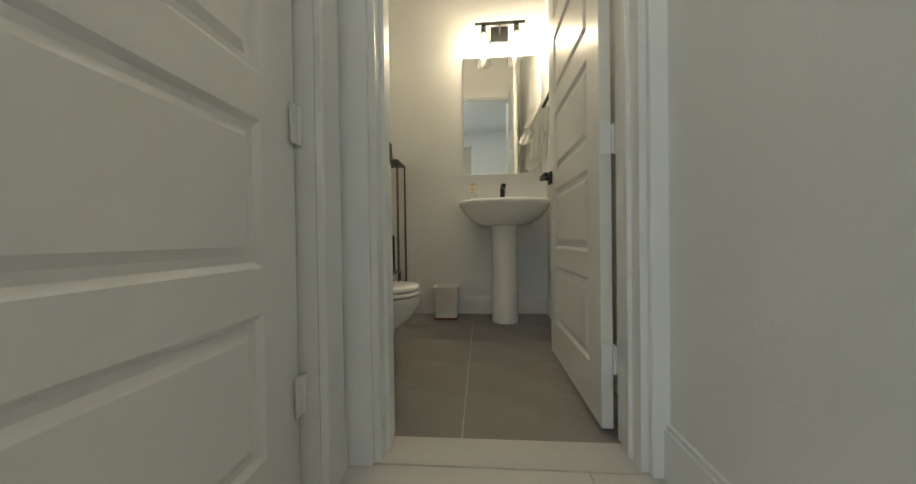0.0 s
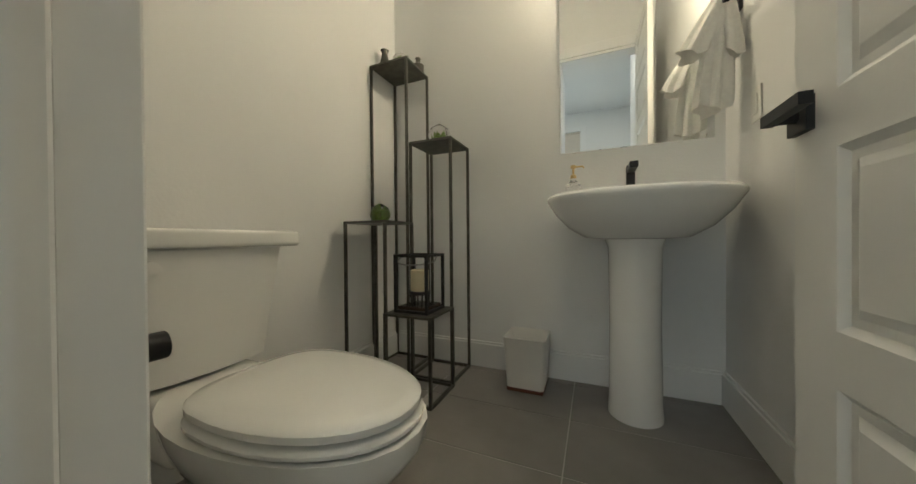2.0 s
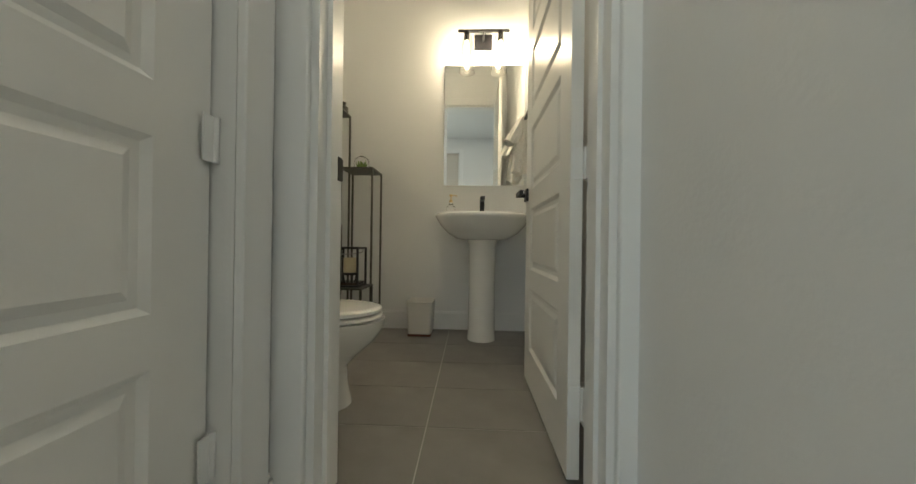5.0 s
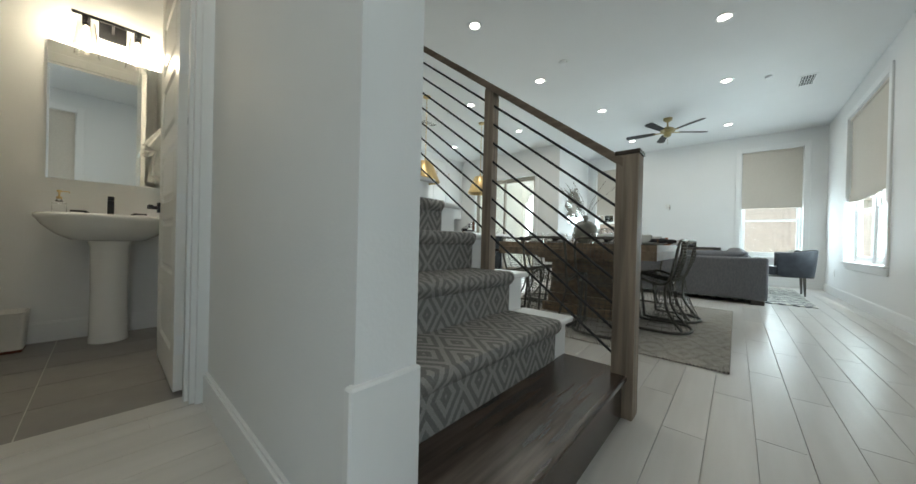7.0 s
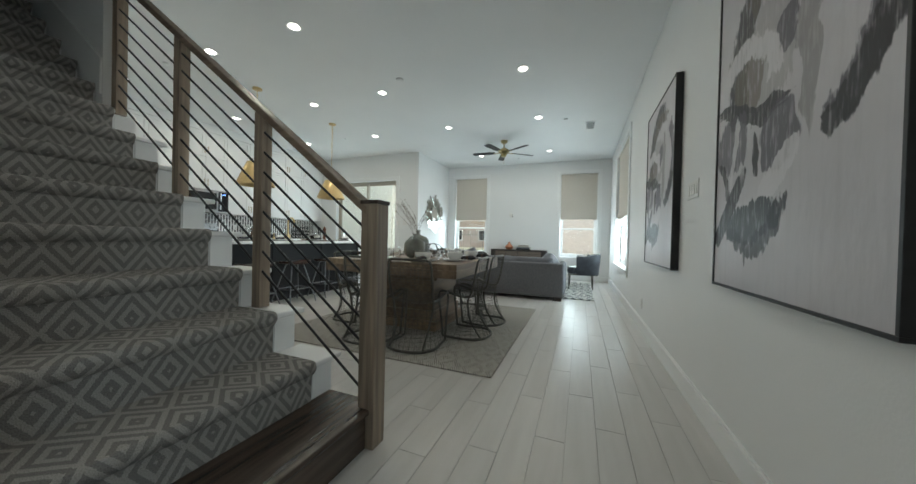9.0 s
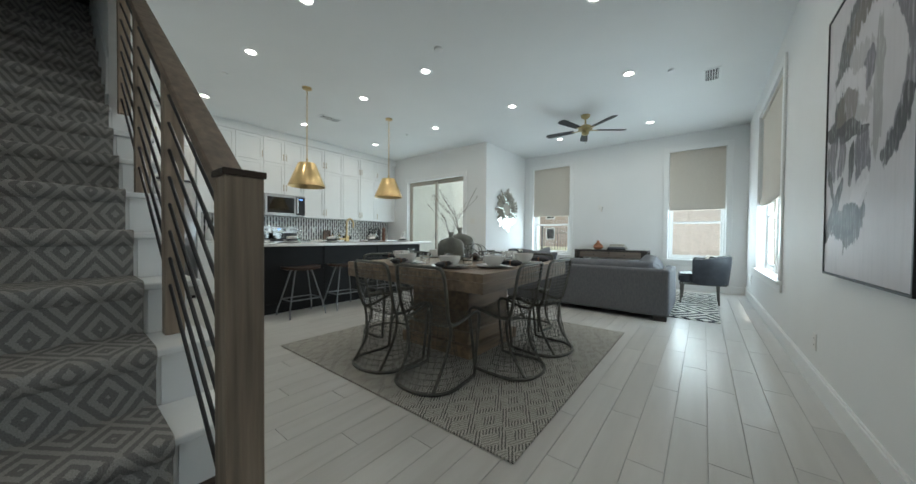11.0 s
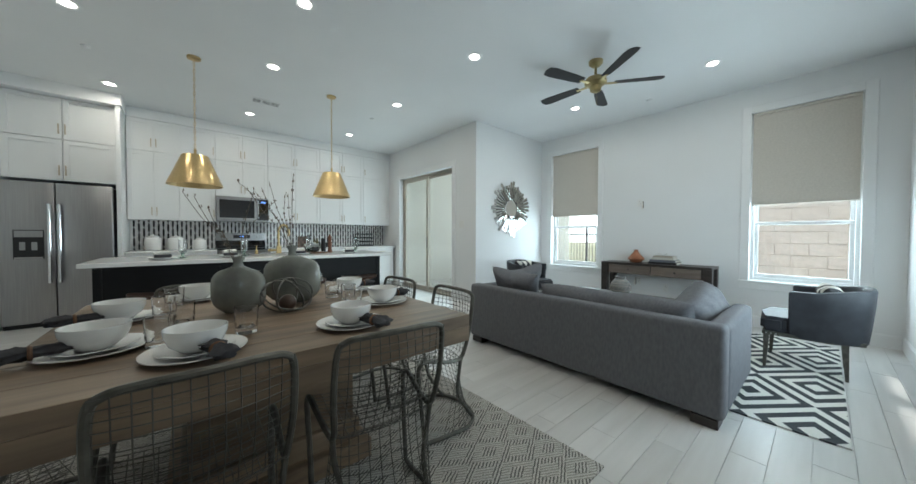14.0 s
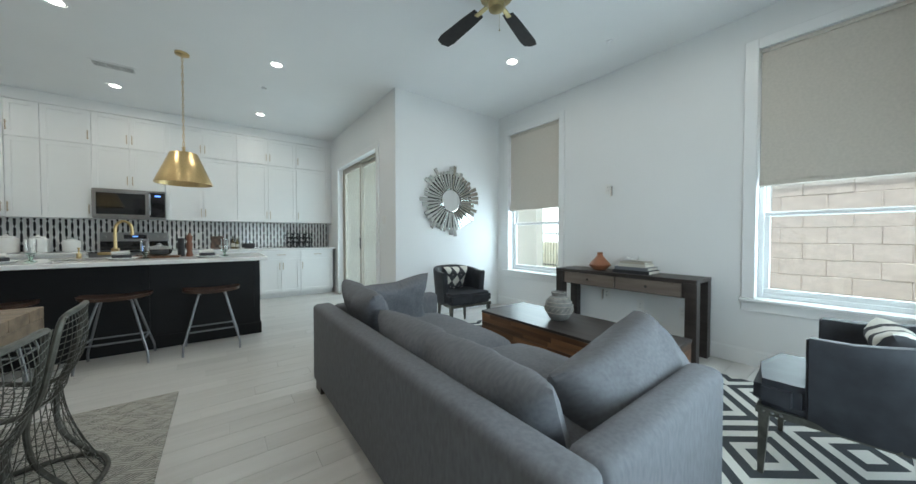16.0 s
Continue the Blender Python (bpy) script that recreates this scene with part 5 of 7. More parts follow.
part("clock", bx(0.27, -0.0015, 0.345, 0.34, -0.0002, 0.37), LED, mw, "blue clock digits")
part("vent", bx(-0.386, 0.002, 0.408, 0.386, 0.021, 0.433, 0.002), STEEL, mw)

isl = thing("kitchen_island", "black painted kitchen island", "island", pose(4.68, 3.06, 0))
part("body", bx(-1.44, 0.0, 0.0, 1.44, 0.66, 0.874), ISLAND, isl)
part("base_trim", bx(-1.452, -0.014, 0.0, 1.452, -0.0005, 0.13, 0.004), ISLAND, isl)
part("base_trim", bx(-1.452, 0.0, 0.0, -1.4405, 0.66, 0.13, 0.004), ISLAND, isl)
part("base_trim", bx(1.4405, 0.0, 0.0, 1.452, 0.66, 0.13, 0.004), ISLAND, isl)
for x in (-1.44, -0.50, 0.44, 1.38):
    part("stile", bx(x, -0.012, 0.131, x + 0.06, -0.0005, 0.873, 0.002), ISLAND, isl)
solo("island_countertop", bx(3.195, 2.765, 0.8755, 6.175, 3.78, 0.915, 0.005), QUARTZ, "white quartz island worktop with a seating overhang", "worktop", group="worktops")
tap = thing("kitchen_faucet", "brushed gold gooseneck kitchen faucet", "faucet", pose(4.86, 3.55, 0.915))
bm = bx(-0.028, -0.028, 0, 0.028, 0.028, 0.10, 0.004)
part("base", bm, BRASS, tap)
bm = bmesh.new()
tube(bm, smooth_path([(0, 0, 0.10), (0, 0, 0.28), (0.012, 0.0, 0.35), (0.06, 0, 0.39), (0.11, 0, 0.36), (0.125, 0, 0.30), (0.125, 0, 0.24)]), 0.014, 10)
part("spout", bm, BRASS, tap, smooth=True)
part("lever", bx(-0.13, -0.012, 0.03, -0.029, 0.012, 0.06, 0.004), BRASS, tap)
solo("kitchen_sink", bx(4.50, 3.22, 0.9155, 5.06, 3.50, 0.918, 0.001), STEEL, "steel sink set in the island worktop", "sink")
solo("soap_pump", spun([(0.018, 0), (0.018, 0.05), (0.006, 0.055), (0.006, 0.1), (0.016, 0.11)], 14), BRASS, "brushed gold soap pump by the island sink", "soap pump", pose(4.60, 3.56, 0.915), smooth=True)

# stools
st = thing("bar_stool", "backless stool with a dark wood saddle seat and splayed steel legs", "stool", pose(5.68, 2.77, 0), "stools at the island")
bm = bmesh.new()
nx, ny = 14, 6
top, bot = [], []
for i in range(nx + 1):
    u = -1 + 2 * i / nx
    for j in range(ny + 1):
        v = -1 + 2 * j / ny
        w = math.sqrt(max(0, 1 - abs(u) ** 4))
        x, y = 0.235 * u, 0.135 * v * (0.35 + 0.65 * w)
        z = 0.605 + 0.022 * u * u - 0.006 * (1 - v * v)
        top.append(bm.verts.new((x, y, z)))
        bot.append(bm.verts.new((x * 0.97, y * 0.96, z - 0.03)))
for i in range(nx):
    for j in range(ny):
        a, b, c, d = i * (ny + 1) + j, (i + 1) * (ny + 1) + j, (i + 1) * (ny + 1) + j + 1, i * (ny + 1) + j + 1
        bm.faces.new((top[a], top[b], top[c], top[d]))
        bm.faces.new((bot[a], bot[d], bot[c], bot[b]))
edge = [i * (ny + 1) for i in range(nx + 1)] + [nx * (ny + 1) + j for j in range(1, ny + 1)] + [i * (ny + 1) + ny for i in range(nx - 1, -1, -1)] + [j for j in range(ny - 1, 0, -1)]
for p, q in zip(edge, edge[1:] + edge[:1]):
    bm.faces.new((top[p], bot[p], bot[q], top[q]))
part("seat", bm, SEATW, st, smooth=True)
for sx in (-1, 1):
    for sy in (-1, 1):
        bm = bmesh.new()
        tube(bm, smooth_path([(sx * 0.075, sy * 0.05, 0.58), (sx * 0.10, sy * 0.055, 0.565), (sx * 0.115, sy * 0.07, 0.52), (sx * 0.19, sy * 0.14, 0.20), (sx * 0.218, sy * 0.172, 0.08), (sx * 0.222, sy * 0.19, 0.0)], 4), 0.0095, 8)
        part("leg", bm, GUNM, st, "grey steel leg", smooth=True)
    bm = bmesh.new()
    tube(bm, [(sx * 0.19, -0.13, 0.21), (sx * 0.19, 0.13, 0.21)], 0.008, 8)
    part("stretcher", bm, GUNM, st)
for sy in (-1, 1):
    bm = bmesh.new()
    tube(bm, [(-0.19, sy * 0.13, 0.21), (0.19, sy * 0.13, 0.21)], 0.008, 8)
    part("stretcher", bm, GUNM, st)
for x in (5.0, 4.33, 3.72):
    copy_thing(st, pose(x, 2.77 + (0.02 if x > 4.5 else 0), 0))

# ---- dining ----
solo("dining_rug", bx(3.04, -0.638, 0.0, 5.50, 1.73, 0.014, 0.005), RUG, "cream and grey woven rug under the dining table", "rug")
tbl = thing("dining_table", "square weathered wood dining table on a heavy pedestal", "dining table", pose(4.24, 0.585, 0.0145))
part("core", bx(-0.74, -0.735, 0.63, 0.74, 0.735, 0.70), TABLEW, tbl)
ws = [0.19, 0.22, 0.17, 0.20, 0.23, 0.16, 0.19, 0.16]
y = -0.76
for w in ws:
    part("top_board", bx(-0.76, y + 0.0006, 0.70, 0.76, y + w - 0.0006, 0.757, 0.0015, 1), TABLEW, tbl)
    y += w
for sy in (-1, 1):
    part("apron", bx(-0.76, sy * 0.76, 0.625, 0.76, sy * 0.736, 0.6992, 0.002, 1), TABLEW, tbl)
    part("apron", bx(sy * 0.76, -0.735, 0.625, sy * 0.741, 0.735, 0.6992, 0.002, 1), TABLEW, tbl)
for z0, z1, h in ((0.0, 0.10, 0.40), (0.10, 0.20, 0.355), (0.20, 0.54, 0.33), (0.54, 0.585, 0.39), (0.585, 0.6245, 0.45)):
    part("pedestal_block", bx(-h, -h, z0 + 0.0005, h, h, z1, 0.008, 2), TABLEW, tbl)


def wire_chair():
    """Bent-tube chair with a wire-mesh shell; faces +y, base loop round behind."""
    root = thing("dining_chair", "dark steel wire-mesh dining chair with a looped base", "chair", pose(0, 0, 0), "chairs round the dining table")
    R = 0.0115
    # frame: back hoop flowing into seat sides, front legs and the loop on the floor
    half = [(0.0, -0.245, 0.805), (0.12, -0.24, 0.805), (0.185, -0.232, 0.795), (0.21, -0.222, 0.755), (0.215, -0.195, 0.60), (0.205, -0.165, 0.47), (0.205, -0.13, 0.425), (0.21, -0.05, 0.425), (0.22, 0.04, 0.45), (0.226, 0.12, 0.47), (0.228, 0.158, 0.455), (0.228, 0.168, 0.40), (0.222, 0.145, 0.22), (0.22, 0.125, 0.05)]
    bm = bmesh.new()
    full = [(-x, y, z) for x, y, z in half[:0:-1]] + half
    tube(bm, smooth_path(full, 4), R, 8)
    part("frame", bm, BRONZE, root, smooth=True)
    loop = [(0.22, 0.122, 0.02), (0.223, 0.05, 0.012), (0.23, -0.05, 0.012), (0.23, -0.17, 0.012), (0.17, -0.265, 0.012), (0.06, -0.31, 0.012)]
    pts = loop + [(-x, y, z) for x, y, z in loop[::-1]]
    bm = bmesh.new()
    tube(bm, smooth_path(pts, 4), R, 8)
    part("base_loop", bm, BRONZE, root, smooth=True)
    for s in (-1, 1):
        bm = bmesh.new()
        tube(bm, smooth_path([(s * 0.205, -0.14, 0.43), (s * 0.195, -0.13, 0.33), (s * 0.165, -0.15, 0.18), (s * 0.165, -0.262, 0.012)], 5), R * 0.9, 8)
        part("leg", bm, BRONZE, root, smooth=True)
        bm = bmesh.new()
        tube(bm, [(s * 0.228, 0.168, 0.40), (s * 0.222, 0.145, 0.22), (s * 0.22, 0.122, 0.014)], R * 0.98, 8)
        part("front_leg", bm, BRONZE, root, smooth=True)

    def shell(u, t):
        """Back and seat: t 0 at the top of the back, 1 at the front of the seat."""
        if t < 0.5:
            f = t / 0.5
            z, y = 0.795 - 0.355 * f, -0.24 + 0.08 * f - 0.055 * (1 - u * u) * math.sin(math.pi * min(1, f * 1.0) * 0.9 + 0.15)
        elif t < 0.62:
            f = (t - 0.5) / 0.12
            z, y = 0.44 - 0.035 * math.sin(f * math.pi / 2), -0.16 - 0.03 * (1 - u * u) * (1 - f) + 0.075 * f
        else:
            f = (t - 0.62) / 0.38
            z, y = 0.405 + 0.06 * f + 0.02 * u * u * (1 - f), -0.085 + 0.235 * f
        return (0.208 * u, y, z - (0.02 * (1 - u * u) if t > 0.55 else 0))

    def skirt(u, t):
        """From the seat's rear edge down and out to the floor loop."""
        a = u * math.pi / 2 * 1.05
        r0x, r0y, r1x, r1y = 0.205, 0.06, 0.235, 0.30
        f = t ** 1.6
        return ((r0x + (r1x - r0x) * f) * math.sin(a), -0.115 + 0.10 * f - (r0y + (r1y - r0y) * f) * math.cos(a), 0.42 - 0.405 * t)

    for fn, name, nu, nt_ in ((shell, "mesh_seat", 12, 26), (skirt, "mesh_skirt", 16, 12)):
        bm = bmesh.new()
        for i in range(nu + 1):
            u = -1 + 2 * i / nu
            tube(bm, [fn(u, k / 16) for k in range(17)], 0.0017, 4)
        for k in range(nt_ + 1):
            tube(bm, [fn(-1 + 2 * i / 10, k / nt_) for i in range(11)], 0.0017, 4)
        part(name, bm, BRONZE, root, "thin steel wire grid")
    return root


wc = wire_chair()
wc.matrix_basis = pose(3.49, 0.20, 0.0145, 0, 0, -88)
for x, y, a in ((3.49, 0.70, -92), (3.95, -0.06, 2), (4.52, -0.08, -4), (5.02, 0.27, 87), (4.99, 0.88, 94), (3.95, 1.25, 176), (4.53, 1.26, 184)):
    copy_thing(wc, pose(x, y, 0.0145, 0, 0, a))

# ---- living ----
solo("living_rug", bx(6.66, -1.46, 0.0, 9.05, 1.85, 0.012, 0.004), RUG2, "white and charcoal diamond-pattern area rug", "rug")


def pad(w, d, h, puff, n=22, pinch=0.0, lobes=0.0, crease=0.0, seed=0):
    """A stuffed cushion centred at the origin, lying in x and y; lobes: how deep its middle seam sinks."""
    bm = bmesh.new()
    for s in (1, -1):
        g = []
        for i in range(n + 1):
            row = []
            for j in range(n + 1):
                u, v = -1 + 2 * i / n, -1 + 2 * j / n
                e = max(0.0, (1 - u ** 4) * (1 - v ** 4))
                k = 1 - pinch * (1 - abs(u)) * abs(v) ** 3
                kk = 1 - pinch * (1 - abs(v)) * abs(u) ** 3
                t = (h / 2 + puff) * e ** 0.42 * (1 - lobes * math.exp(-(v / 0.14) ** 2))
                q = Vector((u * w * 5 + seed, v * d * 5, s * 3.0))
                t += crease * min(1.0, e * 2) * (noise.noise(q) + 0.5 * noise.noise(Vector((q.x * 2.2 + q.y, q.y * 2.2 - q.x, q.z))))
                row.append(bm.verts.new((w / 2 * u * kk, d / 2 * v * k, s * t)))
            g.append(row)
        for i in range(n):
            for j in range(n):
                q = (g[i][j], g[i + 1][j], g[i + 1][j + 1], g[i][j + 1])
                bm.faces.new(q if s > 0 else q[::-1])
    bmesh.ops.remove_doubles(bm, verts=bm.verts[:], dist=0.002)
    return bm


sofa = thing("sofa", "charcoal grey fabric sofa with low arms and loose cushions", "sofa", pose(6.83, 0.15, 0))
S0, S1 = -1.125, 1.08
part("back_frame", bx(-0.525, S0, 0.06, -0.385, S1, 0.635, 0.035, 4), SOFA, sofa, smooth=True)
part("seat_base", bx(-0.379, S0 + 0.135, 0.06, 0.52, S1 - 0.135, 0.28, 0.02, 2), SOFA, sofa, smooth=True)
part("arm", bx(-0.379, S0, 0.06, 0.535, S0 + 0.13, 0.62, 0.04, 4), SOFA, sofa, smooth=True)
part("arm", bx(-0.379, S1 - 0.13, 0.06, 0.535, S1, 0.62, 0.04, 4), SOFA, sofa, smooth=True)
for x in (-0.44, 0.44):
    for y in (S0 + 0.1, S1 - 0.1):
        part("foot", bx(x - 0.07, y - 0.07, 0.001, x + 0.07, y + 0.07, 0.06, 0.004), ESPRESSO, sofa, "black block foot")
for y in (-0.5, 0.5):
    p = part("seat_cushion", pad(0.90, 0.99, 0.13, 0.045, crease=0.008, seed=y), SOFA, sofa, smooth=True)
    p.matrix_basis = pose(0.11, y, 0.38)
p = part("back_cushion", pad(0.38, 1.22, 0.11, 0.05, n=40, lobes=0.16, crease=0.014), SOFA, sofa, smooth=True)
p.matrix_basis = pose(-0.255, -0.315, 0.53, 0, 70, 0)
for m, w, l, pin, sd in ((pose(0.32, -0.845, 0.515, 58, -8, 4), 0.80, 0.43, 0.03, 1), (pose(-0.255, 0.62, 0.60, 9, 66, 8), 0.46, 0.60, 0.24, 2), (pose(0.03, 0.80, 0.60, 66, 8, 172), 0.54, 0.48, 0.24, 3)):
    solo("throw_pillow", pad(w, l, 0.20 if sd == 1 else 0.06, 0.06, n=34, pinch=pin, crease=0.013, seed=sd * 9), SOFA, "large charcoal grey pillow leaning along the sofa arm" if sd == 1 else "charcoal grey throw pillow on the sofa", "pillow", pose(6.83, 0.15, 0) @ m, "sofa pillows", smooth=True)


def barrel_chair(m):
    root = thing("barrel_chair", "dark leather barrel chair on tapered metal legs with a small cushion", "armchair", m, "leather armchairs")
    # faces +y; padded shell in a U, leaning out above
    bm = bmesh.new()
    path = [(1.0, y) for y in (0.13, 0.06, 0.0)]
    for k in range(1, 24):
        a = math.pi * k / 24
        c = math.cos(a)
        path.append((math.copysign(abs(c) ** 0.72, c), -0.31 * math.sin(a) ** 0.85))
    path += [(-1.0, y) for y in (0.0, 0.06, 0.13)]
    secs = []
    for u, y in path:
        back = min(1.0, max(0.0, -y / 0.31))
        top = 0.695 + 0.05 * back
        nu, ny_ = (u, -back) if back > 0.02 else (math.copysign(1, u), 0.0)
        ln = math.hypot(nu, ny_)
        nu, ny_ = nu / ln, ny_ / ln
        sec = []
        for off, z in ((0.0, 0.30), (0.012, 0.40), (0.030, 0.60), (0.036, top - 0.02), (0.028, top - 0.004), (0.005, top), (-0.022, top - 0.008), (-0.034, top - 0.028), (-0.040, 0.58), (-0.050, 0.42), (-0.050, 0.30)):
            sec.append((0.272 * u + nu * off, y + ny_ * off, z))
        secs.append(sec)
    loft(bm, secs)
    bmesh.ops.recalc_face_normals(bm, faces=bm.faces[:])
    bmesh.ops.bevel(bm, geom=[e for e in bm.edges if len(e.link_faces) == 2 and len(max(e.link_faces, key=lambda f: len(f.verts)).verts) > 6], offset=0.010, segments=3, affect="EDGES")
    part("shell", bm, LEATHER, root, smooth=True)
    bm = bmesh.new()
    prism(bm, [(-0.225, -0.20), (-0.15, -0.255), (0.15, -0.255), (0.225, -0.20), (0.225, 0.135), (0.295, 0.142), (0.29, 0.30), (0.0, 0.318), (-0.29, 0.30), (-0.295, 0.142), (-0.225, 0.135)], 0.325, 0.455)
    bmesh.ops.bevel(bm, geom=bm.edges[:], offset=0.03, segments=4, affect="EDGES", clamp_overlap=True)
    part("seat", bm, LEATHER, root, "dark leather seat cushion", smooth=True)
    bm = bmesh.new()
    prism(bm, [(-0.262, -0.12), (-0.17, -0.29), (0.17, -0.29), (0.262, -0.12), (0.285, 0.29), (-0.285, 0.29)], 0.292, 0.322)
    part("seat_rail", bm, BRONZE, root, "dark metal rail with studs")
    for sx in (-1, 1):
        for x1, y, x2, y2 in ((0.262, 0.262, 0.268, 0.27), (0.185, -0.185, 0.2, -0.198)):
            bm = bmesh.new()
            loft(bm, [[(sx * xx + dx * r, yy + d2 * r, z) for dx, d2 in ((-1, -1), (1, -1), (1, 1), (-1, 1))] for xx, yy, z, r in ((x2, y2, 0.0, 0.010), (x1, y, 0.291, 0.019))])
            part("leg", bm, BRONZE, root, "tapered dark metal leg")
        for k in range(3):
            bm = bmesh.new()
            lathe(bm, [(0.007, 0), (0.005, 0.005), (0.001, 0.007)], 8)
            s = part("stud", bm, STEEL, root)
            s.matrix_basis = pose(sx * (0.284 - 0.0008 * k), 0.262 - 0.03 * k, 0.307, 0, sx * 90, 0)
    cush = part("cushion", pad(0.38, 0.34, 0.05, 0.05, n=26, pinch=0.13, crease=0.008), CUSHION, root, "black and white patterned cushion", smooth=True)
    cush.matrix_basis = pose(0.02, -0.135, 0.585, 68, 0, 6)
    return root


bc = barrel_chair(pose(8.09, -1.28, 0.0125, 0, 0, 0))
copy_thing(bc, pose(8.17, 1.84, 0.0125, 0, 0, 173))

ct = thing("coffee_table", "low box coffee table with acacia strip sides and a black top", "coffee table", pose(8.17, 0.26, 0.0125))
part("top", bx(-0.315, -0.80, 0.362, 0.315, 0.80, 0.385, 0.003), ESPRESSO, ct, "black stained tabletop")
part("core", bx(-0.295, -0.78, 0.06, 0.295, 0.78, 0.3615), ESPRESSO, ct)
part("plinth", bx(-0.26, -0.72, 0.0, 0.26, 0.72, 0.0595), ESPRESSO, ct)
rs = random.Random(5)
for sx in (-1, 1):
    for r in range(7):
        z0 = 0.062 + r * 0.0427
        y = -0.795
        while y < 0.79:
            y2 = min(0.795, y + rs.uniform(0.22, 0.5))
            d = rs.uniform(0.0, 0.004)
            part("strip", bx(sx * 0.2955, y + 0.0005, z0, sx * (0.309 + d), y2 - 0.0005, z0 + 0.0415), ACACIA, ct)
            y = y2
for sy in (-1, 1):
    for r in range(7):
        z0 = 0.062 + r * 0.0427
        part("strip", bx(-0.294, sy * 0.7805, z0, 0.294, sy * 0.795, z0 + 0.0415), ACACIA, ct)
vz = thing("carved_vase", "round grey carved stone vase on the coffee table", "vase", pose(8.17, 0.37, 0.3975))
part("body", spun([(0.06, 0), (0.085, 0.02), (0.118, 0.08), (0.122, 0.12), (0.105, 0.175), (0.075, 0.205), (0.06, 0.215), (0.062, 0.235), (0.07, 0.248), (0.055, 0.25), (0.05, 0.22)], 28), STONEV, vz, smooth=True)
for z, r in ((0.075, 0.1185), (0.135, 0.1215), (0.165, 0.111), (0.2, 0.082)):
    bm = bmesh.new()
    tube(bm, [(r * math.cos(2 * math.pi * k / 28), r * math.sin(2 * math.pi * k / 28), z) for k in range(28)], 0.0035, 5, closed=True)
    part("carved_ring", bm, STONEP, vz, "pale carved ring")
bm = bmesh.new()
for k in range(18):
    a = 2 * math.pi * k / 18
    b = a + math.pi / 18
    tube(bm, [(0.121 * math.cos(a), 0.121 * math.sin(a), 0.08), (0.124 * math.cos(b), 0.124 * math.sin(b), 0.105), (0.121 * math.cos(b + math.pi / 18), 0.121 * math.sin(b + math.pi / 18), 0.13)], 0.0025, 4)
part("carved_zigzag", bm, STONEP, vz, "pale carved zigzag band")

con = thing("console_table", "black wood console table with two grey-brown drawers", "console table", pose(9.255, 0.315, 0))
part("top", bx(-0.20, -0.72, 0.725, 0.20, 0.72, 0.757, 0.003), ESPRESSO, con)
for x in (-0.198, 0.108):
    for y in (-0.718, 0.628):
        part("leg", bx(x, y, 0.0, x + 0.09, y + 0.09, 0.7245, 0.003), ESPRESSO, con)
part("case", bx(-0.18, -0.627, 0.585, 0.18, 0.627, 0.7245), ESPRESSO, con)
for y in (-0.60, 0.008):
    d = part("drawer", bx(-0.197, y, 0.592, -0.1805, y + 0.592, 0.718, 0.003), DRAWERW, con, "grey-brown wood drawer front")
    k = part("knob", spun([(0.008, 0), (0.013, 0.012), (0.004, 0.02)], 10), ESPRESSO, d)
    k.matrix_basis = pose(-0.197, y + 0.296, 0.655, 0, -90, 0)
tg = thing("tagine_pot", "terracotta tagine pot on the console", "pot", pose(9.24, 0.575, 0.7575))
part("bowl", spun([(0.06, 0), (0.075, 0.012), (0.115, 0.05), (0.118, 0.062), (0.105, 0.062)], 28), TERRA, tg, smooth=True)
part("lid", spun([(0.112, 0.0625), (0.10, 0.085), (0.055, 0.135), (0.032, 0.165), (0.028, 0.178), (0.034, 0.195), (0.026, 0.20), (0.01, 0.19)], 28), TERRA, tg, smooth=True)
PAGE = mat("book_pages", (0.62, 0.59, 0.52), 0.9, var=0.05, scale=200, stretch=(1, 1, 8))
z = 0.7575
for w, d, h, col, lab in ((0.36, 0.26, 0.035, (0.02, 0.02, 0.024), "black"), (0.33, 0.25, 0.032, (0.14, 0.15, 0.17), "blue-grey"), (0.27, 0.22, 0.03, (0.5, 0.48, 0.42), "cream"), (0.25, 0.2, 0.022, (0.35, 0.32, 0.27), "tan")):
    bk = thing("book", "%s hardback book in a stack on the console" % lab, "book", pose(9.25, 0.185, z), "stacked books")
    cm = mat("book_cover", col, 0.5, var=0.05)
    part("pages", bx(-d / 2 + 0.006, -w / 2 + 0.006, 0.004, d / 2 - 0.006, w / 2 - 0.004, h - 0.004), PAGE, bk, "pale pages")
    part("cover", bx(-d / 2, -w / 2, 0.0, d / 2, w / 2, 0.0037), cm, bk)
    part("cover", bx(-d / 2, -w / 2, h - 0.0037, d / 2, w / 2, h), cm, bk)
    part("spine", bx(-d / 2, -w / 2, 0.0038, -d / 2 + 0.004, w / 2, h - 0.0038), cm, bk)
    z += h + 0.0005
bm = bmesh.new()
rs = random.Random(3)
for k in range(7):
    a = rs.uniform(0, 6.28)
    tube(bm, smooth_path([(0, 0, 0.008), (0.05 * math.cos(a), 0.05 * math.sin(a), 0.02), (0.08 * math.cos(a), 0.10 * math.sin(a), rs.uniform(0.02, 0.06))], 3), 0.004, 5)
solo("antler_ornament", bm, WHITE, "small pale branching ornament on the books", "ornament", pose(9.25, 0.185, z), smooth=True)

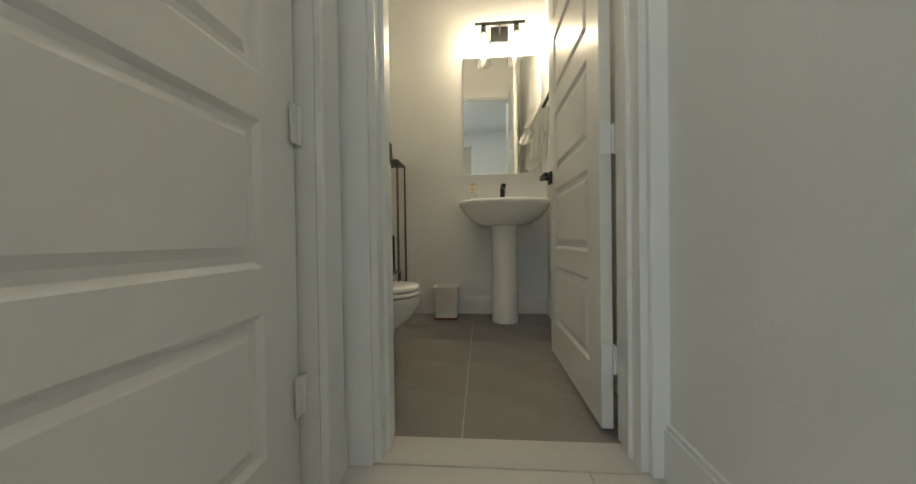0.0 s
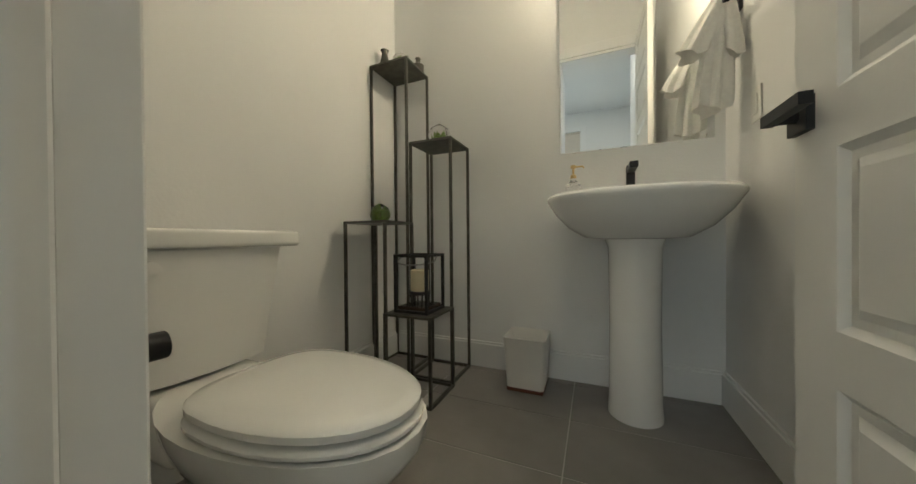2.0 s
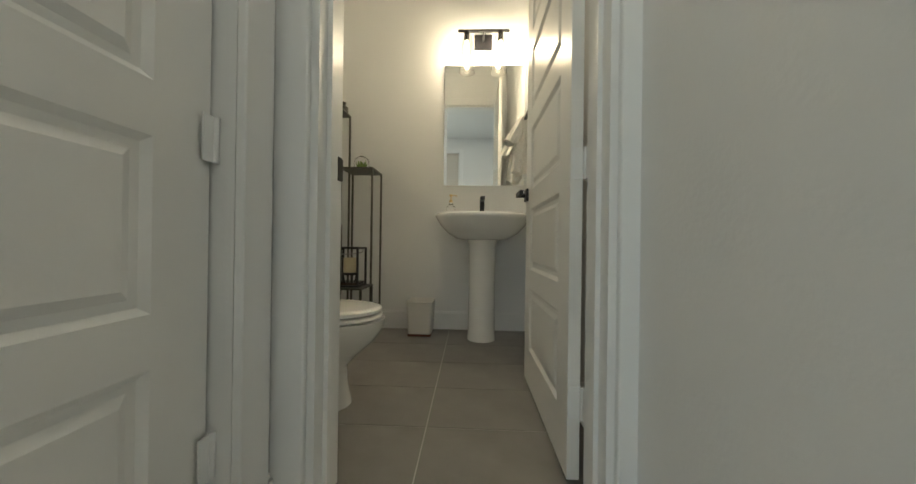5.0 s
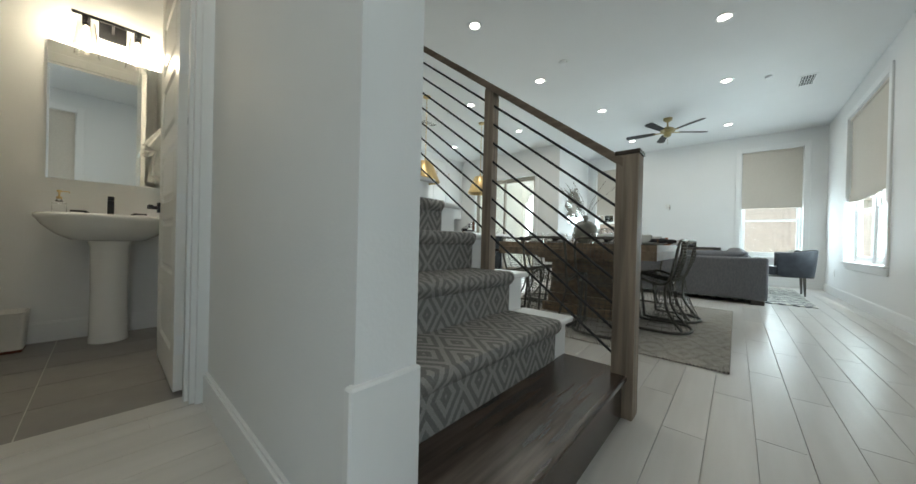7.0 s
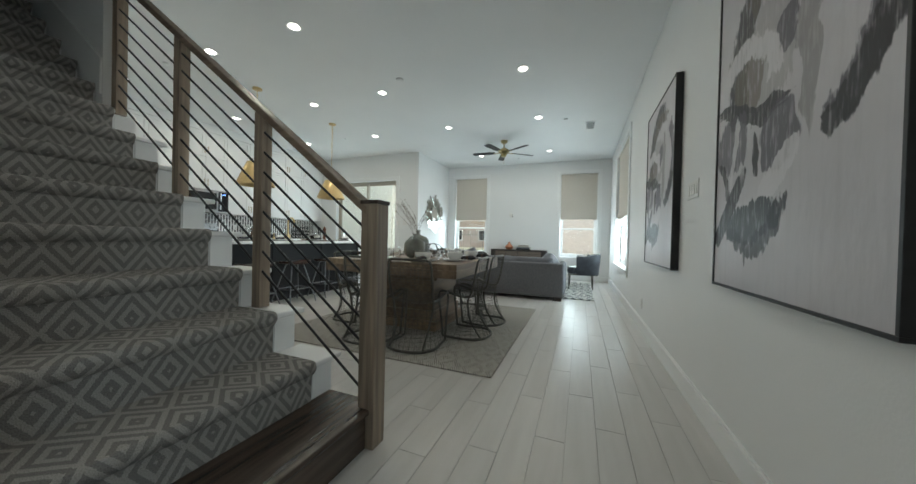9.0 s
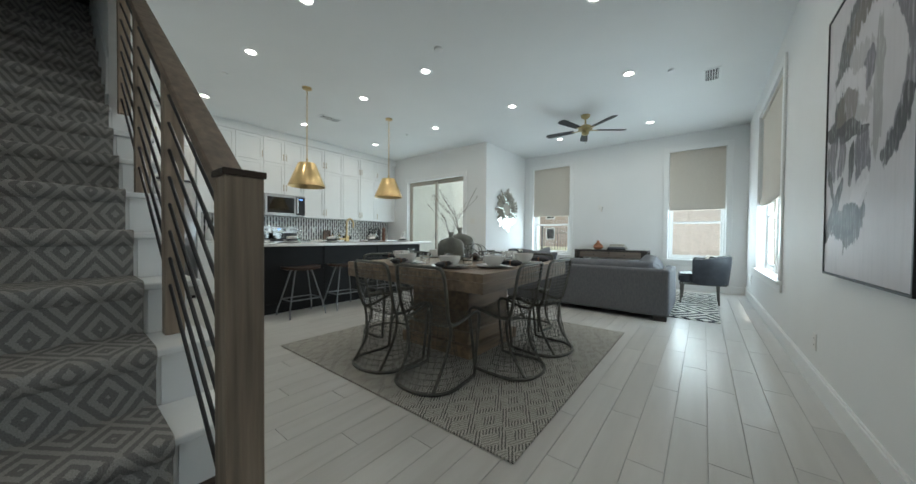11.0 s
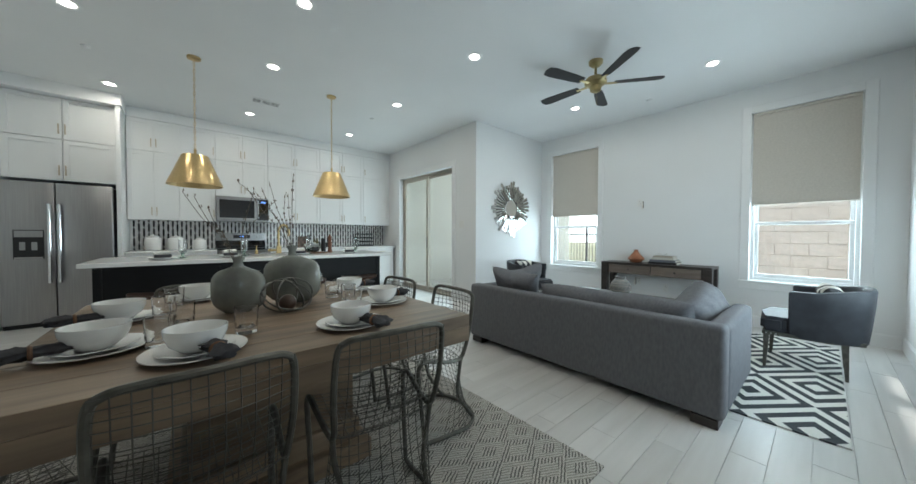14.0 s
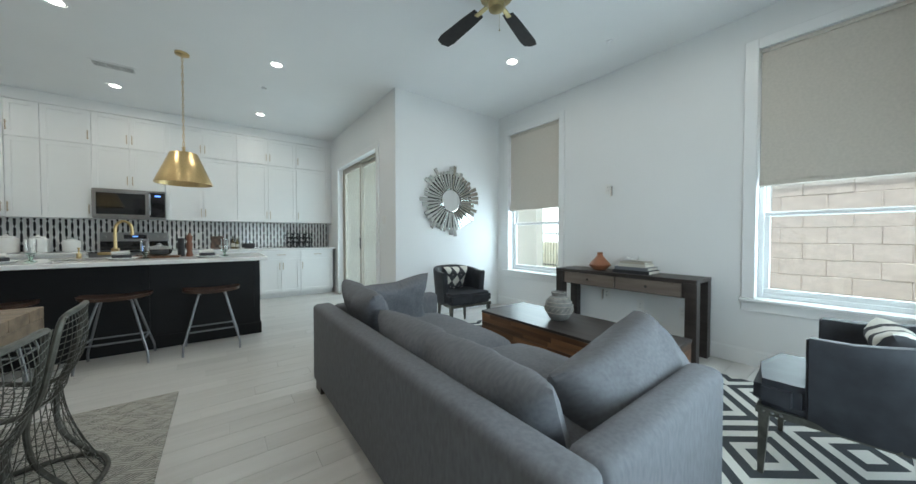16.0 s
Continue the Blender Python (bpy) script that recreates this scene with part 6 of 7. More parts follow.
# starburst mirror
sb = thing("starburst_mirror", "round silver sunburst wall mirror above the armchair", "mirror", pose(8.50, 2.497, 1.665, 90, 0, 0))
part("backing", spun([(0.40, 0.001), (0.40, 0.008)], 40), BLACK, sb)
part("round_mirror", spun([(0.165, 0.0085), (0.165, 0.022), (0.155, 0.026)], 40), MIRROR, sb, "round bevelled centre mirror")
rs = random.Random(11)
N = 44
for k in range(N):
    a = 2 * math.pi * k / N
    r1 = rs.choice((0.44, 0.47, 0.50, 0.53))
    zoff = rs.choice((0.010, 0.014, 0.018))
    bm = bmesh.new()
    w0, w1 = 0.0095, 0.0085 + (r1 - 0.17) * 0.056
    o = [(0.172, -w0), (r1, -w1), (r1, w1), (0.172, w0)]
    lo_ = [bm.verts.new((x, y, zoff - 0.008)) for x, y in o]
    mi = [bm.verts.new((x, y, zoff - 0.001)) for x, y in o]
    b = 0.004
    hi_ = [bm.verts.new((x, y, zoff + 0.002)) for x, y in ((0.172 + b, -w0 + b), (r1 - b, -w1 + b), (r1 - b, w1 - b), (0.172 + b, w0 - b))]
    for p, q in ((lo_, mi), (mi, hi_)):
        for i in range(4):
            bm.faces.new((p[i], p[(i + 1) % 4], q[(i + 1) % 4], q[i]))
    bm.faces.new(hi_)
    bm.faces.new(lo_[::-1])
    s = part("mirror_strip", bm, AMIRROR, sb)
    s.matrix_basis = pose(0, 0, 0.0105, 0, 0, math.degrees(a)) @ pose(0, 0, 0, rs.uniform(-3, 3), rs.uniform(-1, 1), 0)

# paintings
for x0, x1, seed in ((3.595, 4.635, 3.0), (1.785, 2.80, 11.0)):
    pt = thing("painting", "large abstract grey and black painting in a thin black frame", "painting", pose((x0 + x1) / 2, YS, 0.815), "wall paintings")
    w, h = (x1 - x0) / 2, 1.475
    part("canvas", bx(-w + 0.012, 0.003, 0.012, w - 0.012, 0.046, h - 0.012), paint_mat("abstract_paint", w, h, seed), pt)
    for a in ((-w, 0.001, 0, w, 0.052, 0.0115), (-w, 0.001, h - 0.0115, w, 0.052, h), (-w, 0.001, 0.0118, -w + 0.0115, 0.052, h - 0.0118), (w - 0.0115, 0.001, 0.0118, w, 0.052, h - 0.0118)):
        part("frame", bx(*a, 0.001, 1), BLACK, pt, "thin black frame")

# ---- ceiling things ----
fan = thing("ceiling_fan", "antique brass ceiling fan with five dark blades, at rest", "ceiling fan", pose(7.36, 0.34, H))
part("canopy", spun([(0.075, -0.001), (0.072, -0.03), (0.04, -0.06), (0.02, -0.065)], 24), ABRASS, fan, smooth=True)
part("downrod", spun([(0.014, -0.06), (0.014, -0.16)], 12), ABRASS, fan)
part("motor", spun([(0.03, -0.155), (0.06, -0.17), (0.10, -0.19), (0.115, -0.215), (0.115, -0.245), (0.09, -0.265), (0.06, -0.275), (0.062, -0.29), (0.055, -0.325), (0.03, -0.34), (0.005, -0.345)], 28), ABRASS, fan, smooth=True)
for k in range(5):
    a = radians(-53 + 72 * k)
    br = bx(0.09, -0.018, -0.004, 0.22, 0.018, 0.004, 0.002)
    p = part("blade_arm", br, ABRASS, fan)
    p.matrix_basis = pose(0, 0, -0.255) @ Matrix.Rotation(a, 4, "Z")
    bm = bmesh.new()
    o = [(0.19, -0.045), (0.3, -0.055), (0.6, -0.068), (0.665, -0.055), (0.685, 0.0), (0.665, 0.055), (0.6, 0.068), (0.3, 0.055), (0.19, 0.045)]
    prism(bm, o, 0.0045, 0.011)
    b = part("blade", bm, mat("fan_blade_%d" % k, (0.022, 0.02, 0.02), 0.6, var=0.2, scale=20, spec=0.3), fan, "dark wooden blade")
    b.matrix_basis = pose(0, 0, -0.255) @ Matrix.Rotation(a, 4, "Z") @ Matrix.Rotation(radians(10), 4, "X")
bm = bmesh.new()
tube(bm, [(0.03, 0, -0.34), (0.03, 0, -0.45)], 0.0015, 4)
lathe(bm, [(0.001, -0.47), (0.006, -0.462), (0.001, -0.45)], 8, 0.03, 0)
part("pull_chain", bm, ABRASS, fan)

for cx, cy in CANS:
    c = thing("recessed_light", "round recessed ceiling light, switched on", "ceiling light", pose(cx, cy, H), "recessed lights")
    part("trim_ring", spun([(0.062, -0.0005), (0.066, -0.006), (0.088, -0.004), (0.09, -0.0005)], 28, cap=False), TRIM, c, "white trim ring", smooth=True)
    part("lens", spun([(0.0015, -0.004), (0.050, -0.003)], 28, cap=False), CANGLOW, c, "glowing lens").visible_shadow = False

pd = thing("pendant_light", "brushed gold cone pendant hanging on a chain over the island", "pendant light", pose(3.985, 3.167, 0), "island pendants")
part("canopy", spun([(0.062, H - 0.001), (0.06, H - 0.02), (0.02, H - 0.028)], 24), BRASS, pd, smooth=True)
part("shade", spun([(0.113, 2.035), (0.117, 2.03), (0.243, 1.715), (0.243, 1.705), (0.238, 1.705), (0.112, 2.024), (0.01, 2.026), (0.01, 2.035)], 40, cap=False), BRASS, pd, "brushed gold metal shade", smooth=True)
part("stem", spun([(0.012, 2.03), (0.012, 2.09), (0.02, 2.095), (0.006, 2.11)], 12), BRASS, pd)
for k in range(24):
    bm = bmesh.new()
    z = 2.118 + k * 0.0405
    pts = [(0.008 * math.cos(a), 0, z + 0.02 + 0.025 * math.sin(a)) for a in [2 * math.pi * i / 12 for i in range(12)]]
    tube(bm, pts, 0.0028, 5, closed=True)
    l = part("chain_link", bm, BRASS, pd)
    l.matrix_basis = pose(0, 0, 0, 0, 0, 90 * (k % 2))
copy_thing(pd, pose(5.451, 3.168, 0))

for x, y, along, name in ((6.93, -1.33, "x", "a"), (4.80, 3.99, "x", "b")):
    v = thing("ceiling_vent", "white slotted ceiling air vent", "vent", pose(x, y, H, 0, 0, 90 if along == "y" else 0), "ceiling vents")
    part("frame", bx(-0.19, -0.09, -0.008, 0.19, 0.09, -0.0005, 0.002), TRIM, v)
    for k in range(3):
        b = part("opening", bx(-0.165 + 0.113 * k, -0.065, -0.0095, -0.165 + 0.113 * k + 0.10, 0.065, -0.0082), mat("vent_dark_%d%s" % (k, name), (0.12, 0.125, 0.125), 0.8), v, "dark slotted opening")
        for j in range(5):
            part("slat", bx(-0.164 + 0.113 * k, -0.058 + 0.026 * j, -0.0115, -0.166 + 0.113 * k + 0.10, -0.05 + 0.026 * j, -0.0096), TRIM, b)
for x, y, r in ((4.42, 1.07, 0.05), (3.14, 3.62, 0.035), (6.24, 3.57, 0.03), (8.9, 0.31, 0.035), (6.49, -0.93, 0.035)):
    sd = thing("smoke_detector" if r > 0.04 else "sprinkler_cap", "small round white ceiling detector" if r > 0.04 else "small round white sprinkler cover on the ceiling", "detector" if r > 0.04 else "sprinkler", pose(x, y, H))
    part("cover", spun([(r, -0.0005), (r, -0.008 - r * 0.2), (r * 0.7, -0.012 - r * 0.3), (0.002, -0.013 - r * 0.3)], 20), TRIM, sd, smooth=True)

# ---- table settings ----


def place_setting(x, y, a):
    m = pose(x, y, 0.772, 0, 0, a)
    pl = thing("place_setting_plates", "stacked white dinner and salad plates on the table", "plate", m, "place settings")
    part("dinner_plate", spun([(0.075, 0), (0.085, 0.002), (0.143, 0.016), (0.143, 0.019), (0.085, 0.006), (0.002, 0.005)], 32), WHITE, pl, smooth=True)
    part("salad_plate", spun([(0.055, 0.0065), (0.065, 0.008), (0.108, 0.022), (0.108, 0.025), (0.065, 0.012), (0.002, 0.011)], 32), WHITE, pl, smooth=True)
    bo = solo("bowl", spun([(0.04, 0.0), (0.045, 0.004), (0.072, 0.026), (0.085, 0.058), (0.087, 0.08), (0.0835, 0.08), (0.067, 0.028), (0.002, 0.012)], 32), WHITE, "white ceramic bowl on stacked plates", "bowl", pose(x, y, 0.784), "place settings", smooth=True)
    nk = thing("napkin", "black linen napkin gathered in a wooden ring", "napkin", m @ pose(0.05, -0.125, 0.026, 0, 0, -78), "place settings")
    bm = bmesh.new()
    secs = []
    for i, (u, w, h) in enumerate(((-0.085, 0.03, 0.008), (-0.06, 0.036, 0.016), (-0.025, 0.024, 0.018), (0.0, 0.015, 0.015), (0.02, 0.024, 0.02), (0.05, 0.036, 0.022), (0.075, 0.034, 0.014), (0.082, 0.02, 0.006))):
        secs.append([(u + 0.006 * math.sin(3 * b + i), w * (1 + 0.22 * math.sin(5 * b + i)) * math.cos(b), h * (1 + 0.3 * math.sin(4 * b + 2 * i)) * math.sin(b) + 0.014) for b in [2 * math.pi * k / 24 for k in range(24)]])
    part("cloth", loft(bm, secs), SLATE, nk, smooth=True)
    bm = bmesh.new()
    tube(bm, [(0.0, 0.019 * math.cos(b), 0.012 + 0.019 * math.sin(b)) for b in [2 * math.pi * k / 14 for k in range(14)]], 0.006, 6, closed=True)
    part("napkin_ring", bm, ACACIA, nk, "brown wooden ring", smooth=True)


for x, y, a in ((3.68, 0.27, -90), (3.68, 0.76, -90), (3.94, 0.03, 0), (4.47, 0.03, 0), (4.79, 0.36, 90), (4.79, 0.86, 90), (3.96, 1.14, 180), (4.50, 1.14, 180)):
    place_setting(x, y, a)
gl = thing("drinking_glass", "clear ribbed glass tumbler on the dining table", "glass", pose(0, 0, 0), "tumblers")
bm = bmesh.new()
rib = []
for k in range(15):
    z, r = 0.106 * k / 14, 0.037 + 0.006 * k / 14
    cut = 0.0016 if k in (3, 6, 9) else 0.0
    rib.append([((r - cut) * (1 + (0.035 if z < 0.075 else 0.0) * (q % 2)) * math.cos(2 * math.pi * q / 36), (r - cut) * (1 + (0.035 if z < 0.075 else 0.0) * (q % 2)) * math.sin(2 * math.pi * q / 36), z) for q in range(36)])
for z, r in ((0.106, 0.0405), (0.06, 0.037), (0.022, 0.033), (0.018, 0.02)):
    rib.append([(r * math.cos(2 * math.pi * q / 36), r * math.sin(2 * math.pi * q / 36), z) for q in range(36)])
part("tumbler", loft(bm, rib), GLASS, gl, smooth=True)
gl.matrix_basis = pose(3.84, 0.21, 0.772)
for x, y in ((4.10, 0.20), (3.90, 0.46), (3.83, 0.68), (4.57, 0.25), (4.64, 0.50), (4.64, 1.12), (3.86, 0.97), (4.12, 1.18), (4.62, 0.72)):
    copy_thing(gl, pose(x, y, 0.772))


def flask(m, hw, hh, th, neck, lab):
    """A flat round-bodied bottle vase, its wide side in x and z."""
    root = thing("bottle_vase", lab, "vase", m, "table vases")
    bm = bmesh.new()
    secs = []
    n = 32
    for k in range(13):
        f = -1 + 2 * k / 12
        z = hh * (1 + f) + 0.001
        w = hw * (1 - abs(f) ** 3.6) ** 0.42 if abs(f) < 0.999 else hw * 0.30
        w = max(w, hw * (0.5 if f < 0 else 0.12))
        d = th * (0.5 + 0.5 * (1 - abs(f) ** 3))
        secs.append([(w * math.copysign(abs(math.cos(b)) ** 0.8, math.cos(b)), min(d, w) * math.copysign(abs(math.sin(b)) ** 0.7, math.sin(b)), z) for b in [2 * math.pi * i / n for i in range(n)]])
    for r, dz in ((0.024, 0.008), (0.02, neck * 0.5), (0.03, neck), (0.024, neck), (0.014, neck * 0.6)):
        secs.append([(r * math.cos(2 * math.pi * i / n), r * math.sin(2 * math.pi * i / n), 2 * hh + dz) for i in range(n)])
    part("body", loft(bm, secs), VASEM, root, smooth=True)
    return root


flask(pose(4.115, 0.615, 0.772, 0, 0, -38), 0.13, 0.115, 0.055, 0.055, "green-grey glazed flat flask vase on the table")
flask(pose(4.39, 0.72, 0.772, 0, 0, -30), 0.155, 0.135, 0.062, 0.065, "large green-grey glazed flat flask vase on the table")


def twigs(m, n, h, spread, seed):
    rs = random.Random(seed)
    root = thing("dry_branches", "thin bare willow branches standing in the vase", "branches", m)
    for k in range(n):
        a = rs.uniform(0, 6.28)
        top = Vector((math.cos(a) * spread * rs.uniform(0.5, 1), math.sin(a) * spread * rs.uniform(0.5, 1), h * rs.uniform(0.75, 1)))
        mid = top * 0.5 + Vector((rs.uniform(-0.03, 0.03), rs.uniform(-0.03, 0.03), 0.04))
        pts = smooth_path([(0, 0, -0.05), mid * 0.5 + Vector((0, 0, 0.02)), mid, top], 4)
        bm = bmesh.new()
        tube(bm, pts, 0.0014, 4)
        for q in range(9):
            i = rs.randrange(4, len(pts))
            p = pts[i]
            lathe(bm, [(0.001, p.z), (0.0034, p.z + 0.006), (0.001, p.z + 0.014)], 5, p.x + rs.uniform(-0.006, 0.006), p.y + rs.uniform(-0.006, 0.006), cap=False)
        part("branch", bm, TWIG, root)


twigs(pose(4.39, 0.72, 1.075), 8, 0.46, 0.36, 4)
twigs(pose(4.115, 0.615, 1.03), 5, 0.36, 0.32, 9)
orb = thing("ring_orb", "dark metal ring orb holding a wooden ball", "ornament", pose(4.31, 0.47, 0.861))
for k, (rx, rz) in enumerate(((90, 0), (90, 55), (70, 115), (35, 20))):
    bm = bmesh.new()
    tube(bm, [(0.108 * math.cos(b), 0.108 * math.sin(b), 0) for b in [2 * math.pi * i / 32 for i in range(32)]], 0.0042, 6, closed=True)
    part("ring", bm, BRONZE, orb, smooth=True).matrix_basis = Matrix.Diagonal((1.12, 1.12, 0.8, 1)) @ pose(0, 0, 0, rx, 0, rz)
bm = bmesh.new()
bmesh.ops.create_icosphere(bm, subdivisions=3, radius=0.042)
part("ball", bm, SEATW, orb, "dark wooden ball", smooth=True).matrix_basis = pose(0, 0, -0.04)

# ---- kitchen counter things ----
for x, y, s in ((3.49, 5.60, 1.0), (3.755, 5.58, 0.97), (4.06, 5.56, 0.82)):
    jr = thing("canister", "white textured ceramic canister with a lid", "canister", pose(x, y, 0.9155), "white canisters")
    part("body", spun([(0.088 * s, 0), (0.102 * s, 0.02 * s), (0.104 * s, 0.12 * s), (0.101 * s, 0.185 * s), (0.09 * s, 0.2 * s)], 28), mat("canister_glaze", (0.78, 0.78, 0.76), 0.3, var=0.03, scale=12, bump=0.25, bscale=40), jr, smooth=True)
    part("lid", spun([(0.072 * s, 0.2005 * s), (0.074 * s, 0.225 * s), (0.02 * s, 0.238 * s), (0.014 * s, 0.25 * s), (0.002, 0.255 * s)], 24), WHITE, jr, smooth=True)
for x, y in ((5.64, 3.0), (5.0, 3.02), (4.28, 3.02), (3.72, 3.02)):
    ip = thing("island_plate", "white plate with a dark bowl and rolled napkin on the island", "plate", pose(x, y, 0.9155), "island settings")
    part("plate", spun([(0.06, 0), (0.07, 0.002), (0.12, 0.02), (0.12, 0.024), (0.07, 0.007), (0.002, 0.006)], 28), WHITE, ip, smooth=True)
    part("bowl", spun([(0.05, 0.0075), (0.066, 0.012), (0.068, 0.05), (0.063, 0.05), (0.06, 0.02), (0.002, 0.018)], 24), SLATE, ip, "charcoal bowl", smooth=True)
    bm = bmesh.new()
    tube(bm, [(-0.07, -0.012, 0.062), (-0.02, 0.0, 0.066), (0.05, 0.012, 0.07)], 0.02, 8)
    part("napkin", bm, TOWEL, ip, "rolled pale napkin", smooth=True)
GREENGLASS = glass_mat("green_glass", (0.72, 0.95, 0.85))
for x, y in ((5.79, 3.16), (5.14, 3.15), (4.42, 3.15), (3.87, 3.15)):
    wg = thing("footed_glass", "tall clear footed glass with a green base on the island", "glass", pose(x, y, 0.9155), "island glasses")
    part("foot", spun([(0.034, 0), (0.036, 0.005), (0.012, 0.016), (0.014, 0.045), (0.03, 0.06)], 20), GREENGLASS, wg, "pale green glass foot", smooth=True)
    part("glass_body", spun([(0.03, 0.0605), (0.034, 0.08), (0.036, 0.20), (0.034, 0.20), (0.032, 0.08), (0.004, 0.066)], 20, cap=False), GLASS, wg, smooth=True)
solo("chopping_board", bx(5.02, 3.19, 0.9155, 5.40, 3.42, 0.934, 0.006), ACACIA, "brown wooden board on the island", "board")
cs = thing("casserole_pot", "dark glazed lidded pot on a wooden board", "pot", pose(5.23, 3.31, 0.9345))
part("body", spun([(0.06, 0), (0.095, 0.02), (0.105, 0.06), (0.10, 0.07)], 24), mat("dark_glaze", (0.03, 0.03, 0.032), 0.12, coat=0.5), cs, smooth=True)
part("lid", spun([(0.1, 0.0705), (0.07, 0.1), (0.02, 0.112), (0.02, 0.128), (0.002, 0.132)], 24), STEEL, cs, smooth=True)
bm = bmesh.new()
tube(bm, smooth_path([(-0.17, -0.10, 0.012), (-0.05, -0.09, 0.012), (0.05, -0.085, 0.014)], 3), 0.008, 6)
solo("wooden_spoon", bm, ACACIA, "wooden spoon lying by the pot", "spoon", pose(5.23, 3.33, 0.9345), smooth=True)
solo("pepper_mill", spun([(0.03, 0), (0.032, 0.02), (0.024, 0.06), (0.03, 0.14), (0.02, 0.17), (0.028, 0.19), (0.03, 0.225), (0.012, 0.25), (0.014, 0.26), (0.002, 0.265)], 20), mat("mill_wood", (0.16, 0.06, 0.03), 0.4, var=0.2, scale=20), "tall brown wooden pepper mill on the island", "pepper mill", pose(5.475, 3.33, 0.9155), smooth=True)
solo("salt_mill", spun([(0.032, 0), (0.032, 0.13), (0.03, 0.135), (0.03, 0.2), (0.026, 0.205)], 20), BLACK, "black cylindrical salt mill on the island", "salt mill", pose(5.40, 3.38, 0.9155), smooth=True)
for k, (x, col, h) in enumerate(((5.84, (0.02, 0.03, 0.015), 0.26), (5.93, (0.08, 0.05, 0.01), 0.22), (5.76, (0.10, 0.02, 0.015), 0.16), (5.99, (0.12, 0.10, 0.03), 0.18))):
    bt = thing("oil_bottle", "small glass bottle with a cork on the worktop", "bottle", pose(x, 5.66, 0.9155), "worktop bottles")
    part("glass_body", spun([(0.028, 0), (0.03, 0.01), (0.03, h * 0.55), (0.012, h * 0.72), (0.011, h * 0.9)], 18), mat("bottle_%d" % k, col, 0.1, coat=0.4), bt, smooth=True)
    part("label", spun([(0.0308, h * 0.15), (0.0308, h * 0.45)], 18, cap=False), PAGE, bt, "pale paper label")
    part("stopper", spun([(0.012, h * 0.905), (0.013, h)], 12), TWIG, bt, "cork stopper")
solo("cook_book", bx(5.62, 5.70, 0.9155, 5.80, 5.725, 1.14, 0.002), mat("book_photo_cover", (0.12, 0.07, 0.045), 0.35, var=0.7, scale=14), "cook book with a dark food cover leaning on the wall", "book")
solo("black_pot", spun([(0.07, 0), (0.09, 0.02), (0.095, 0.09), (0.088, 0.09), (0.08, 0.02)], 24), SLATE, "black bowl-shaped pot on the worktop", "pot", pose(6.17, 5.62, 0.9155), smooth=True)
rack = thing("wine_rack", "black iron wine rack of interlaced rings on the worktop", "wine rack", pose(7.0, 5.62, 0.9155))
for i in range(4):
    for j in range(3):
        for dy in (-0.06, 0.06):
            bm = bmesh.new()
            tube(bm, [(0.055 * math.cos(b), 0, 0.055 * math.sin(b)) for b in [2 * math.pi * k / 18 for k in range(18)]], 0.007, 6, closed=True)
            part("ring", bm, BLACK, rack, smooth=True).matrix_basis = pose(-0.165 + 0.11 * i, dy, 0.0625 + 0.085 * j, 0, 45 * ((i + j) % 2), 0)
        if (i + j) % 2 == 0:
            bm = bmesh.new()
            tube(bm, [(-0.165 + 0.11 * i, -0.06, 0.0625 + 0.085 * j + 0.055), (-0.165 + 0.11 * i, 0.06, 0.0625 + 0.085 * j + 0.055)], 0.005, 6)
            part("crossbar", bm, BLACK, rack)

# wall plates and the bare wall lamp box
for a in (("x", YS, 3.31, 1.37, 1, "switch", 0.21), ("x", YS, 5.0, 0.315, 1, "outlet", 0.072), ("x", YS, 8.75, 0.36, 1, "outlet", 0.072), ("y", XE, 0.24, 0.37, -1, "outlet", 0.072), ("y", XE, -0.165, 0.36, -1, "outlet", 0.072), ("y", XE, 0.62, 0.45, -1, "outlet", 0.072),
          ("y", XE, 0.62, 1.71, -1, "outlet", 0.072), ("y", 2.15, 2.35, 1.36, 1, "switch", 0.12), ("y", 2.15, 3.45, 1.36, 1, "switch", 0.072), ("y", XL, 2.86, 1.37, -1, "switch", 0.12), ("x", YK, 5.45, 1.14, -1, "outlet", 0.072)):
    plate_on(a[0], a[1] if a[1] != YK else YK - 0.012, a[2], a[3], a[4], a[5], a[6])
thm = thing("thermostat", "small white wall thermostat with a grey screen", "thermostat")
part("case", bx(2.1505, 3.28, 1.47, 2.172, 3.40, 1.56, 0.006), PLASTIC, thm)
part("screen", bx(2.1722, 3.305, 1.495, 2.1735, 3.36, 1.545), SLATE, thm, "grey screen")
for z, yy in ((1.70, 0.565), (0.46, 0.66)):
    wr = thing("loose_cables", "short loose cable ends hanging from the wall", "cables", pose(XE - 0.009, yy, z))
    for k, c in enumerate((BLACK, NICKEL, WHITE)):
        bm = bmesh.new()
        tube(bm, smooth_path([(0, 0, 0.03), (-0.03, -0.01 + 0.01 * k, 0.02), (-0.04, -0.015 + 0.012 * k, -0.03), (-0.03, -0.01 + 0.012 * k, -0.075 - 0.01 * k)], 3), 0.004, 5)
        part("cable", bm, c, wr, smooth=True)
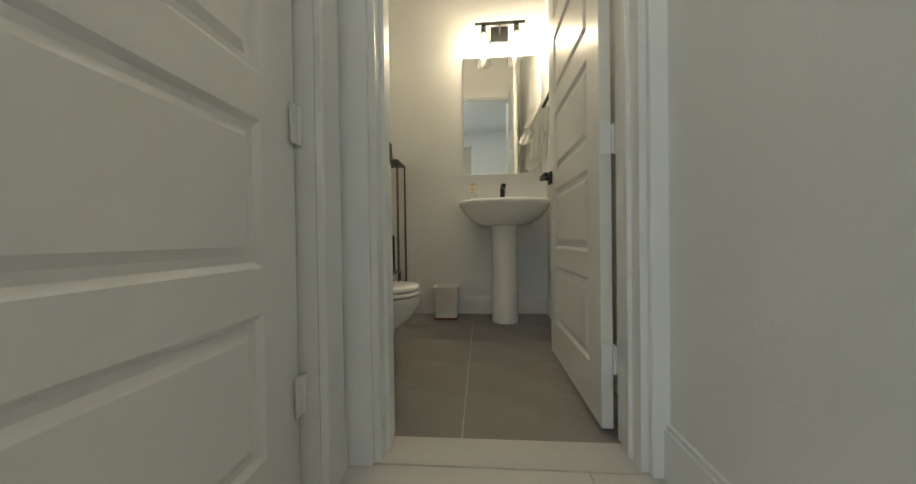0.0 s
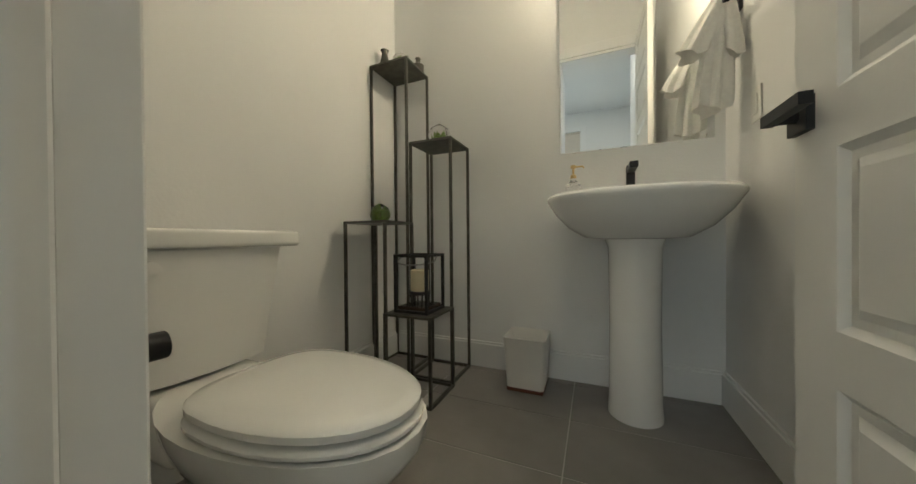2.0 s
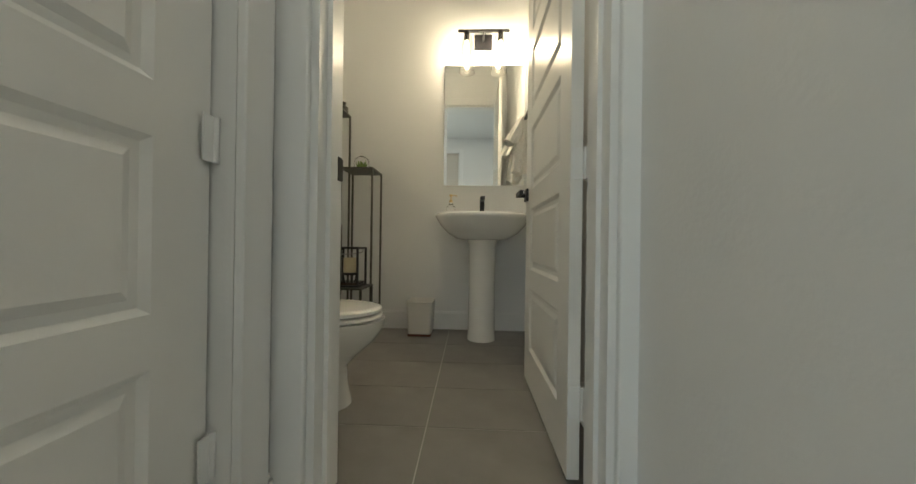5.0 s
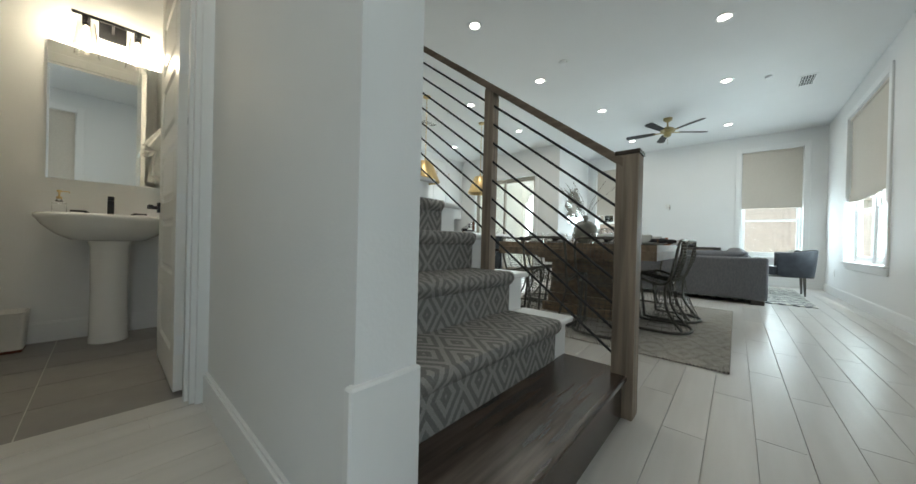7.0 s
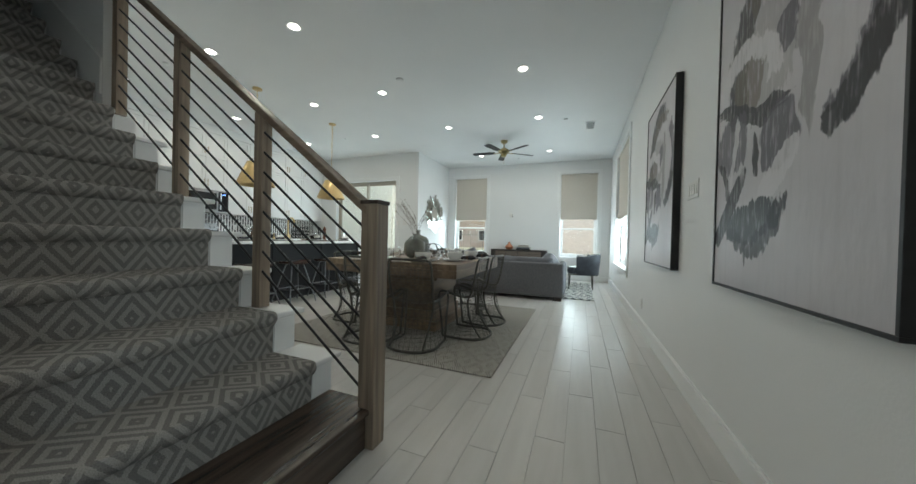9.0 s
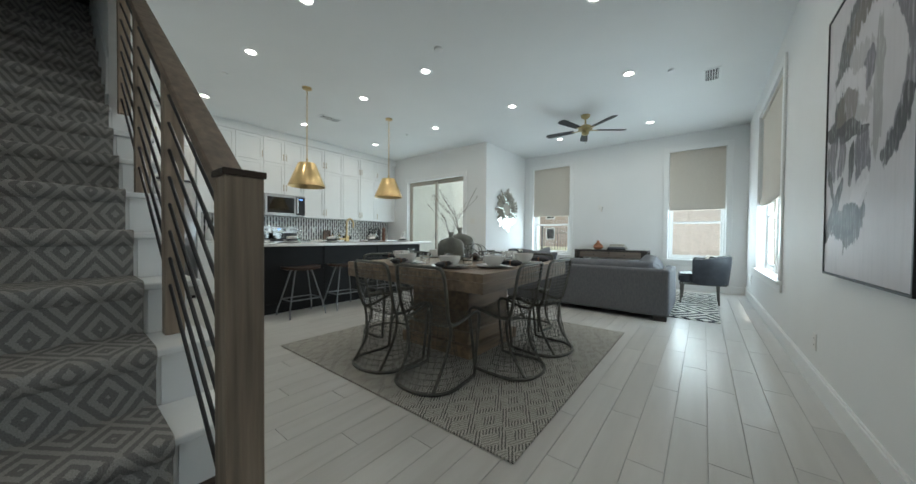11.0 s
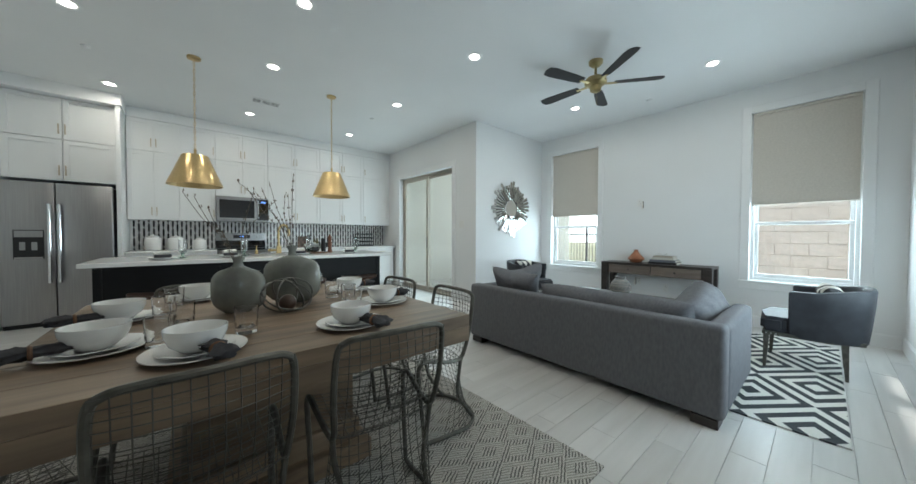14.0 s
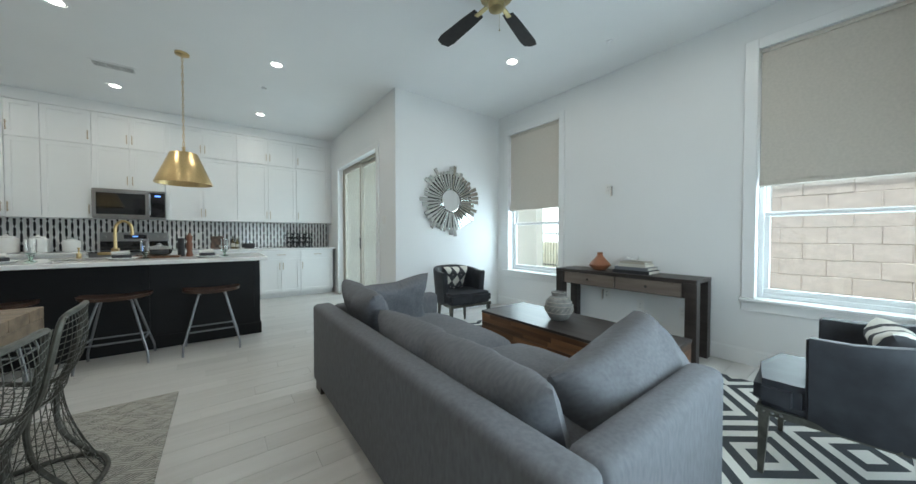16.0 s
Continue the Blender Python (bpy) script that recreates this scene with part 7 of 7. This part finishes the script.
# lit recessed fittings for the added unseen lamps of entry, hall and stairwell
for cx, cy, h in UNSEEN_CANS:
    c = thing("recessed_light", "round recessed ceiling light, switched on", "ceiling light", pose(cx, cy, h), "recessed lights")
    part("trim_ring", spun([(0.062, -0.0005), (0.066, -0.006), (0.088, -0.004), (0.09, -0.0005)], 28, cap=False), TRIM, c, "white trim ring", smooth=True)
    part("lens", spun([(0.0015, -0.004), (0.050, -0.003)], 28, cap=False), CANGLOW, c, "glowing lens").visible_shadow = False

# ---- outdoors ----
GRASS = mat("dry_lawn", (0.34, 0.33, 0.23), 0.95, var=0.4, scale=8, bump=0.3, bscale=60)
CONC = mat("patio_concrete", (0.42, 0.41, 0.38), 0.85, var=0.1, scale=4, bump=0.05, bscale=80)
BLOCK = mat("split_face_block", (0.72, 0.63, 0.585), 0.9, var=0.09, scale=14, bump=0.5, bscale=30)
MORTAR = mat("mortar", (0.66, 0.58, 0.54), 0.95, var=0.1)
WBRICK = mat("white_painted_brick", (0.85, 0.84, 0.78), 0.7, var=0.06, scale=20, bump=0.1, bscale=60)
ROOF = mat("roof_shingle", (0.17, 0.165, 0.165), 0.9, var=0.25, scale=10)
REDB = mat("far_brick", (0.42, 0.34, 0.30), 0.9, var=0.2, scale=6)
FENCEM = mat("fence_metal", (0.10, 0.10, 0.105), 0.5, metal=0.2, var=0.1)
LEAF = mat("leaf_green", (0.085, 0.13, 0.04), 0.6, var=0.4, scale=3)
BARK = mat("bark", (0.12, 0.09, 0.07), 0.9, var=0.3, scale=20)
bm = bmesh.new()
box(bm, -300, -300, -0.9, 300, 300, -0.16)
tagged(new("ground", mesh_of("ground", bm, GRASS)), "dry green lawn", "", "", "structure")
bm = bmesh.new()
arc = [(75 * math.cos(a), 75 * math.sin(a)) for a in [radians(-75 + 5 * k) for k in range(31)]]
lo_v = [bm.verts.new((x, y, -1)) for x, y in arc]
hi_v = [bm.verts.new((x, y, 45)) for x, y in arc]
for k in range(30):
    bm.faces.new((lo_v[k], lo_v[k + 1], hi_v[k + 1], hi_v[k]))
setting("backdrop", bm, SKYCARD, "pale hazy sky")
setting("pavement_patio", bx(XL + 0.17, 2.67, -0.16, 10.9, 5.6, -0.03), CONC, "pale concrete patio slab")
# roof added out of view to shade the house; open over the patio
bm = bx(-2.4, YS - 0.3, H + 0.31, XE + 0.3, 2.6, H + 0.36)
box(bm, -2.4, 2.601, H + 0.31, XL + 0.2, YK + 0.4, H + 0.36)
setting("wall_outer_roof", bm, ROOF, "unseen dark flat roof over the house")


def bricks(name, origin, ux, uz_n, n_u, n_z, bw, bh, depth, gap, material, label, back):
    """A field of bricks along ux from origin, one mesh; back: its mortar."""
    ux = Vector(ux)
    nrm = Vector((ux.y, -ux.x, 0))
    verts, faces = [], []
    rs = random.Random(n_u * 7 + n_z)
    for r in range(n_z):
        for c in range(-1, n_u):
            u0 = c * bw + (bw / 2 if r % 2 else 0) + gap / 2
            u1 = min(u0 + bw - gap, n_u * bw)
            u0 = max(0, u0)
            if u1 - u0 < 0.02:
                continue
            z0, z1, d = r * bh + gap / 2, (r + 1) * bh - gap / 2, depth * rs.uniform(0.7, 1.1)
            b0 = len(verts)
            for dd in (0, d):
                for u, z in ((u0, z0), (u1, z0), (u1, z1), (u0, z1)):
                    p = Vector(origin) + ux * u + nrm * dd
                    verts.append((p.x, p.y, origin[2] + z))
            for q in ((4, 5, 6, 7), (0, 4, 7, 3), (1, 2, 6, 5), (0, 1, 5, 4), (3, 7, 6, 2)):
                faces.append([b0 + i for i in q])
    me = bpy.data.meshes.new(name)
    me.from_pydata(verts, [], faces)
    me.materials.append(material)
    ob = new(name, me)
    ob.parent = back
    ob["kind"] = "stuff"
    ob["label"] = label
    return ob


pw = setting("wall_patio_side", bx(XL + 0.17, 5.28, -0.16, 10.9, 5.5, 3.0), WBRICK, "white painted brick patio wall")
bricks("bricks", (XL + 0.18, 5.28, -0.15), (1, 0, 0), 0, 15, 44, 0.208, 0.071, 0.005, 0.006, WBRICK, "white painted bricks", pw)
arch = bmesh.new()
AY0, AY1, AS = 3.3, 5.2, 2.0
for k in range(20):
    y0 = AY0 + (AY1 - AY0) * k / 20
    y1 = AY0 + (AY1 - AY0) * (k + 1) / 20
    ym_ = (y0 + y1) / 2
    zt = AS + 0.75 * math.sqrt(max(0, 1 - ((ym_ - (AY0 + AY1) / 2) / ((AY1 - AY0) / 2)) ** 2))
    box(arch, 10.7, y0, zt, 10.9, y1, 3.0)
box(arch, 10.7, 2.67, -0.16, 10.9, AY0, 3.0)
box(arch, 10.7, AY1, -0.16, 10.9, 5.279, 3.0)
setting("wall_patio_front", arch, WBRICK, "white painted brick wall with an arched opening")
pc = thing("patio_chair", "white round-backed patio chair", "patio chair", pose(9.55, 4.55, -0.03, 0, 0, 150))
part("shell", spun([(0.05, 0.40), (0.2, 0.41), (0.28, 0.47), (0.33, 0.62), (0.32, 0.62), (0.27, 0.48), (0.18, 0.425)], 24), PLASTIC, pc, smooth=True)
for k in range(4):
    bm = bmesh.new()
    a = math.pi / 4 + k * math.pi / 2
    tube(bm, [(0.1 * math.cos(a), 0.1 * math.sin(a), 0.41), (0.26 * math.cos(a), 0.26 * math.sin(a), 0.0)], 0.01, 6)
    part("leg", bm, PLASTIC, pc)

nb = setting("wall_neighbour", bx(11.62, -6.0, -0.16, 11.9, 0.62, 1.86), MORTAR, "tan split-face block garden wall")
rs = random.Random(2)
blk = mesh_of("block", bx(0, 0.001, 0.001, 0.03, 0.399, 0.199, 0.007, 1), BLOCK)
for r in range(10):
    for c in range(16):
        y0 = 0.62 - 0.4 * (c + 1) + (0.2 if r % 2 else 0)
        if y0 > 0.23:
            continue
        o = new("block", blk)
        o.parent = nb
        o.matrix_basis = pose(11.609 + rs.uniform(-0.004, 0.004), y0, -0.15 + r * 0.2)
setting("trim_wall_coping", bx(11.56, -6.0, 1.861, 11.94, 0.64, 1.93, 0.01), MORTAR, "tan block wall coping")
fence = thing("metal_fence", "dark grey metal picket fence beyond the garden", "fence", pose(15.2, 4.0, -0.16))
for z in (0.25, 1.35):
    part("rail", bx(-0.02, -5, z, 0.02, 6, z + 0.04), FENCEM, fence)
pk = mesh_of("picket", bx(-0.009, -0.009, 0.05, 0.009, 0.009, 1.6), FENCEM)
for k in range(92):
    o = new("picket", pk)
    o.parent = fence
    o.matrix_basis = pose(0, -4.95 + 0.12 * k, 0)
for k in range(5):
    part("post", bx(-0.03, -5 + 2.7 * k, 0, 0.03, -4.94 + 2.7 * k, 1.7), FENCEM, fence)


def house(m, w, d, h, lab):
    root = thing("house", lab, "house", m, "far houses")
    part("wall", bx(0, -w / 2, 0, d, w / 2, h), REDB, root)
    bm = bmesh.new()
    v = [bm.verts.new(p) for p in ((-0.5, -w / 2 - 0.5, h + 0.001), (d + 0.5, -w / 2 - 0.5, h + 0.001), (d + 0.5, w / 2 + 0.5, h + 0.001), (-0.5, w / 2 + 0.5, h + 0.001), (d / 2, -w / 2 + 2.5, h + 2.8), (d / 2, w / 2 - 2.5, h + 2.8))]
    for q in ((0, 1, 4), (1, 2, 5, 4), (2, 3, 5), (3, 0, 4, 5), (0, 3, 2, 1)):
        bm.faces.new([v[i] for i in q])
    part("roof", bm, ROOF, root)
    for k in range(4):
        for z in (0.9, 3.6):
            if z + 1.5 < h:
                y = -w / 2 + w * (k + 0.5) / 4
                wn_ = part("window", bx(-0.03, y - 0.6, z, -0.001, y + 0.6, z + 1.5), VINYL, root)
                part("pane", bx(-0.035, y - 0.5, z + 0.1, -0.031, y + 0.5, z + 1.4), DARKGLASS, wn_)


house(pose(42, 9.5, -0.16), 14, 10, 5.6, "pale brick two-storey house with a grey roof")
house(pose(52, 62, -0.16), 14, 10, 5.6, "pale brick two-storey house with a grey roof")
house(pose(46, -9, -0.16), 14, 10, 3.2, "low pale brick house with a grey roof")


def tree(m, h, seed):
    rs = random.Random(seed)
    root = thing("tree", "small leafy green tree behind the fence", "tree", m, "garden trees")
    bm = bmesh.new()
    tips = []
    tube(bm, [(0, 0, 0), (0.03, 0.02, h * 0.25), (0.0, 0.05, h * 0.45)], 0.06, 8)
    for k in range(9):
        a = k * 2.4
        l = h * rs.uniform(0.25, 0.5)
        tip = Vector((math.cos(a) * l * 0.7, math.sin(a) * l * 0.7, h * 0.42 + l * rs.uniform(0.5, 1.0)))
        tube(bm, smooth_path([(0, 0.04, h * 0.4), tip * 0.5 + Vector((0, 0, h * 0.22)), tip], 3), 0.022, 5)
        tips.append(tip)
    part("trunk", bm, BARK, root, smooth=True)
    verts, faces = [], []
    for t in tips:
        for k in range(170):
            p = t + Vector((rs.gauss(0, 0.25), rs.gauss(0, 0.25), rs.gauss(0, 0.22))) * (h / 3.2)
            d1 = Vector((rs.uniform(-1, 1), rs.uniform(-1, 1), rs.uniform(-0.6, 0.6))).normalized() * 0.055
            d2 = d1.cross(Vector((rs.uniform(-1, 1), rs.uniform(-1, 1), 1))).normalized() * 0.028
            b0 = len(verts)
            verts += [tuple(p - d1), tuple(p + d2), tuple(p + d1), tuple(p - d2)]
            faces.append((b0, b0 + 1, b0 + 2, b0 + 3))
    me = bpy.data.meshes.new("crown")
    me.from_pydata(verts, [], faces)
    me.materials.append(LEAF)
    o = new("crown", me)
    o.parent = root


tree(pose(27.0, 17.5, -0.16), 3.4, 1)
tree(pose(29.0, 21.6, -0.16), 3.8, 2)
tree(pose(16.4, 1.6, -0.16), 3.2, 3)

# ---- backsplash, floor tiles and planks ----
TILEW = mat("white_tile", (0.84, 0.83, 0.81), 0.15, var=0.04, scale=8, coat=0.2)
TILEB = mat("black_tile", (0.03, 0.03, 0.033), 0.25, var=0.25, scale=10, coat=0.2)
bsp = setting("wall_backsplash", bx(3.213, YK - 0.006, 0.916, XL, YK - 0.0005, 1.399), mat("backsplash_grout", (0.8, 0.79, 0.77), 0.5), "black and white picket tile backsplash")
CW, PH, TIP = 0.0288, 0.158, 0.040


def picket_outline(z0, z1):
    """A long pointed tile, clipped to the strip between worktop and cabinets."""
    w = CW / 2 - 0.0007
    return [(x, max(z0, min(z1, z * 0.99))) for x, z in ((0, -PH / 2 - TIP / 2), (w, -PH / 2 + TIP / 2), (w, PH / 2 - TIP / 2), (0, PH / 2 + TIP / 2), (-w, PH / 2 - TIP / 2), (-w, -PH / 2 + TIP / 2))]


cache, wv_, wf_ = {}, [], []
for i in range(152):
    x = 3.213 + CW * (i + 0.5)
    if x > XL - 0.01:
        break
    for j in range(-1, 6):
        zc = 0.883 + PH * j + (0 if i % 4 in (0, 1) else PH / 2)
        z0, z1 = max(-0.2, 0.918 - zc), min(0.2, 1.397 - zc)
        if z0 > PH / 2 - 0.02 or z1 < -PH / 2 + 0.02:
            continue
        o = picket_outline(z0, z1)
        if i % 2:
            key = (round(z0, 3), round(z1, 3))
            if key not in cache:
                bm = bmesh.new()
                a = [bm.verts.new((q * 0.90, 0, z * 0.86)) for q, z in o]
                b = [bm.verts.new((q * 0.87, -0.005, z * 0.85)) for q, z in o]
                bm.faces.new(b)
                for k in range(6):
                    bm.faces.new((a[k], a[(k + 1) % 6], b[(k + 1) % 6], b[k]))
                bmesh.ops.dissolve_degenerate(bm, dist=1e-5, edges=bm.edges[:])
                cache[key] = mesh_of("tile", bm, TILEB)
            t_ = new("tile", cache[key])
            t_.parent = bsp
            t_.matrix_basis = pose(x, YK - 0.0062, zc)
        else:
            b0 = len(wv_)
            wv_ += [(x + q, YK - 0.0062, zc + z) for q, z in o] + [(x + q * 0.95, YK - 0.0112, zc + z) for q, z in o]
            wf_.append([b0 + 6 + k for k in range(6)])
            wf_ += [(b0 + k, b0 + (k + 1) % 6, b0 + 6 + (k + 1) % 6, b0 + 6 + k) for k in range(6)]
me = bpy.data.meshes.new("white_tiles")
me.from_pydata(wv_, [], wf_)
me.materials.append(TILEW)
wt = new("white_tiles", me)
wt.parent = bsp
tagged(wt, "glossy white picket tiles", kind="stuff")

fl = bpy.data.objects["floor"]
PW, PL = 0.1484, 0.915
rs = random.Random(21)
pcache, far_v, far_f = {}, [], []


def plank(x0, x1, y0, y1):
    if y0 > 1.3 or x1 < 0.0 or x0 > 8.2:
        b0 = len(far_v)
        g = 0.001
        for z in (-0.008, 0.0):
            far_v.extend([(x0 + g, y0 + g, z), (x1 - g, y0 + g, z), (x1 - g, y1 - g, z), (x0 + g, y1 - g, z)])
        far_f.extend([[b0 + i for i in q] for q in ((4, 5, 6, 7), (0, 1, 5, 4), (1, 2, 6, 5), (2, 3, 7, 6), (3, 0, 4, 7))])
        return
    key = (round(x1 - x0, 3), round(y1 - y0, 3))
    if key not in pcache:
        pcache[key] = mesh_of("plank", bx(0.001, 0.001, -0.008, x1 - x0 - 0.001, y1 - y0 - 0.001, 0.0, 0.0008, 1), PLANK)
    o = new("plank", pcache[key])
    o.parent = fl
    o.matrix_basis = pose(x0, y0, 0)


row = 0
y = -1.022 - PW * 6
while y < YK:
    y0, y1 = max(y, YS), min(y + PW, YK)
    spans = [(-2.04, XE)]
    if y0 >= -0.35:
        spans = [(-2.04, HX0 - 0.02), (HX0 - 0.02, HX1 + 0.02), (SX0, XE)]
    if y0 >= 0.0:
        spans = [(HX0 - 0.02, HX1 + 0.02), (2.1, XE)]
    if y1 > 1.16:
        spans = [(2.1, XE if y1 < 2.5 else XL + 0.05)]
        if y0 < 1.16:
            spans.insert(0, (HX0 - 0.02, HX1 + 0.02))
    if y0 > 4.2:
        spans = [(2.0, XL + 0.05)]
    off = (0.0, 0.405, 0.71, 0.2, 0.55)[row % 5]
    for a, b in spans:
        yy1 = min(y1, 1.165) if b < 1 and y1 > 1.165 else y1
        x = -3.0 + off
        while x < b:
            p, q = max(x, a), min(x + PL, b)
            if q - p > 0.02 and yy1 - y0 > 0.02:
                plank(p, q, y0, yy1)
            x += PL
    y += PW
    row += 1
me = bpy.data.meshes.new("far_planks")
me.from_pydata(far_v, [], far_f)
me.materials.append(PLANKF)
fp = new("far_planks", me)
fp.parent = fl
tagged(fp, "pale wood-look plank tiles", kind="stuff")
setting("trim_threshold", bx(DX0 + 0.001, 1.166, -0.008, DX1 - 0.001, 1.285, 0.003, 0.002, 1), PLANK, "pale stone threshold at the powder room")
bf = setting("floor_powder", bx(BX0, 1.286, -0.0079, BX1, BY1, -0.003), BGROUT, "grey tile powder room floor")
tcache = {}
for i in range(-2, 2):
    for j in range(-1, 6):
        x0, x1 = max(BX0, 0.32 + 0.615 * i), min(BX1, 0.32 + 0.615 * (i + 1))
        y0, y1 = max(1.286, 1.588 + 0.3165 * j), min(BY1, 1.588 + 0.3165 * (j + 1))
        if x1 - x0 < 0.01 or y1 - y0 < 0.01:
            continue
        key = (round(x1 - x0, 3), round(y1 - y0, 3))
        if key not in tcache:
            tcache[key] = mesh_of("floor_tile", bx(0.0018, 0.0018, -0.002, x1 - x0 - 0.0018, y1 - y0 - 0.0018, 0.0, 0.0008, 1), BATHTILE)
        o = new("floor_tile", tcache[key])
        o.parent = bf
        o.matrix_basis = pose(x0, y0, -0.0008)
